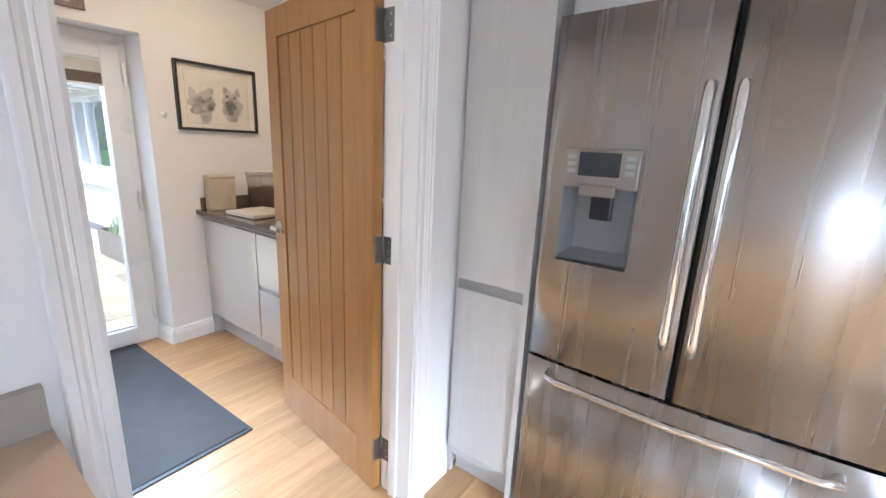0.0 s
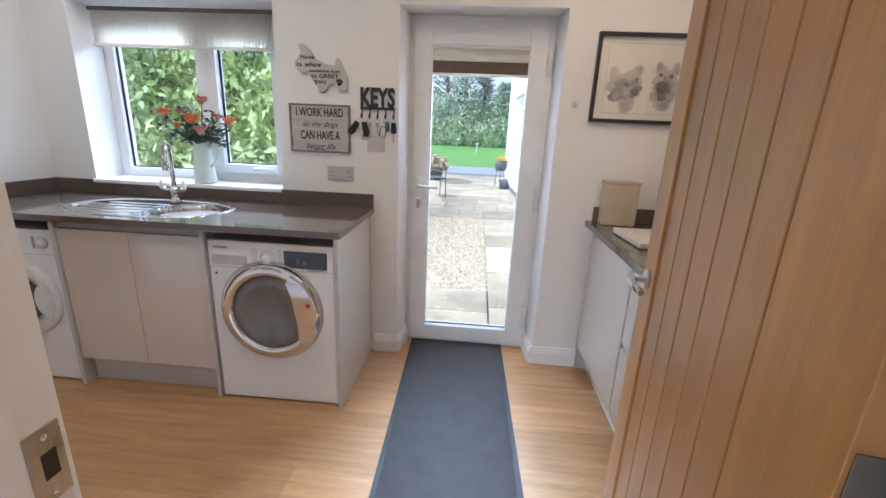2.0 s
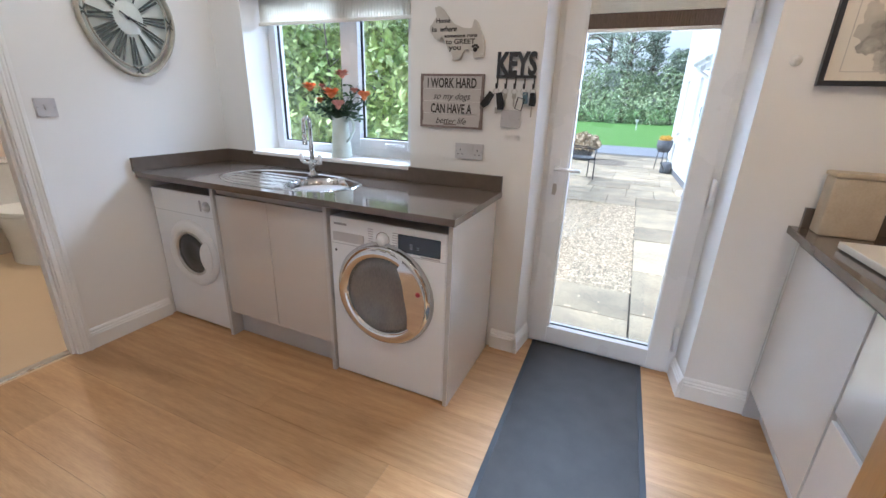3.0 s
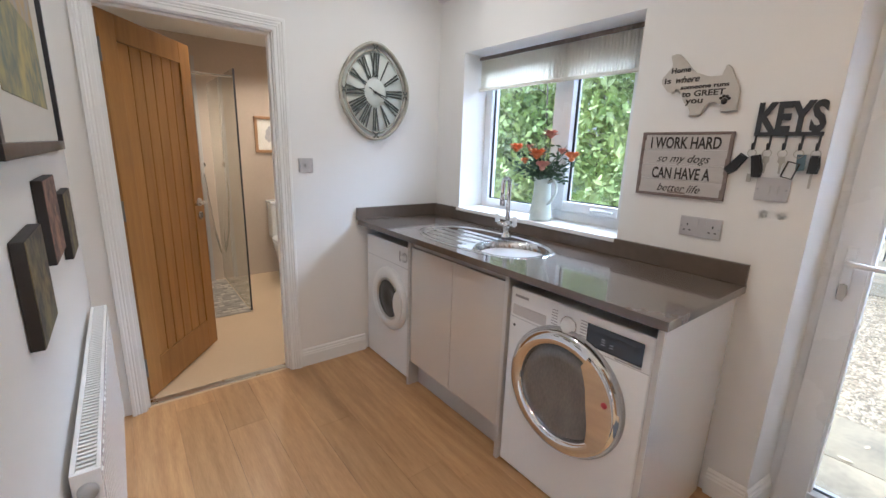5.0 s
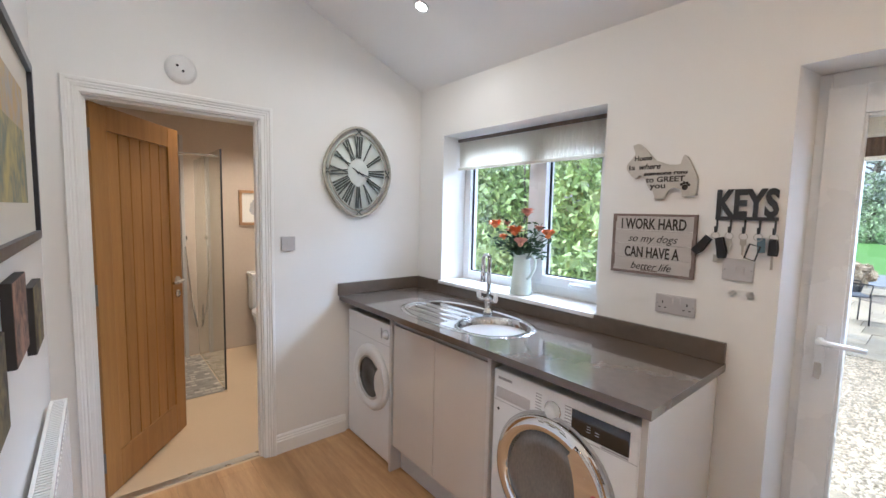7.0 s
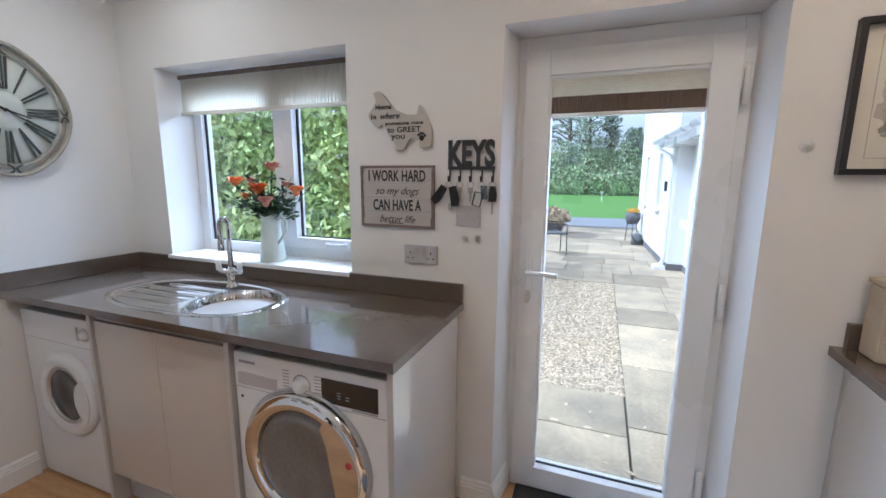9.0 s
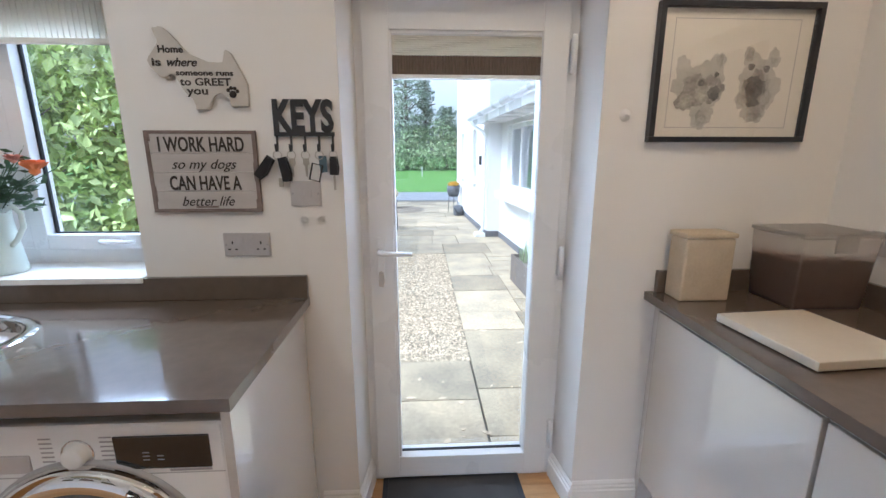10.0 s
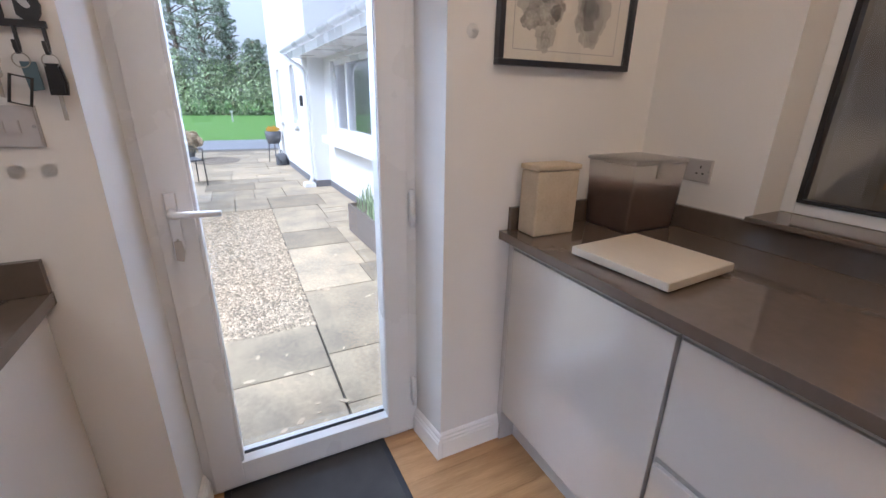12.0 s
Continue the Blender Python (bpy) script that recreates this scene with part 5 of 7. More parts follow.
for name, ang, ln_, back, w in (("hour_hand", 108, 0.085, 0.02, 0.004), ("minute_hand", 121, 0.125, 0.05, 0.003)):
    m = at(CX, YC + 0.024, CZ, FACE_Y) @ Matrix.Rotation(-radians(ang), 4, "Z")
    part(name, slab(bmesh.new(), [(-w, -back), (w, -back), (w * 0.5, ln_), (-w * 0.5, ln_)], m, 0.003), "black_iron", ck)
part("hub", lathe(bmesh.new(), [(0, 0.032), (0.007, 0.030), (0.007, 0.016)], pose(CX, YC, CZ, -90), 14), "black_iron", ck)

# ---- signs on the window wall ----
ds = thing("dog_plaque", (0.0, -0.285, 1.62), "cream wooden dog-shaped plaque with a printed saying", "sign")
DOG = [(-0.136, 0.033), (-0.131, 0.045), (-0.105, 0.068), (-0.103, 0.08), (-0.095, 0.086), (-0.107, 0.106), (-0.111, 0.121), (-0.105, 0.124), (-0.097, 0.118), (-0.094, 0.127), (-0.083, 0.125), (-0.067, 0.112),
       (-0.049, 0.093), (-0.03, 0.068), (-0.009, 0.047), (0.041, 0.03), (0.071, 0.025), (0.086, 0.027), (0.09, 0.043), (0.09, 0.06), (0.095, 0.065), (0.108, 0.055), (0.121, 0.03), (0.141, -0.012),
       (0.148, -0.032), (0.148, -0.069), (0.146, -0.095), (0.097, -0.099), (0.093, -0.092), (0.095, -0.069), (0.068, -0.057), (0.052, -0.061), (0.041, -0.072), (0.036, -0.09), (0.029, -0.103), (0.015, -0.107),
       (-0.012, -0.107), (-0.007, -0.09), (-0.014, -0.074), (-0.027, -0.068), (-0.038, -0.056), (-0.048, -0.038), (-0.054, -0.017), (-0.062, -0.005), (-0.072, -0.001), (-0.08, -0.005), (-0.079, -0.014), (-0.091, -0.018),
       (-0.107, -0.012), (-0.131, 0.017)]
part("board", slab(bmesh.new(), DOG, at(0.001, -0.285, 1.625, FACE_X), 0.016, 0.003), "dog_board", ds)
for txt, y, z, w, h, sh in (("Home", -0.349, 1.688, 0.072, 0.028, 0), ("is", -0.394, 1.652, 0.026, 0.030, 0), ("where", -0.323, 1.652, 0.087, 0.034, 0.35), ("someone runs", -0.257, 1.623, 0.168, 0.022, 0),
                           ("to GREET", -0.257, 1.597, 0.150, 0.030, 0), ("you", -0.283, 1.572, 0.062, 0.032, 0)):
    lettering("lettering", txt, h, at(0.0178, y, z, FACE_X), "ink", ds, sh, width=w, bold=0.0006)
bm = bmesh.new()
for dy, dz, r in ((0, 0, 0.011), (-0.013, 0.012, 0.0055), (-0.004, 0.018, 0.0055), (0.007, 0.017, 0.0055), (0.014, 0.009, 0.0055)):
    lathe(bm, [(0, 0.0008), (r, 0.0008), (r, 0)], at(0.0175, -0.180 + dy, 1.563 + dz, FACE_X), 12)
part("paw_print", bm, "ink", ds)

sg = thing("wall_sign", (0, -0.297, 1.335), "distressed whitewashed wooden sign with dark lettering", "sign")
Y0, Y1, Z0, Z1 = -0.467, -0.128, 1.202, 1.457
bm = bmesh.new()
for a, b in (((Y0, Z0), (Y1, Z0 + 0.010)), ((Y0, Z1 - 0.010), (Y1, Z1)), ((Y0, Z0 + 0.010), (Y0 + 0.012, Z1 - 0.010)), ((Y1 - 0.012, Z0 + 0.010), (Y1, Z1 - 0.010))):
    box(bm, (0.001, *a), (0.013, *b), 0.0015)
part("edging", bm, "sign_edge", sg, "worn brown edge")
for i in range(4):
    h = (Z1 - Z0 - 0.02) / 4
    part("board", boxed((0.001, Y0 + 0.012, Z0 + 0.010 + i * h + 0.0008), (0.011, Y1 - 0.012, Z0 + 0.010 + (i + 1) * h - 0.0008), 0.001), "sign_board", sg)
for i, (y, z, w, h) in enumerate(((-0.138, 1.226, 0.012, 0.035), (-0.455, 1.440, 0.010, 0.03), (-0.139, 1.33, 0.008, 0.06), (-0.455, 1.26, 0.008, 0.05), (-0.30, 1.219, 0.07, 0.006), (-0.40, 1.452, 0.05, 0.005))):
    part("scuff", boxed((0.0110, y - w / 2, z - h / 2), (0.0114, y + w / 2, z + h / 2)), "sign_edge", sg, "scuffed brown wear")
for txt, z, w, h, sh, f in (("I WORK HARD", 1.413, 0.262, 0.062, 0, 0.0012), ("so my dogs", 1.353, 0.20, 0.044, 0.4, 0), ("CAN HAVE A", 1.293, 0.222, 0.062, 0, 0.0012), ("better life", 1.236, 0.165, 0.044, 0.4, 0)):
    lettering("lettering", txt, h, at(0.0118, (Y0 + Y1) / 2, z, FACE_X), "ink", sg, sh, width=w, bold=f)

kr = thing("key_rack", (0, 0.021, 1.50), "black iron key rack reading keys with hooks", "key rack")
part("bar", boxed((0.006, -0.070, 1.450), (0.012, 0.118, 1.463), 0.001), "black_iron", kr)
lettering("letters", "KEYS", 0.132, at(0.009, 0.022, 1.506, FACE_X), "black_iron", kr, thick=0.003, width=0.186, bold=0.005)
HOOKS = [-0.062 + i * 0.0435 for i in range(5)]
for y in HOOKS:
    part("hook", tube(bmesh.new(), [(0.010, y, 1.452), (0.010, y, 1.418), (0.014, y, 1.406), (0.024, y, 1.405), (0.029, y, 1.414), (0.029, y, 1.426)], 0.0035, 8), "black_iron", kr)
for i, y in enumerate(HOOKS):
    k = thing("key_bunch", (0.02, y, 1.40), ("black car key fobs on a ring", "keys on a ring", "small brass key on hook", "key fob with blue-grey strap", "black fob and long key on a ring")[i], "keys", group="keys on the rack")
    part("ring", tube(bmesh.new(), ring_points((0.020, y, 1.392), 0.013, 18, "yz"), 0.0012, 6, True), "key", k)
    if i == 0:
        for dy, an in ((-0.022, 35), (0.012, -12)):
            part("fob", slab(bmesh.new(), [(-0.017, -0.075), (0.010, -0.078), (0.019, -0.055), (0.015, 0.0), (-0.013, 0.0)], at(0.012, y + dy, 1.385, FACE_X) @ Matrix.Rotation(-radians(an), 4, "Z"), 0.014, 0.004), "black", k, "black plastic car fob")
        part("key_blade", boxed((0.012, y - 0.004, 1.292), (0.0145, y + 0.010, 1.32), 0.0005), "key", k)
    elif i in (1, 2):
        part("key_blade", slab(bmesh.new(), [(-0.009, 0), (0.009, 0), (0.010, -0.018), (0.004, -0.024), (0.003, -0.058), (-0.003, -0.056), (-0.004, -0.024), (-0.010, -0.018)], at(0.015, y, 1.382, FACE_X), 0.0025), "key", k)
    elif i == 3:
        part("strap", slab(bmesh.new(), [(-0.004, 0), (0.020, 0), (0.022, -0.050), (0.0, -0.054)], at(0.014, y, 1.39, FACE_X), 0.005, 0.001), "blue_fob", k, "blue-grey leather strap")
        m = at(0.019, y - 0.014, 1.338, FACE_X) @ Matrix.Rotation(-0.25, 4, "Z")
        part("frame_fob", tube(bmesh.new(), [m @ Vector(p) for p in ((-0.016, -0.026, 0), (0.016, -0.026, 0), (0.016, 0.026, 0), (-0.016, 0.026, 0))], 0.003, 6, True), "black", k)
    else:
        part("fob", slab(bmesh.new(), [(-0.014, -0.058), (0.014, -0.058), (0.017, -0.035), (0.012, 0), (-0.012, 0)], at(0.012, y, 1.388, FACE_X), 0.012, 0.004), "black", k)
        part("key_blade", boxed((0.0145, y - 0.004, 1.282), (0.017, y + 0.003, 1.350), 0.0005), "key", k)


for ob in [kr] + [o for o in bpy.data.objects if o.name.startswith("key_bunch")]:
    ob.location.z -= 0.010


def socket(name, m, w, h, gang, label, kind):
    """A face plate with rockers and pin holes; m takes x along the plate, y up, z out."""
    c = m.translation
    s = thing(name, c, label, kind)
    part("plate", slab(bmesh.new(), [(-w / 2, -h / 2), (w / 2, -h / 2), (w / 2, h / 2), (-w / 2, h / 2)], m, 0.009, 0.003), "switch", s)
    for x in (-w / 2 + 0.008, w / 2 - 0.008):
        part("screw", lathe(bmesh.new(), [(0, 0.0095), (0.003, 0.0095), (0.0035, 0.009)], m @ Matrix.Translation((x, 0, 0)), 10), "grey_plastic", s)
    for g in gang:
        if g[0] == "r":
            part("rocker", slab(bmesh.new(), [(-0.008, -0.013), (0.008, -0.013), (0.008, 0.013), (-0.008, 0.013)], m @ Matrix.Translation((g[1], g[2], 0.009)), 0.004, 0.0015), "switch", s)
        else:
            for x, y, a, b in ((0, 0.013, 0.0022, 0.005), (-0.011, -0.009, 0.004, 0.0022), (0.011, -0.009, 0.004, 0.0022)):
                part("pin_hole", slab(bmesh.new(), [(-a, -b), (a, -b), (a, b), (-a, b)], m @ Matrix.Translation((g[1] + x, g[2] + y, 0.0088)), 0.0005), "black", s)
    return s


socket("double_socket", at(0.0, -0.190, 1.092, FACE_X), 0.150, 0.078, (("r", -0.014, 0.018), ("r", 0.014, 0.018), ("p", -0.046, -0.006), ("p", 0.046, -0.006)), "brushed grey double wall socket", "socket")
socket("light_switch", at(0.0, 0.014, 1.260, FACE_X), 0.098, 0.080, (("r", -0.012, 0), ("r", 0.012, 0)), "brushed grey double light switch", "switch")
socket("light_switch", at(0.942, CW, 1.245, FACE_Y), 0.082, 0.082, (("r", 0, 0),), "brushed grey single light switch", "switch")
socket("single_socket", at(0.222, RW, 1.110, FACE_NY), 0.13, 0.076, (("r", -0.03, 0.012), ("p", 0.028, 0)), "brushed grey wall socket above the counter", "socket")
for y in (0.003, 0.056):
    single("adhesive_hook", lathe(bmesh.new(), [(0, 0.012), (0.006, 0.011), (0.007, 0.005), (0.013, 0.003), (0.014, 0)], at(0, y, 1.172, FACE_X), 18), "clear", "small clear round adhesive wall hook", "hook", group="adhesive hooks")
ch = thing("wall_hook", (0, 1.058, 1.509), "small round white wall hook", "hook")
part("rose", lathe(bmesh.new(), [(0, 0.006), (0.016, 0.005), (0.020, 0)], at(0, 1.058, 1.509, FACE_X), 24), "white_plastic", ch)
part("peg", lathe(bmesh.new(), [(0, 0.020), (0.006, 0.019), (0.005, 0.005)], at(0, 1.058, 1.509, FACE_X), 14), "white_plastic", ch)
pd = thing("door_head_plaque", (0, 0.565, 2.06), "worn red-brown wooden plaque above the back door", "sign")
part("board", boxed((0.001, 0.392, 2.003), (0.018, 0.738, 2.115), 0.002), "sign_edge", pd)
for i, (w, z) in enumerate(((0.20, 2.09), (0.27, 2.062), (0.22, 2.034))):
    part("worn_lettering", boxed((0.0182, 0.565 - w / 2, z - 0.007), (0.0188, 0.565 + w / 2, z + 0.007)), "sign_board", pd, "pale illegible line of lettering")
al = thing("alarm_sensor", (1.447, CW, 2.103), "round white ceiling-style alarm on the wall over the doorway", "alarm")
part("housing", lathe(bmesh.new(), [(0, 0.030), (0.050, 0.028), (0.064, 0.016), (0.068, 0.0)], at(1.447, CW, 2.103, FACE_Y), 36), "white_plastic", al)
for dx, dz in ((0.018, 0.010), (-0.006, -0.012)):
    part("indicator", lathe(bmesh.new(), [(0, 0.032), (0.006, 0.031), (0.006, 0.026)], at(1.447 + dx, CW, 2.103 + dz, FACE_Y), 12), "black", al)


def framed(name, m, w, h, border, deep, label, inner):
    """A box frame with mount; m takes x along, y up, z out of the wall. inner(thing, m) adds the picture."""
    c = m.translation
    f = thing(name, c, label, "picture")
    for nm, a, b in (("rail", (-w / 2, -h / 2), (w / 2, -h / 2 + border)), ("rail", (-w / 2, h / 2 - border), (w / 2, h / 2)),
                     ("stile", (-w / 2, -h / 2 + border), (-w / 2 + border, h / 2 - border)), ("stile", (w / 2 - border, -h / 2 + border), (w / 2, h / 2 - border))):
        bm = boxed((*a, 0.001), (*b, deep), 0.0015)
        bmesh.ops.transform(bm, matrix=m, verts=bm.verts)
        part(nm, bm, "frame_black" if "bath" not in name else "pale_wood", f)
    bm = boxed((-w / 2 + border, -h / 2 + border, 0.002), (w / 2 - border, h / 2 - border, 0.008))
    bmesh.ops.transform(bm, matrix=m, verts=bm.verts)
    part("mount", bm, "mount", f, "cream mount card")
    inner(f, m)
    if name == "landscape_picture":
        return f
    bm = boxed((-w / 2 + border, -h / 2 + border, deep - 0.008), (w / 2 - border, h / 2 - border, deep - 0.006))
    bmesh.ops.transform(bm, matrix=m, verts=bm.verts)
    p = part("glazing", bm, "clear", f)
    p.visible_shadow = False
    return f


def blob(bm, m, cx, cy, a, b, seed, n=40, z=0.0085):
    r = random.Random(seed)
    ph = [r.uniform(0, 6.28) for _ in range(4)]
    out = []
    for i in range(n):
        t = 2 * math.pi * i / n
        k = 1 + 0.10 * math.sin(3 * t + ph[0]) + 0.08 * math.sin(7 * t + ph[1]) + 0.06 * math.sin(17 * t + ph[2])
        out.append((cx + a * k * math.cos(t), cy + b * k * math.sin(t)))
    return slab(bm, out, m @ Matrix.Translation((0, 0, z)), 0.0004)


def two_sketches(f, m):
    """Two soft grey heads as plain overlapping washes."""
    heads = ((((-0.105, -0.040, 0.082, 0.078), (-0.088, -0.125, 0.038, 0.042), (-0.050, 0.036, 0.024, 0.030), (-0.165, 0.020, 0.024, 0.036)),
              ((-0.112, -0.050, 0.052, 0.050), (-0.060, -0.045, 0.036, 0.042), (-0.155, -0.085, 0.026, 0.026), (-0.046, 0.042, 0.011, 0.018), (-0.090, -0.135, 0.018, 0.024)),
              ((-0.054, -0.057, 0.020, 0.022), (-0.100, -0.026, 0.010, 0.010), (-0.052, 0.000, 0.008, 0.008))),
             (((0.090, -0.035, 0.070, 0.088), (0.052, 0.054, 0.021, 0.030), (0.132, 0.050, 0.021, 0.030), (0.088, -0.110, 0.040, 0.040)),
              ((0.086, -0.055, 0.054, 0.064), (0.052, 0.058, 0.012, 0.022), (0.132, 0.054, 0.011, 0.021), (0.092, -0.120, 0.026, 0.024)),
              ((0.082, -0.040, 0.034, 0.036), (0.060, 0.024, 0.011, 0.010), (0.112, 0.018, 0.010, 0.011), (0.080, -0.085, 0.022, 0.014))))
    for i, layers in enumerate(heads):
        for k, (washes, mat, name) in enumerate(zip(layers, ("sketch_light", "sketch", "sketch_dark"), ("pale_wash", "sketch", "dark_wash"))):
            bm = bmesh.new()
            for j, (x, y, a, b) in enumerate(washes):
                blob(bm, m, x, y, a, b, 7 * i + 3 * k + j, 48, z=0.0082 + 0.0006 * k + 0.0001 * j)
            part(name, bm, mat, f)
    t = 0.0008
    for a, b in (((-0.205, -0.165), (0.205, -0.163)), ((-0.205, 0.163), (0.205, 0.165)), ((-0.205, -0.163), (-0.203, 0.163)), ((0.203, -0.163), (0.205, 0.163))):
        bm = boxed((*a, 0.008), (*b, 0.0086))
        bmesh.ops.transform(bm, matrix=m, verts=bm.verts)
        part("mount_line", bm, "grey_print", f)


framed("pencil_picture", at(0.0, 1.394, 1.635, FACE_X), 0.526, 0.421, 0.017, 0.028, "grey pencil drawing in a slim black frame", two_sketches)


def landscape(f, m):
    for nm, a, b, mat in (("print", (-0.38, -0.185), (0.36, 0.045), "landscape"), ("print", (-0.38, 0.0455), (0.36, 0.185), "landscape_sky")):
        bm = boxed((*a, 0.008), (*b, 0.0092))
        bmesh.ops.transform(bm, matrix=m, verts=bm.verts)
        part(nm, bm, mat, f)


framed("landscape_picture", at(EW, -1.125, 1.630, FACE_NX), 1.15, 0.63, 0.030, 0.022, "muted landscape print in a deep black box frame", landscape)
for y, z, w, h, mt_ in ((-0.662, 1.070, 0.215, 0.21, "canvas_print"), (-1.030, 1.150, 0.235, 0.21, "canvas_pink"), (-1.420, 1.077, 0.225, 0.213, "canvas_print")):
    cv = thing("canvas_block", (EW, y, z), "small dark deep-edged canvas print", "picture", group="canvas trio")
    part("stretcher", boxed((EW - 0.022, y - w / 2, z - h / 2), (EW - 0.001, y + w / 2, z + h / 2), 0.0015), "canvas_edge", cv)
    part("print", boxed((EW - 0.0235, y - w / 2 + 0.002, z - h / 2 + 0.002), (EW - 0.0223, y + w / 2 - 0.002, z + h / 2 - 0.002)), mt_, cv, "dark mottled printed face")

# ---- radiator ----
RX, RY0, RY1, RZ0, RZ1 = EW, -1.70, -0.565, 0.14, 0.675
rd = thing("radiator", (EW - 0.05, (RY0 + RY1) / 2, RZ0), "white panel radiator with slotted top grille", "radiator")
bm = boxed((RX - 0.063, RY0 + 0.01, RZ0), (RX - 0.050, RY1 - 0.01, RZ1 - 0.012), 0.003)
part("front_panel", bm, "white_metal", rd)
rib = mesh_of("rib", boxed((-0.001, -0.009, -(RZ1 - RZ0 - 0.07) / 2), (0.0025, 0.009, (RZ1 - RZ0 - 0.07) / 2), 0.001), "white_metal")
for i in range(30):
    y = RY0 + 0.03 + (RY1 - RY0 - 0.06) * (i + 0.5) / 30
    ob = new("rib", rib)
    ob.parent = rd
    ob.location = Vector((RX - 0.0655, y, (RZ0 + RZ1) / 2)) - ORG[rd.name]
part("back_panel", boxed((RX - 0.026, RY0 + 0.01, RZ0), (RX - 0.016, RY1 - 0.01, RZ1 - 0.012), 0.002), "white_metal", rd)
for y0, y1 in ((RY0, RY0 + 0.009), (RY1 - 0.009, RY1)):
    part("side_panel", boxed((RX - 0.066, y0, RZ0 + 0.01), (RX - 0.014, y1, RZ1), 0.002), "white_metal", rd)
bm = bmesh.new()
for a, b in (((RX - 0.066, RY0 + 0.009), (RX - 0.058, RY1 - 0.009)), ((RX - 0.024, RY0 + 0.009), (RX - 0.014, RY1 - 0.009))):
    box(bm, (*a, RZ1 - 0.010), (*b, RZ1), 0.001)
m_ = 70
for i in range(m_ + 1):
    y = RY0 + 0.014 + (RY1 - RY0 - 0.028) * i / m_
    box(bm, (RX - 0.058, y - 0.004, RZ1 - 0.006), (RX - 0.024, y + 0.004, RZ1 - 0.002))
part("grille", bm, "white_metal", rd, "slotted white top grille")
part("plug", lathe(bmesh.new(), [(0, 0.012), (0.017, 0.012), (0.019, 0.0)], at(RX - 0.040, RY1, RZ1 - 0.045, FACE_NY) @ pose(0, 0, 0, 180), 20), "grey_plastic", rd, "round grey end plug")
part("valve", tube(bmesh.new(), [(RX - 0.04, RY1 - 0.03, RZ0 + 0.02), (RX - 0.04, RY1 + 0.03, RZ0 + 0.02), (RX - 0.04, RY1 + 0.03, 0.0)], 0.009, 10), "nickel", rd, "satin valve and pipe")
for y in (RY0 + 0.2, RY1 - 0.2):
    part("bracket", boxed((RX - 0.0155, y - 0.02, RZ0 + 0.05), (RX - 0.001, y + 0.02, RZ1 - 0.06)), "white_metal", rd)

# ---- things on the north counter ----
cd = thing("storage_caddy", (0.073, 1.328, 0.905), "cream speckled bamboo-fibre storage caddy with lid", "canister")
part("body", boxed((0.028, 1.244, 0.9055), (0.118, 1.412, 1.118), 0.008), "stone_box", cd)
part("lid", boxed((0.024, 1.240, 1.1185), (0.122, 1.416, 1.136), 0.007), "stone_box", cd, "flat close-fitting lid")
tb = thing("food_tub", (0.12, 1.672, 0.905), "clear plastic tub half full of dry pet food", "storage tub")


def tapered(x0, x1, y0, y1, z0, z1, k):
    bm = boxed((x0, y0, z0), (x1, y1, z1), 0.006)
    cx, cy = (x0 + x1) / 2, (y0 + y1) / 2
    for v in bm.verts:
        s = 1 - k * (z1 - v.co.z) / 0.24
        v.co.x, v.co.y = cx + (v.co.x - cx) * s, cy + (v.co.y - cy) * s
    return bm


part("tub", tapered(0.022, 0.222, 1.540, 1.790, 0.9055, 1.135, 0.10), "tub", tb).visible_shadow = False
part("contents", tapered(0.034, 0.210, 1.552, 1.778, 0.911, 1.060, 0.09), "kibble", tb, "brown dry pet food")
part("lid", boxed((0.018, 1.535, 1.136), (0.226, 1.795, 1.150), 0.005), "tub", tb, "clear clip-on lid").visible_shadow = False
part("lid_clip", boxed((0.222, 1.64, 1.09), (0.228, 1.71, 1.145), 0.002), "tub", tb)
cb = thing("chopping_board", (0.4305, 1.397, 0.905), "thick cream slab board lying flat on the counter", "board", local=True)
cb.rotation_euler = (0, 0, radians(3.9))
part("slab", boxed((-0.150, -0.140, 0.0045), (0.150, 0.140, 0.028), 0.004), "board", cb)
for x in (-0.12, 0.12):
    for y in (-0.10, 0.10):
        part("rubber_foot", lathe(bmesh.new(), [(0, 0), (0.008, 0), (0.008, 0.0045), (0, 0.0045)], pose(x, y, 0), 10), "black", cb)

# ---- ceiling downlights ----
for x, y in ((0.49, -1.29), (0.72, 1.12), (1.5, -0.75), (1.5, 1.12)):
    z = roofline(x)
    m = Matrix.Translation((x, y, z)) @ Matrix.Rotation(math.pi - math.atan(0.4), 4, "Y") @ Matrix()
    dl_ = thing("ceiling_downlight", (x, y, z), "small recessed lit downlight in the sloping ceiling", "ceiling light", group="ceiling downlights")
    part("bezel", lathe(bmesh.new(), [(0.030, 0.001), (0.040, 0.001), (0.040, 0.006), (0.034, 0.009), (0.030, 0.006)], m, 28), "white_plastic", dl_)
    part("lens", lathe(bmesh.new(), [(0, 0.003), (0.030, 0.003), (0.030, 0.0015)], m, 24), "glow", dl_, "glowing warm lens")
# ---- bathroom ----
ss = thing("shower_screen", (1.05, -3.6, 0), "frameless glass shower screen with chrome foot", "shower screen")
part("glass", boxed((1.050, -4.115, 0.02), (1.060, -3.028, 1.88), 0.001), "screen", ss).visible_shadow = False
part("edge", boxed((1.049, -3.027, 0.02), (1.061, -3.020, 1.88)), "frame_black", ss, "dark glass edge")
part("foot", boxed((1.046, -3.08, 0.0), (1.064, -3.022, 0.02), 0.002), "chrome", ss)
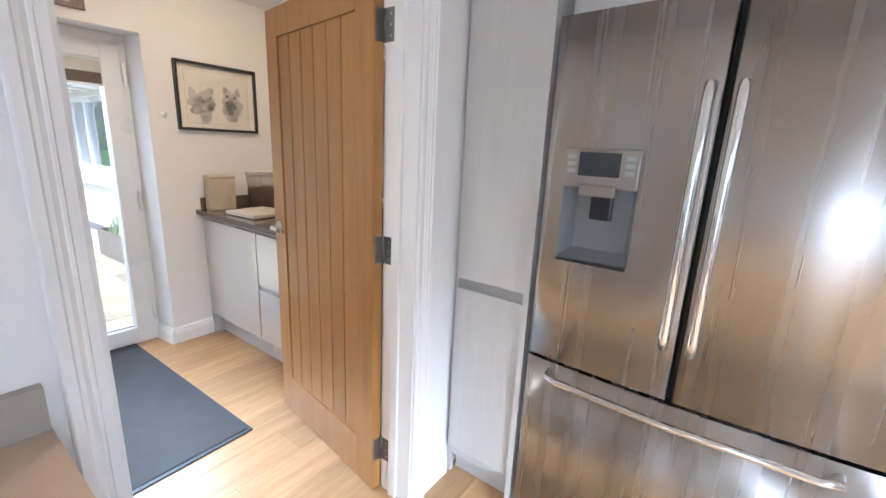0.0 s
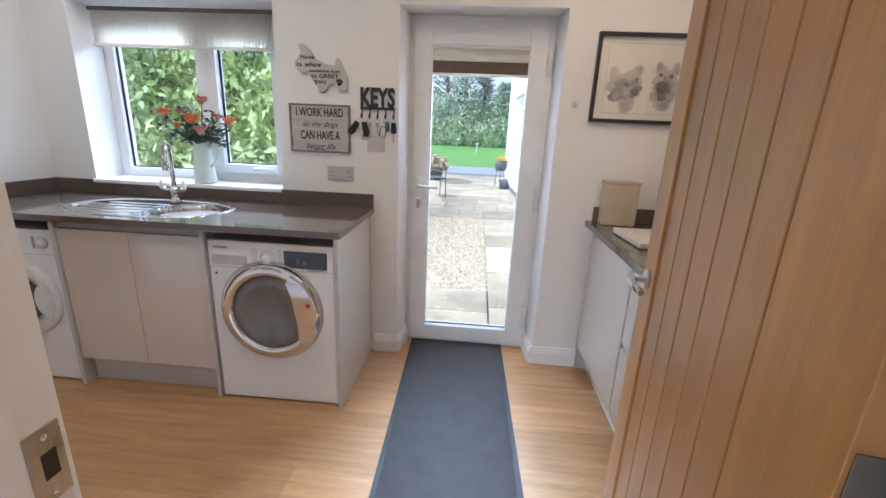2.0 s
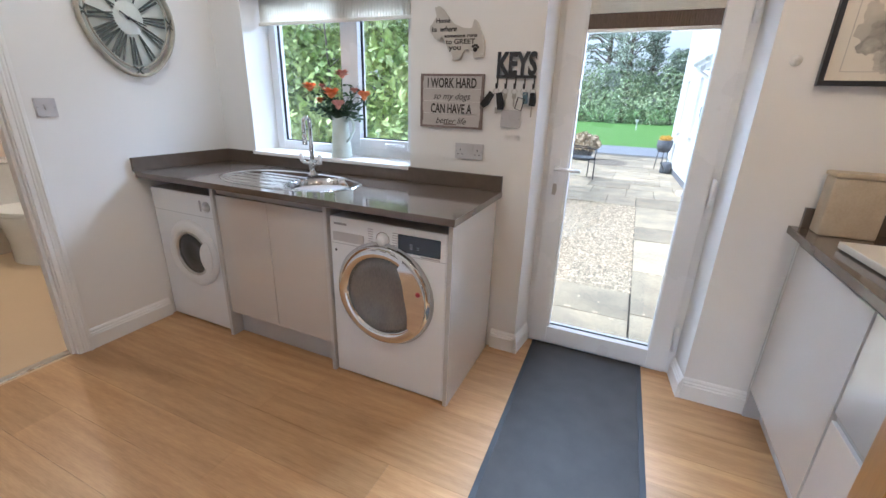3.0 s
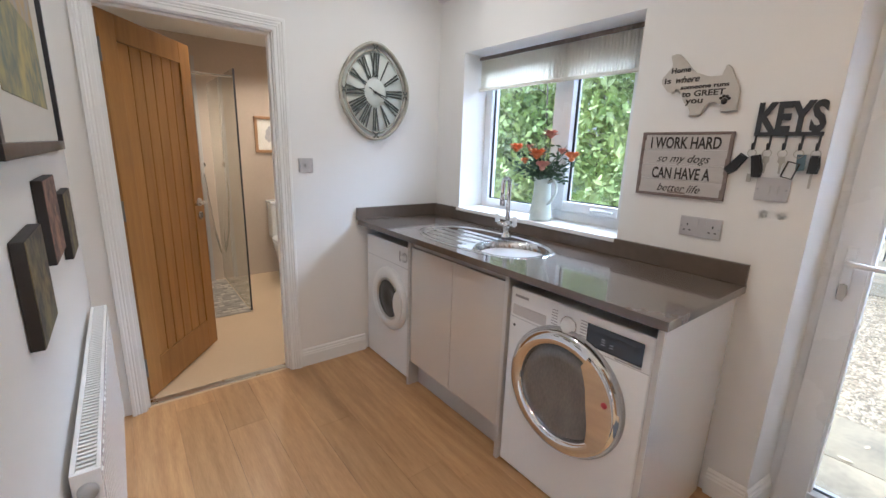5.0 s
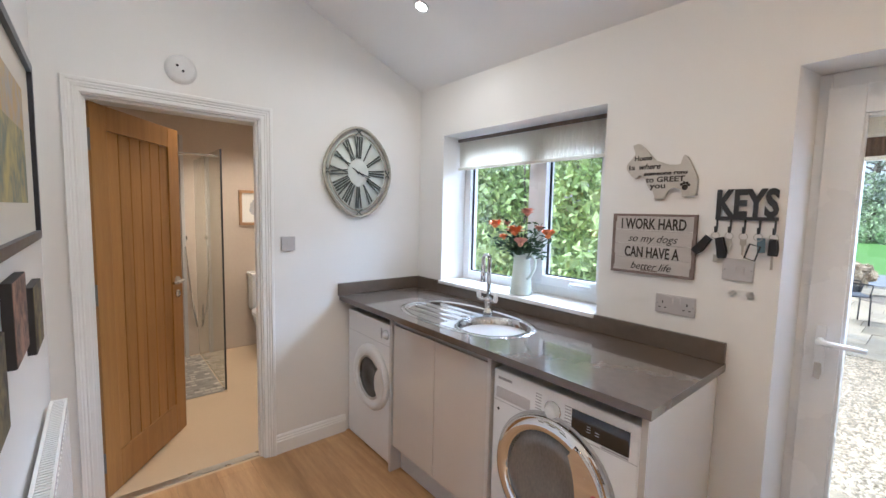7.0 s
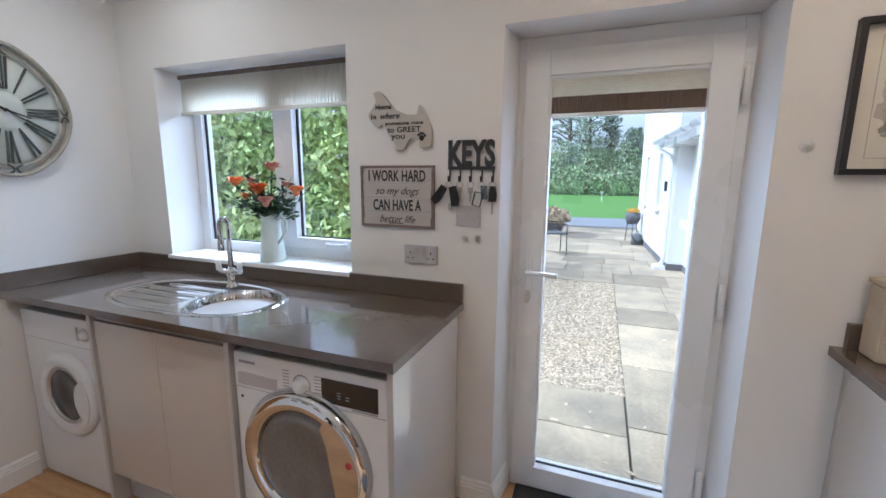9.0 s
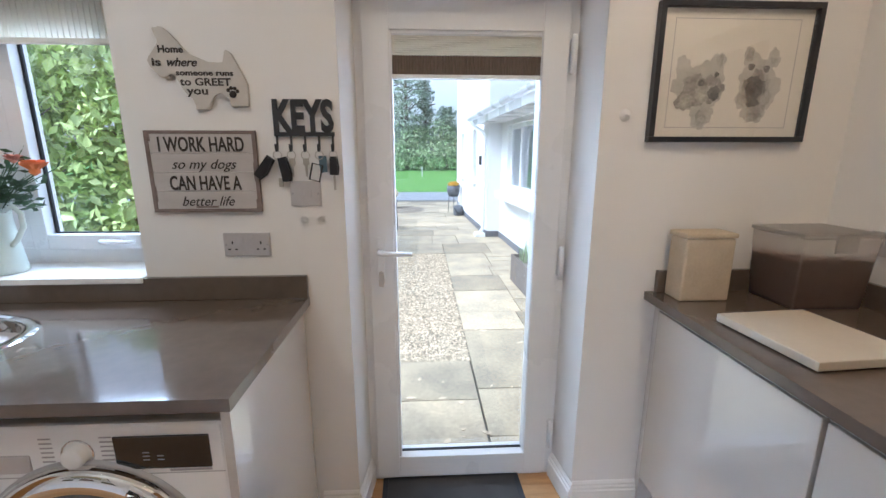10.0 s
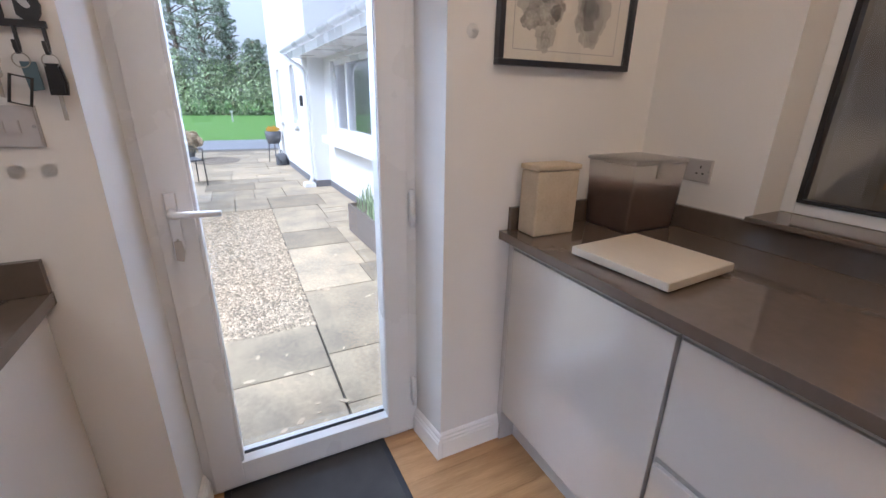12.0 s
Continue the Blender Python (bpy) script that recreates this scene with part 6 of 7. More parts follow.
part("stabiliser_bar", tube(bmesh.new(), [(1.055, -3.09, 1.83), (1.96, -3.09, 1.83)], 0.009, 10), "chrome", ss)
sp = single("shower_wall_panel", boxed((1.18, -4.118, 0), (1.968, -4.10, 2.2)), "bath_wall", "beige shower wall panel", "panel", kind="structure")
single("shower_corner_post", boxed((1.15, -4.12, 0), (1.18, -4.06, 2.1), 0.002), "carcass", "grey vertical shower trim", "trim", kind="structure")
rs = thing("shower_riser", (1.16, -4.07, 1.0), "chrome shower hose and valve", "shower")
part("hose", tube(bmesh.new(), [(1.16, -4.09, 1.15), (1.15, -4.02, 0.9), (1.12, -3.99, 0.5), (1.08, -4.02, 0.3), (1.10, -4.08, 0.5)], 0.008, 8), "chrome", rs)
part("valve", lathe(bmesh.new(), [(0, 0.05), (0.025, 0.05), (0.03, 0)], at(1.16, -4.118, 1.15, FACE_Y), 16), "chrome", rs)
wc = thing("toilet", (0.47, -3.8, 0), "white ceramic close-coupled toilet", "toilet")
part("cistern", boxed((0.25, -4.115, 0.40), (0.60, -3.94, 0.760), 0.02), "ceramic", wc)
part("cistern_lid", boxed((0.24, -4.118, 0.762), (0.61, -3.93, 0.790), 0.010), "ceramic", wc)
bm = bmesh.new()
rings = []
for z, a, b, cy in ((0, 0.13, 0.24, -3.76), (0.15, 0.125, 0.235, -3.76), (0.30, 0.16, 0.27, -3.72), (0.39, 0.185, 0.285, -3.70), (0.41, 0.18, 0.28, -3.70)):
    rings.append([bm.verts.new((0.47 + a * math.cos(t * math.pi / 14), cy + b * math.sin(t * math.pi / 14), z)) for t in range(28)])
for p, q in zip(rings, rings[1:]):
    for i in range(28):
        bm.faces.new((p[i], p[(i + 1) % 28], q[(i + 1) % 28], q[i])).smooth = True
bm.faces.new(rings[-1])
part("pan", bm, "ceramic", wc)
bm = slab(bmesh.new(), [(0.47 + 0.19 * math.cos(t * math.pi / 14), -3.70 + 0.29 * math.sin(t * math.pi / 14)) for t in range(28)], Matrix.Translation((0, 0, 0.412)), 0.03, 0.008)
part("seat_lid", bm, "white_plastic", wc)


def small_print(f, m):
    part("print", blob(bmesh.new(), m, 0, 0, 0.05, 0.075, 9), "grey_print", f)


framed("bathroom_picture", at(0.52, -4.119, 1.448, FACE_Y), 0.30, 0.355, 0.028, 0.022, "small print in a pale wood frame", small_print)
sf = single("shower_floor", boxed((1.056, -4.098, -0.004), (1.966, -3.05, 0.002)), "mosaic", "beige shower tray base", "floor", kind="structure")
rm = random.Random(3)
y = -4.09
row = 0
while y < -3.06:
    x = 1.062 + (0.02 if row % 2 else 0)
    while x < 1.955:
        w = 0.036 if rm.random() < 0.6 else 0.058
        if x + w < 1.962 and rm.random() < 0.86:
            part("tile", boxed((x, y, 0.002), (x + w, y + 0.030, 0.0045)), "mosaic", sf)
        x += w + 0.008
    y += 0.052
    row += 1
bd_ = thing("bathroom_downlight", (1.2, -2.75, 2.28), "small lit downlight in the bathroom ceiling", "ceiling light")
part("bezel", lathe(bmesh.new(), [(0.030, -0.001), (0.042, -0.001), (0.042, -0.008), (0.034, -0.010), (0.030, -0.006)], pose(1.2, -2.75, 2.28), 24), "chrome", bd_)
part("lens", lathe(bmesh.new(), [(0, -0.004), (0.030, -0.004)], pose(1.2, -2.75, 2.28), 24), "glow", bd_)

# ---- store seen through the inner window ----
rk = thing("shelf_rack", (1.1, 3.0, 0), "timber shelf rack in the dim store", "shelves")
for x in (0.55, 1.05, 1.55):
    part("post", boxed((x, 2.62, 0), (x + 0.06, 2.66, 2.3), 0.003), "pale_wood", rk)
for z in (0.55, 1.02, 1.45, 1.9):
    part("shelf", boxed((0.45, 2.66, z), (1.7, 3.1, z + 0.025), 0.002), "pale_wood", rk)
for x, z, w, h in ((0.62, 1.046, 0.30, 0.25), (1.12, 1.046, 0.34, 0.20), (0.66, 1.476, 0.28, 0.30), (1.14, 1.476, 0.30, 0.26), (0.62, 0.576, 0.36, 0.3)):
    sb = thing("storage_box", (x + w / 2, 2.88, z), "blue-grey lidded storage box on the shelf", "box", group="store boxes")
    part("body", boxed((x, 2.72, z), (x + w, 3.04, z + h - 0.04), 0.004), "box_card", sb)
    part("lid", boxed((x - 0.005, 2.715, z + h - 0.0395), (x + w + 0.005, 3.045, z + h), 0.004), "box_card", sb)

# invented bulb, hung here to go with the added store fill light
pb = thing("fill_bulb", (1.0, 2.35, 2.6), "added bare warm fill bulb hanging in the store", "ceiling light")
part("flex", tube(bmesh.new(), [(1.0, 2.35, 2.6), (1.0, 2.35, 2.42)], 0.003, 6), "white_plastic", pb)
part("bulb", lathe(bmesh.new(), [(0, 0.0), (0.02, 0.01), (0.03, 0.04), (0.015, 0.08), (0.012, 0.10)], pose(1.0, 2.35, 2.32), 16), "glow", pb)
# ---- outside ----
GZ = -0.12
single("ground", boxed((-420, -420, -0.6), (-0.305, 420, -0.19)), "grass", "grass ground reaching to the horizon", "ground", kind="structure")
lawn = single("lawn", boxed((-60, -40, -0.189), (-16.4, 40, GZ - 0.02)), "grass", "bright green mown lawn beyond the lane", "lawn", kind="structure")
single("road", boxed((-16.35, -60, -0.188), (-13.1, 60, GZ - 0.015)), "road", "grey asphalt lane", "road", kind="structure")
pav = single("pavement", boxed((-13.05, -6.0, -0.189), (-0.305, 4.0, GZ - 0.022)), "joint", "dark joint bed under the paving", "pavement", kind="structure")



def leaf_cloud(name, clumps, count, size, mat, label, category, seed, parent=None, kind="stuff", droop=0.3):
    """One mesh of small folded leaves scattered through bumpy ellipsoid clumps."""
    r = np.random.default_rng(seed)
    vol = np.array([a * b * c for _, (a, b, c) in clumps]) ** 0.667
    pick = r.choice(len(clumps), count, p=vol / vol.sum())
    cen = np.array([c for c, _ in clumps])[pick]
    rad = np.array([s for _, s in clumps])[pick]
    d = r.normal(size=(count, 3))
    d /= np.linalg.norm(d, axis=1)[:, None]
    bump = 1 + 0.16 * np.sin(d[:, :1] * 7 + pick[:, None]) * np.cos(d[:, 2:] * 9 + 2 * pick[:, None])
    p = cen + d * rad * (r.uniform(0.35, 1.0, (count, 1)) ** 0.5) * bump
    n = d + r.normal(scale=0.7, size=(count, 3))
    n /= np.linalg.norm(n, axis=1)[:, None]
    a = np.cross(n, r.normal(size=(count, 3)))
    a /= np.linalg.norm(a, axis=1)[:, None]
    a[:, 2] -= droop
    b = np.cross(n, a)
    s = size * r.uniform(0.6, 1.4, (count, 1))
    v = np.empty((count, 4, 3))
    v[:, 0], v[:, 2] = p - a * s * 0.5, p + a * s * 0.5
    v[:, 1], v[:, 3] = p + b * s * 0.26 + n * s * 0.07, p - b * s * 0.26 + n * s * 0.07
    f = np.arange(count * 4).reshape(-1, 4)
    tri = np.concatenate([f[:, [0, 1, 2]], f[:, [0, 2, 3]]])
    me = bpy.data.meshes.new(name)
    me.from_pydata(v.reshape(-1, 3).tolist(), [], tri.tolist())
    me.materials.append(M[mat])
    ob = new(name, me)
    if parent:
        ob.parent = parent
        ob.location = -ORG.get(parent.name, Vector())
        ob["kind"] = kind
    else:
        tagged(ob, label, category, kind=kind)
    return ob


def limbs(bm, base, height, r, seed, n=9, spread=0.5):
    q = random.Random(seed)
    top = Vector(base) + Vector((q.uniform(-0.3, 0.3), q.uniform(-0.3, 0.3), height))
    b = Vector(base)
    tube(bm, [b, b.lerp(top, 0.4) + Vector((0.1, 0.05, 0)), b.lerp(top, 0.75), top], [r, r * 0.75, r * 0.45, r * 0.12], 9)
    for i in range(n):
        f = 0.3 + 0.65 * i / n
        s = b.lerp(top, f)
        a = q.uniform(0, 6.28)
        e = s + Vector((math.cos(a), math.sin(a), q.uniform(0.2, 0.7))) * height * spread * (1.1 - f)
        tube(bm, [s, s.lerp(e, 0.5) + Vector((0, 0, 0.05 * height * (1 - f))), e], [r * 0.35 * (1.2 - f), r * 0.2, r * 0.05], 6)
    return bm


rt = random.Random(21)
# shrub bank outside the sink window
bank = thing("shrub_bank", (-4.6, -5.0, GZ), "tall bright leafy shrub bank outside the window", "shrub")
cl = []
for i in range(26):
    y = -11.5 + i * 0.36
    for k in range(3):
        cl.append(((-4.2 - 0.6 * k + rt.uniform(-0.4, 0.4) + 0.25 * max(0, y + 3.4), y + rt.uniform(-0.3, 0.3), GZ + 0.5 + k * 1.15 + rt.uniform(-0.3, 0.3)), (0.75, 0.72, 0.8)))
bm = bmesh.new()
for i in range(9):
    limbs(bm, (-4.9, -10.8 + i * 1.0, GZ - 0.05), 3.0, 0.05, 40 + i, 7, 0.35)
part("branches", bm, "bark", bank)
leaf_cloud("foliage", cl, 30000, 0.15, "leaf", "", "", 5, bank)
# taller trees behind the bank
for i, (x, y, h) in enumerate(((-9.5, -17, 8.0), (-9.5, -13.0, 7.0), (-10.0, -10.0, 6.0))):
    tr_ = thing("garden_tree", (x, y, GZ), "leafy garden tree behind the shrubs", "tree", group="garden trees")
    part("trunk", limbs(bmesh.new(), (x, y, GZ - 0.08), h * 0.85, 0.16, 60 + i), "bark", tr_)
    c2 = [((x + rt.uniform(-1.6, 1.6), y + rt.uniform(-1.6, 1.6), GZ + h * rt.uniform(0.25, 0.95)), (1.1, 1.1, 0.9)) for _ in range(16)]
    leaf_cloud("crown", c2, 7000, 0.19, "leaf", "", "", 70 + i, tr_)
# far hedge and conifers beyond the lawn
fh = thing("far_hedge", (-44, 0, GZ), "mixed green hedge along the far side of the lawn", "hedge")
c3 = []
for i in range(52):
    y = -26 + i * 0.72
    c3.append(((-43 + rt.uniform(-1, 1), y, GZ + rt.uniform(0.9, 1.6)), (1.5, 1.3, 1.6 + rt.uniform(-0.2, 0.5))))
    c3.append(((-45 + rt.uniform(-1, 1), y, GZ + rt.uniform(2.4, 4.2)), (1.6, 1.3, 1.7)))
leaf_cloud("foliage", c3, 40000, 0.25, "leaf_far", "", "", 8, fh)
for i, (x, y, h, w) in enumerate(((-47, -3.2, 16, 3.2), (-49, -6.4, 18, 3.6), (-45, -1.2, 13, 2.4), (-48, -12.0, 15, 3.0), (-46, 3.2, 6.6, 1.9), (-46, 5.4, 7.0, 2.0), (-50, 0.8, 10.5, 2.2))):
    ct = thing("conifer", (x, y, GZ), "tall open dark green conifer behind the hedge", "tree", group="conifers")
    part("trunk", limbs(bmesh.new(), (x, y, GZ - 0.08), h, 0.28, 90 + i, 34, 0.26), "bark", ct)
    c4 = []
    for k in range(64):
        f = 0.25 + 0.75 * k / 64
        a = rt.uniform(0, 6.28)
        q = w * (1.12 - f) * rt.uniform(0.25, 1.15)
        c4.append(((x + q * math.cos(a), y + q * math.sin(a), GZ + h * f), (0.85, 0.85, 0.20)))
    leaf_cloud("crown", c4, 3600, 0.26, "needle", "", "", 100 + i, ct)
mp_ = thing("marker_post", (-30, 0.45, GZ - 0.02), "small white marker post on the lawn", "post")
part("post", boxed((-30.04, 0.41, GZ - 0.03), (-29.96, 0.49, 0.42), 0.01), "white_plastic", mp_)
part("cap", boxed((-30.07, 0.36, 0.4205), (-29.93, 0.54, 0.56), 0.01), "white_plastic", mp_)

# white house along the path, turned a few degrees
hs = thing("house", (-6.30, 1.61, GZ), "white rendered house with low eaves along the path", "house", local=True)
hs.rotation_euler = (0, 0, radians(180 + 2.6))


def cut_wall(bm, y0, y1, us, zs, holes):
    for i in range(len(us) - 1):
        for j in range(len(zs) - 1):
            if (i, j) not in holes:
                box(bm, (us[i], y0, zs[j]), (us[i + 1], y1, zs[j + 1]))
    return bm


part("wall", cut_wall(bmesh.new(), -0.3, 0.0, [0.0, 1.25, 1.72, 3.0, 3.45, 4.40], [-0.1, 0.98, 2.05, 5.2], {(1, 1), (3, 1)}), "render_wall", hs)
part("end_wall", boxed((4.10, -5.0, -0.1), (4.3995, -0.3005, 5.2)), "render_wall", hs)
part("return_wall", boxed((0.0, -5.0, -0.1), (0.3, -0.3005, 5.2)), "render_wall", hs)
part("wing_wall", cut_wall(bmesh.new(), -0.50, -0.24, [-5.9, -2.9, -0.45, -0.0005], [-0.1, 0.94, 2.00, 2.2], {(1, 1)}), "render_wall", hs)
part("plinth", boxed((-0.02, -0.23, -0.1), (4.42, 0.015, 0.11)), "plinth", hs, "dark grey painted plinth")
part("plinth", boxed((-5.9, -0.239, -0.1), (-0.021, -0.222, 0.10)), "plinth", hs)
bm = bmesh.new()
v = [bm.verts.new(p) for p in ((-5.9, 0.22, 2.13), (0.40, 0.22, 2.13), (0.40, -3.2, 3.8), (-5.9, -3.2, 3.8))]
w = [bm.verts.new(p.co + Vector((0, 0, 0.10))) for p in v]
bm.faces.new(v), bm.faces.new(w)
for i in range(4):
    bm.faces.new((v[i], v[(i + 1) % 4], w[(i + 1) % 4], w[i]))
part("wing_roof", bm, "roof", hs, "grey slate lean-to roof")
part("soffit", boxed((-5.9, -0.2395, 2.07), (0.36, 0.20, 2.10)), "upvc", hs)
part("fascia", boxed((-5.9, 0.2005, 2.04), (0.40, 0.222, 2.20)), "upvc", hs)
bm = bmesh.new()
prof = [(0.06 * math.cos(t), 0.06 * math.sin(t)) for t in [math.pi + math.pi * i / 8 for i in range(9)]]
a = [bm.verts.new((-5.9, 0.284 + c, 2.18 + s)) for c, s in prof]
b = [bm.verts.new((0.45, 0.284 + c, 2.18 + s)) for c, s in prof]
for i in range(8):
    bm.faces.new((a[i], a[i + 1], b[i + 1], b[i]))
bmesh.ops.solidify(bm, geom=bm.faces[:], thickness=0.006)
part("gutter", bm, "upvc", hs, "white half-round gutter")
part("downpipe", tube(bmesh.new(), [(0.36, 0.28, 2.12), (0.33, 0.24, 2.05), (0.12, 0.09, 1.92), (0.07, 0.06, 1.83), (0.07, 0.06, 0.16), (0.07, 0.12, 0.04)], 0.034, 10), "upvc", hs, "white rainwater downpipe")
wn = part("window", cut_wall(bmesh.new(), -0.37, -0.30, [-2.9, -2.83, -2.36, -2.29, -1.10, -1.03, -0.52, -0.45], [0.94, 1.01, 1.93, 2.00], {(1, 1), (3, 1), (5, 1)}), "upvc", hs)
part("pane", boxed((-2.83, -0.345, 1.01), (-0.52, -0.337, 1.93)), "clear", wn)
part("sill", boxed((-3.05, -0.2395, 0.79), (-0.42, -0.04, 0.90), 0.012), "render_wall", wn, "deep white projecting sill")
# inner room of the house reuses the colour with dimness painted in
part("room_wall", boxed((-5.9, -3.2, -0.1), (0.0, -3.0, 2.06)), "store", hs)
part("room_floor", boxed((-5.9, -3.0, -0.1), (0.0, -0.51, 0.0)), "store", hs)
part("end_wall", boxed((-5.9, -3.0, 0.0), (-5.75, -0.51, 2.06)), "render_wall", hs)
for u in (1.25, 3.0):
    n_ = part("window", cut_wall(bmesh.new(), -0.12, -0.05, [u, u + 0.05, u + 0.40, u + 0.45], [0.98, 1.03, 2.00, 2.05], {(1, 1)}), "upvc", hs)
    part("pane", boxed((u + 0.05, -0.09, 1.03), (u + 0.40, -0.082, 2.00)), "black_gloss", n_, "dark narrow window pane")
    part("sill", boxed((u - 0.05, 0.0005, 0.91), (u + 0.50, 0.07, 0.975), 0.008), "render_wall", n_)
part("wall_light", boxed((0.62, 0.0005, 1.32), (0.68, 0.05, 1.50), 0.01), "black", hs, "small dark wall light")
bm = bmesh.new()
v = [bm.verts.new(p) for p in ((-0.3, 0.3, 5.2), (4.7, 0.3, 5.2), (4.7, -2.6, 7.0), (-0.3, -2.6, 7.0))]
w = [bm.verts.new(p.co + Vector((0, 0, 0.12))) for p in v]
bm.faces.new(v), bm.faces.new(w)
for i in range(4):
    bm.faces.new((v[i], v[(i + 1) % 4], w[(i + 1) % 4], w[i]))
part("roof", bm, "roof", hs, "grey slate roof")
part("drain_box", boxed((-0.03, 0.03, 0.0), (0.17, 0.21, 0.07), 0.008), "upvc", hs, "pale drain surround")

# planted trough
tr2 = thing("planter_trough", (-2.92, 1.65, GZ), "weathered timber trough planted with daffodil leaves", "planter", local=True)
tr2.rotation_euler = (0, 0, radians(2.6))
for y in (-0.16, 0.14):
    part("side_board", boxed((-0.55, y, 0.02), (0.55, y + 0.022, 0.34), 0.003), "trough", tr2)
for x in (-0.55, 0.528):
    part("end_board", boxed((x, -0.138, 0.02), (x + 0.022, 0.14, 0.34), 0.003), "trough", tr2)
part("compost", boxed((-0.527, -0.137, 0.0), (0.527, 0.139, 0.30)), "soil", tr2)
bm = bmesh.new()
for i in range(120):
    x, y = rt.uniform(-0.5, 0.5), rt.uniform(-0.11, 0.11)
    h, a, l = rt.uniform(0.14, 0.32), rt.uniform(0, 6.28), rt.uniform(0.02, 0.14)
    d = Vector((math.cos(a), math.sin(a), 0))
    s = Vector((-math.sin(a), math.cos(a), 0)) * 0.007
    p0 = Vector((x, y, 0.30))
    p1, p2 = p0 + Vector((0, 0, h * 0.7)) + d * l * 0.4, p0 + Vector((0, 0, h)) + d * l
    v = [bm.verts.new(q) for q in (p0 - s, p0 + s, p1 + s, p2, p1 - s)]
    bm.faces.new(v)
lf = part("leaves", bm, "leaf_far", tr2, "upright green strap leaves")
lf["kind"] = "stuff"

# pot stand at the house corner
ps = thing("pot_stand", (-9.75, 1.24, GZ), "dark round bowl planter on a stand with yellow flowers", "planter")
part("bowl", lathe(bmesh.new(), [(0, 0.42), (0.13, 0.44), (0.17, 0.56), (0.18, 0.72), (0.165, 0.72), (0.0, 0.68)], pose(-9.75, 1.24, GZ), 24), "lead", ps)
for i in range(3):
    a = 2 * math.pi * i / 3
    part("leg", tube(bmesh.new(), [(-9.75 + 0.12 * math.cos(a), 1.24 + 0.12 * math.sin(a), GZ + 0.46), (-9.75 + 0.16 * math.cos(a), 1.24 + 0.16 * math.sin(a), GZ)], 0.010, 6), "black_iron", ps)
leaf_cloud("flower_heads", [((-9.75, 1.24, GZ + 0.76), (0.15, 0.15, 0.07))], 260, 0.05, "yellow", "", "", 31, ps)
wcn = thing("watering_can", (-9.22, 1.33, GZ), "dark grey watering can on the paving", "watering can")
part("body", lathe(bmesh.new(), [(0, 0), (0.12, 0), (0.13, 0.03), (0.115, 0.22), (0.07, 0.26), (0, 0.26)], pose(-9.22, 1.33, GZ), 20), "lead", wcn)
part("spout", tube(bmesh.new(), [(-9.12, 1.29, GZ + 0.08), (-8.97, 1.21, GZ + 0.22), (-8.91, 1.18, GZ + 0.27)], [0.022, 0.015, 0.02], 8), "lead", wcn)
part("handle", tube(bmesh.new(), [(-9.32, 1.35, GZ + 0.20), (-9.37, 1.37, GZ + 0.30), (-9.24, 1.33, GZ + 0.34), (-9.17, 1.31, GZ + 0.25)], 0.010, 6), "lead", wcn)

# garden chair and dry-grass pot on the terrace
gc = thing("garden_chair", (-7.25, -0.42, GZ), "dark metal garden armchair on the terrace", "chair", local=True)
gc.rotation_euler = (0, 0, radians(200))
for x in (-0.24, 0.24):
    for y, l in ((-0.24, 0.0), (0.22, 0.06)):
        part("leg", tube(bmesh.new(), [(x, y + l, 0), (x * 0.9, y, 0.43)], 0.011, 8), "black_iron", gc)
    part("arm", tube(bmesh.new(), [(x, -0.22, 0.43), (x * 1.08, -0.24, 0.62), (x * 1.08, 0.20, 0.66)], 0.011, 8), "black_iron", gc)
part("seat", boxed((-0.24, -0.25, 0.42), (0.24, 0.24, 0.445), 0.010), "lead", gc)
bm = bmesh.new()
for i in range(11):
    x = -0.23 + i * 0.046
    tube(bm, [(x, 0.22, 0.44), (x, 0.27, 0.65), (x, 0.31, 0.80)], 0.012, 6)
tube(bm, [(-0.25, 0.31, 0.80), (0.25, 0.31, 0.80)], 0.014, 8)
part("backrest", bm, "lead", gc)
gp = thing("grass_pot", (-10.6, -0.75, GZ), "round pot of straw-coloured ornamental grass", "planter")
part("pot", lathe(bmesh.new(), [(0, 0), (0.22, 0), (0.30, 0.32), (0.28, 0.33), (0, 0.28)], pose(-10.6, -0.75, GZ), 22), "lead", gp)
leaf_cloud("tuft", [((-10.6, -0.75, GZ + 0.46), (0.42, 0.42, 0.26))], 1400, 0.14, "pebble", "", "", 33, gp)

# bare soil bed at the terrace edge
bm = lathe(bmesh.new(), [(0, 0.07), (0.35, 0.055), (0.62, 0.02), (0.70, 0.0)], Matrix.Translation((-10.4, -0.05, GZ)) @ Matrix.Diagonal((1.0, 0.75, 1, 1)), 32)
single("soil_bed", bm, "soil", "low bare brown soil bed on the terrace", "flower bed")

# gravel bed
gr = np.random.default_rng(4)
base_v = [(0, 0, 1)] + [(math.cos(a), math.sin(a), 0.15) for a in [i * 1.2566 for i in range(5)]] + [(0, 0, -0.6)]
base_f = [(0, 1 + i, 1 + (i + 1) % 5) for i in range(5)] + [(6, 1 + (i + 1) % 5, 1 + i) for i in range(5)]
N = 20000
px, py = -1.475 - gr.random(N) ** 1.3 * 3.48, gr.uniform(-1.0, 0.742, N)
sz = gr.uniform(0.008, 0.019, N)
vs_, fs_ = [], []
bv = np.array(base_v)
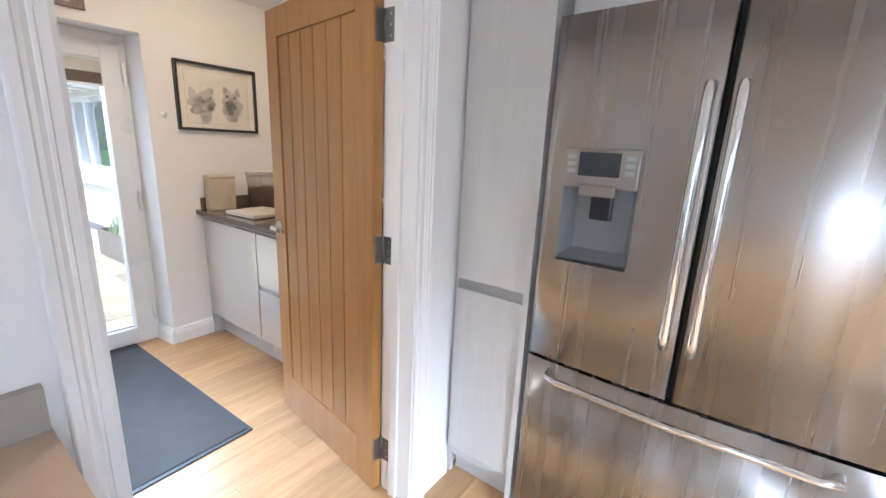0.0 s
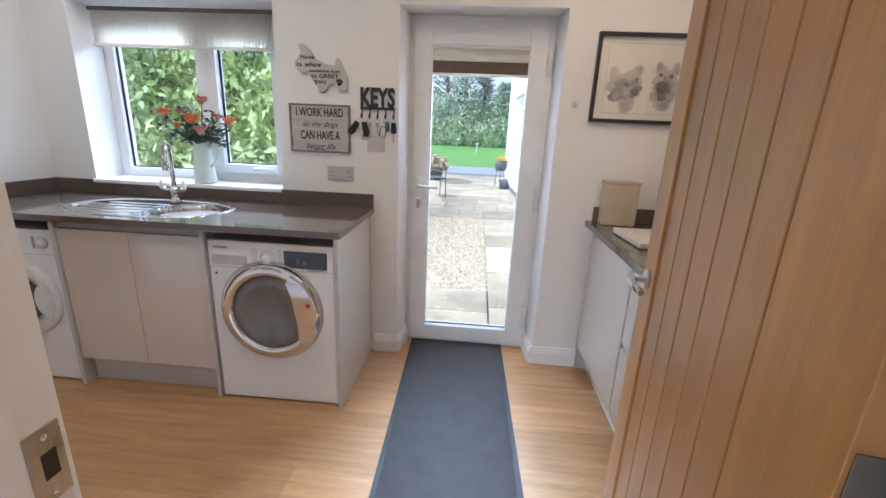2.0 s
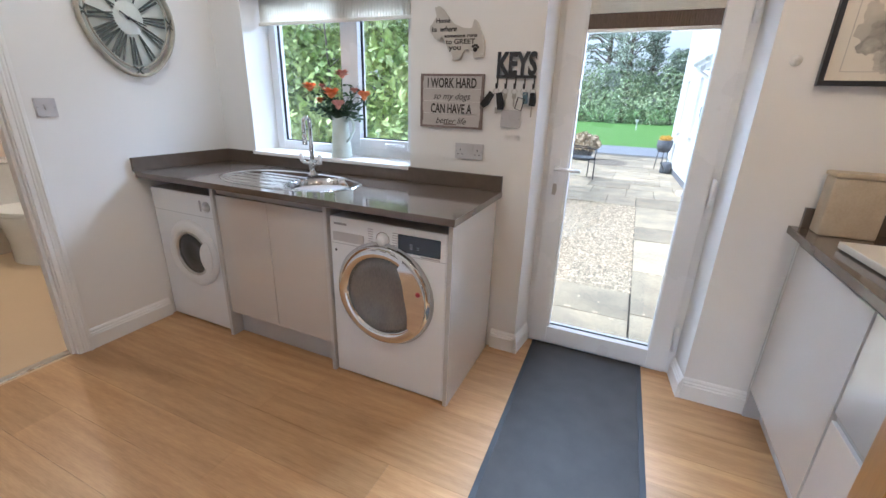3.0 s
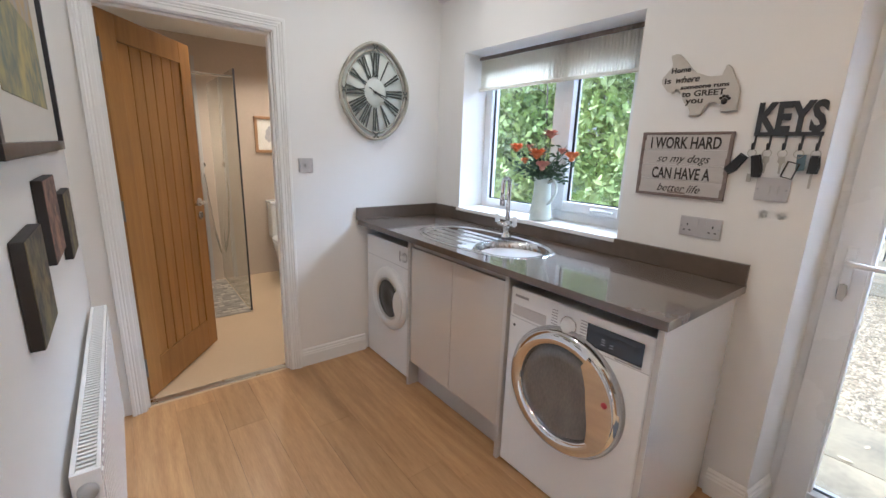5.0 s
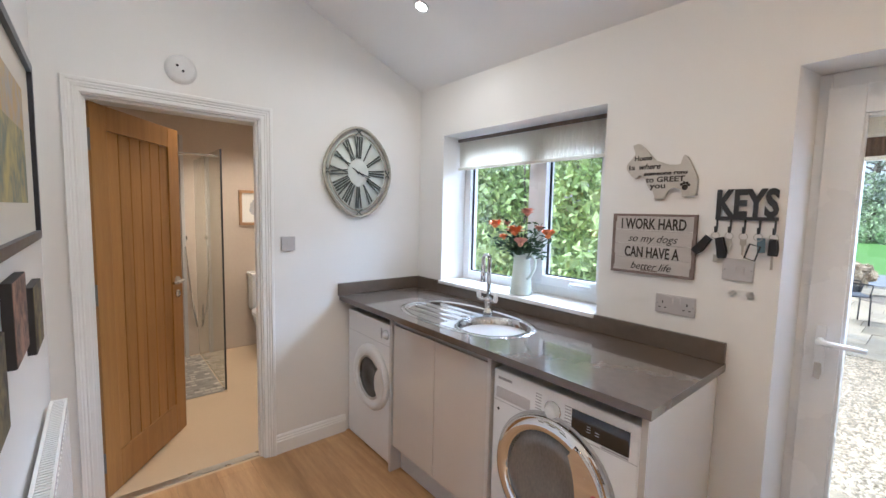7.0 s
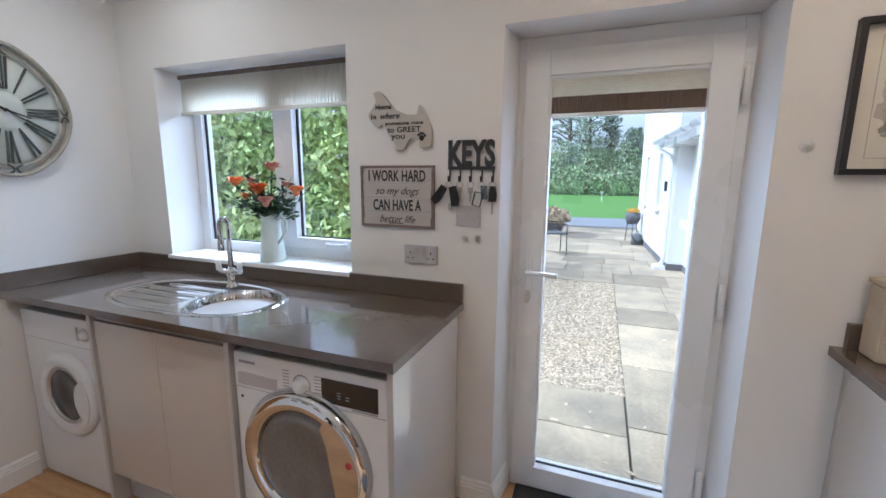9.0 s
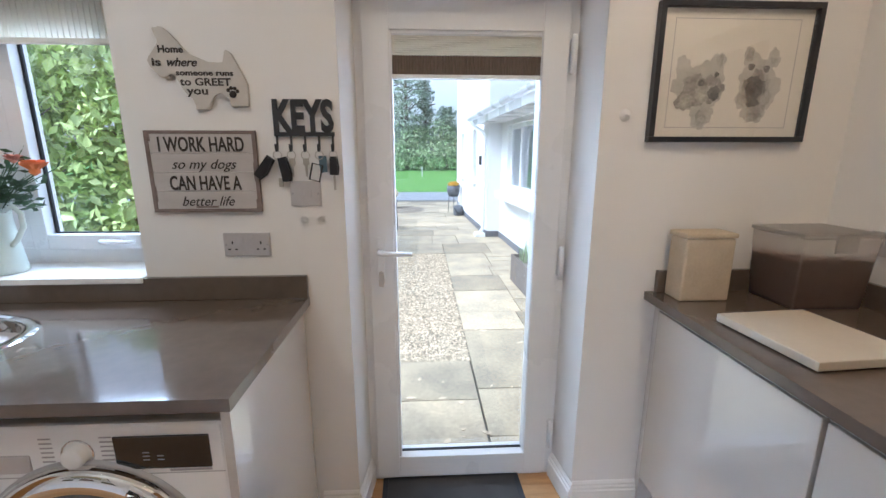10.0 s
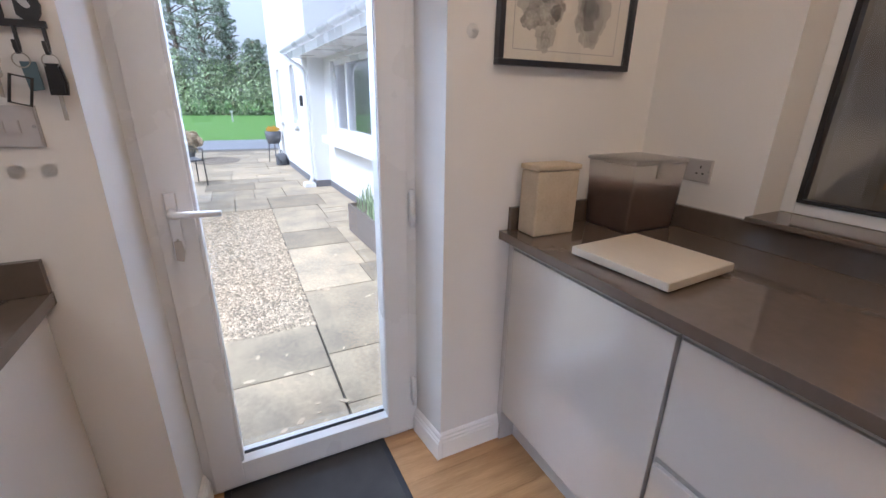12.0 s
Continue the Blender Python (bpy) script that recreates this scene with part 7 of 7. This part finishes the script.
for i in range(N):
    a = gr.uniform(0, 6.28)
    R = np.array(((math.cos(a), -math.sin(a), 0), (math.sin(a), math.cos(a), 0), (0, 0, 1)))
    q = (bv * (sz[i] * gr.uniform(0.7, 1.3), sz[i] * gr.uniform(0.6, 1.0), sz[i] * 0.6)) @ R.T + (px[i], py[i], GZ - 0.014 + gr.uniform(0, 0.010))
    vs_ += q.tolist()
    fs_ += [tuple(7 * i + k for k in f) for f in base_f]
me = bpy.data.meshes.new("gravel")
me.from_pydata(vs_, [], fs_)
me.materials.append(M["pebble"])
single("gravel_base", boxed((-4.955, -1.0, GZ - 0.0215), (-1.468, 0.741, GZ - 0.011)), "gravel_sand", "sandy bed between the gravel stones", "gravel", kind="structure")
tagged(new("gravel", me), "mixed cream and brown gravel bed", "gravel", kind="stuff")

# fallen leaves on the slabs
scatter = random.Random(77)
FALLEN = [(-0.98, 0.31), (-1.16, 0.52), (-0.62, 0.74), (-0.50, 0.62), (-2.2, 1.0), (-2.75, 1.15)]
FALLEN += [(-scatter.uniform(0.42, 1.4), scatter.uniform(0.2, 0.7)) for _ in range(9)] + [(-scatter.uniform(0.6, 3.2), scatter.uniform(0.8, 1.35)) for _ in range(14)]
for x, y in FALLEN:
    k = scatter.uniform(0.35, 1.1)
    bm = slab(bmesh.new(), [(-0.03 * k, 0), (-0.01 * k, 0.016 * k), (0.02 * k, 0.012 * k), (0.035 * k, 0), (0.015 * k, -0.014 * k), (-0.012 * k, -0.016 * k)], pose(x, y, GZ + 0.003, 4, 3, rt.uniform(0, 360)), 0.002)
    single("fallen_leaf", bm, "pebble", "pale dead leaf fallen on the paving", "leaf", group="fallen leaves")

# paving slabs
SL = [(-0.31, -0.945, -1.0, -0.21), (-0.31, -0.945, -0.20, 0.735), (-0.957, -1.46, -1.0, 0.02), (-0.957, -1.46, 0.03, 0.735)]
x = -0.31
k = 0
for ln in (0.29, 0.48, 0.94, 0.43, 0.66, 0.60, 0.45, 0.55, 0.255):
    SL.append((x, x - ln + 0.008, 0.75, 1.36 if k % 3 else 1.30))
    SL.append((x, x - ln * (0.55) + 0.008, 1.368 if k % 3 else 1.308, 2.25))
    SL.append((x - ln * 0.55, x - ln + 0.008, 1.368 if k % 3 else 1.308, 2.25))
    x -= ln
    k += 1
xe = x
rs_ = random.Random(9)
x = -4.965
while x > -12.3:
    d = rs_.choice((0.45, 0.6, 0.6, 0.75))
    y = -4.0 + rs_.random() * 0.4
    while y < 3.0:
        w = rs_.choice((0.45, 0.6, 0.75, 0.9))
        if not (x > xe and y + w > 0.74 and y < 2.25):
            SL.append((x, x - d + 0.010, y, y + w - 0.010))
        elif y < 0.74:
            SL.append((x, x - d + 0.010, y, 0.74))
        y += w
    x -= d
for a, b, c, d in SL:
    t = rs_.uniform(-0.003, 0.003)
    part("slab", boxed((a, c, GZ - 0.021), (b, d, GZ + t)), "slab", pav)
# ---- floor planks, last ----
PW, PL = 0.182, 1.22
rng = random.Random(5)
i = 0
x = -0.295
while x < 4.2:
    x1 = min(x + PW, 4.2)
    y = CW - 0.019 - rng.random() * PL
    while y < 1.895:
        a, b = max(y, CW - 0.019), min(y + PL, 1.895)
        if b - a > 0.01:
            part("plank", boxed((x + 0.0005, a + 0.0005, -0.006), (x1 - 0.0005, b - 0.0005, 0.0)), "plank", floor)
        y += PL
    x = x1
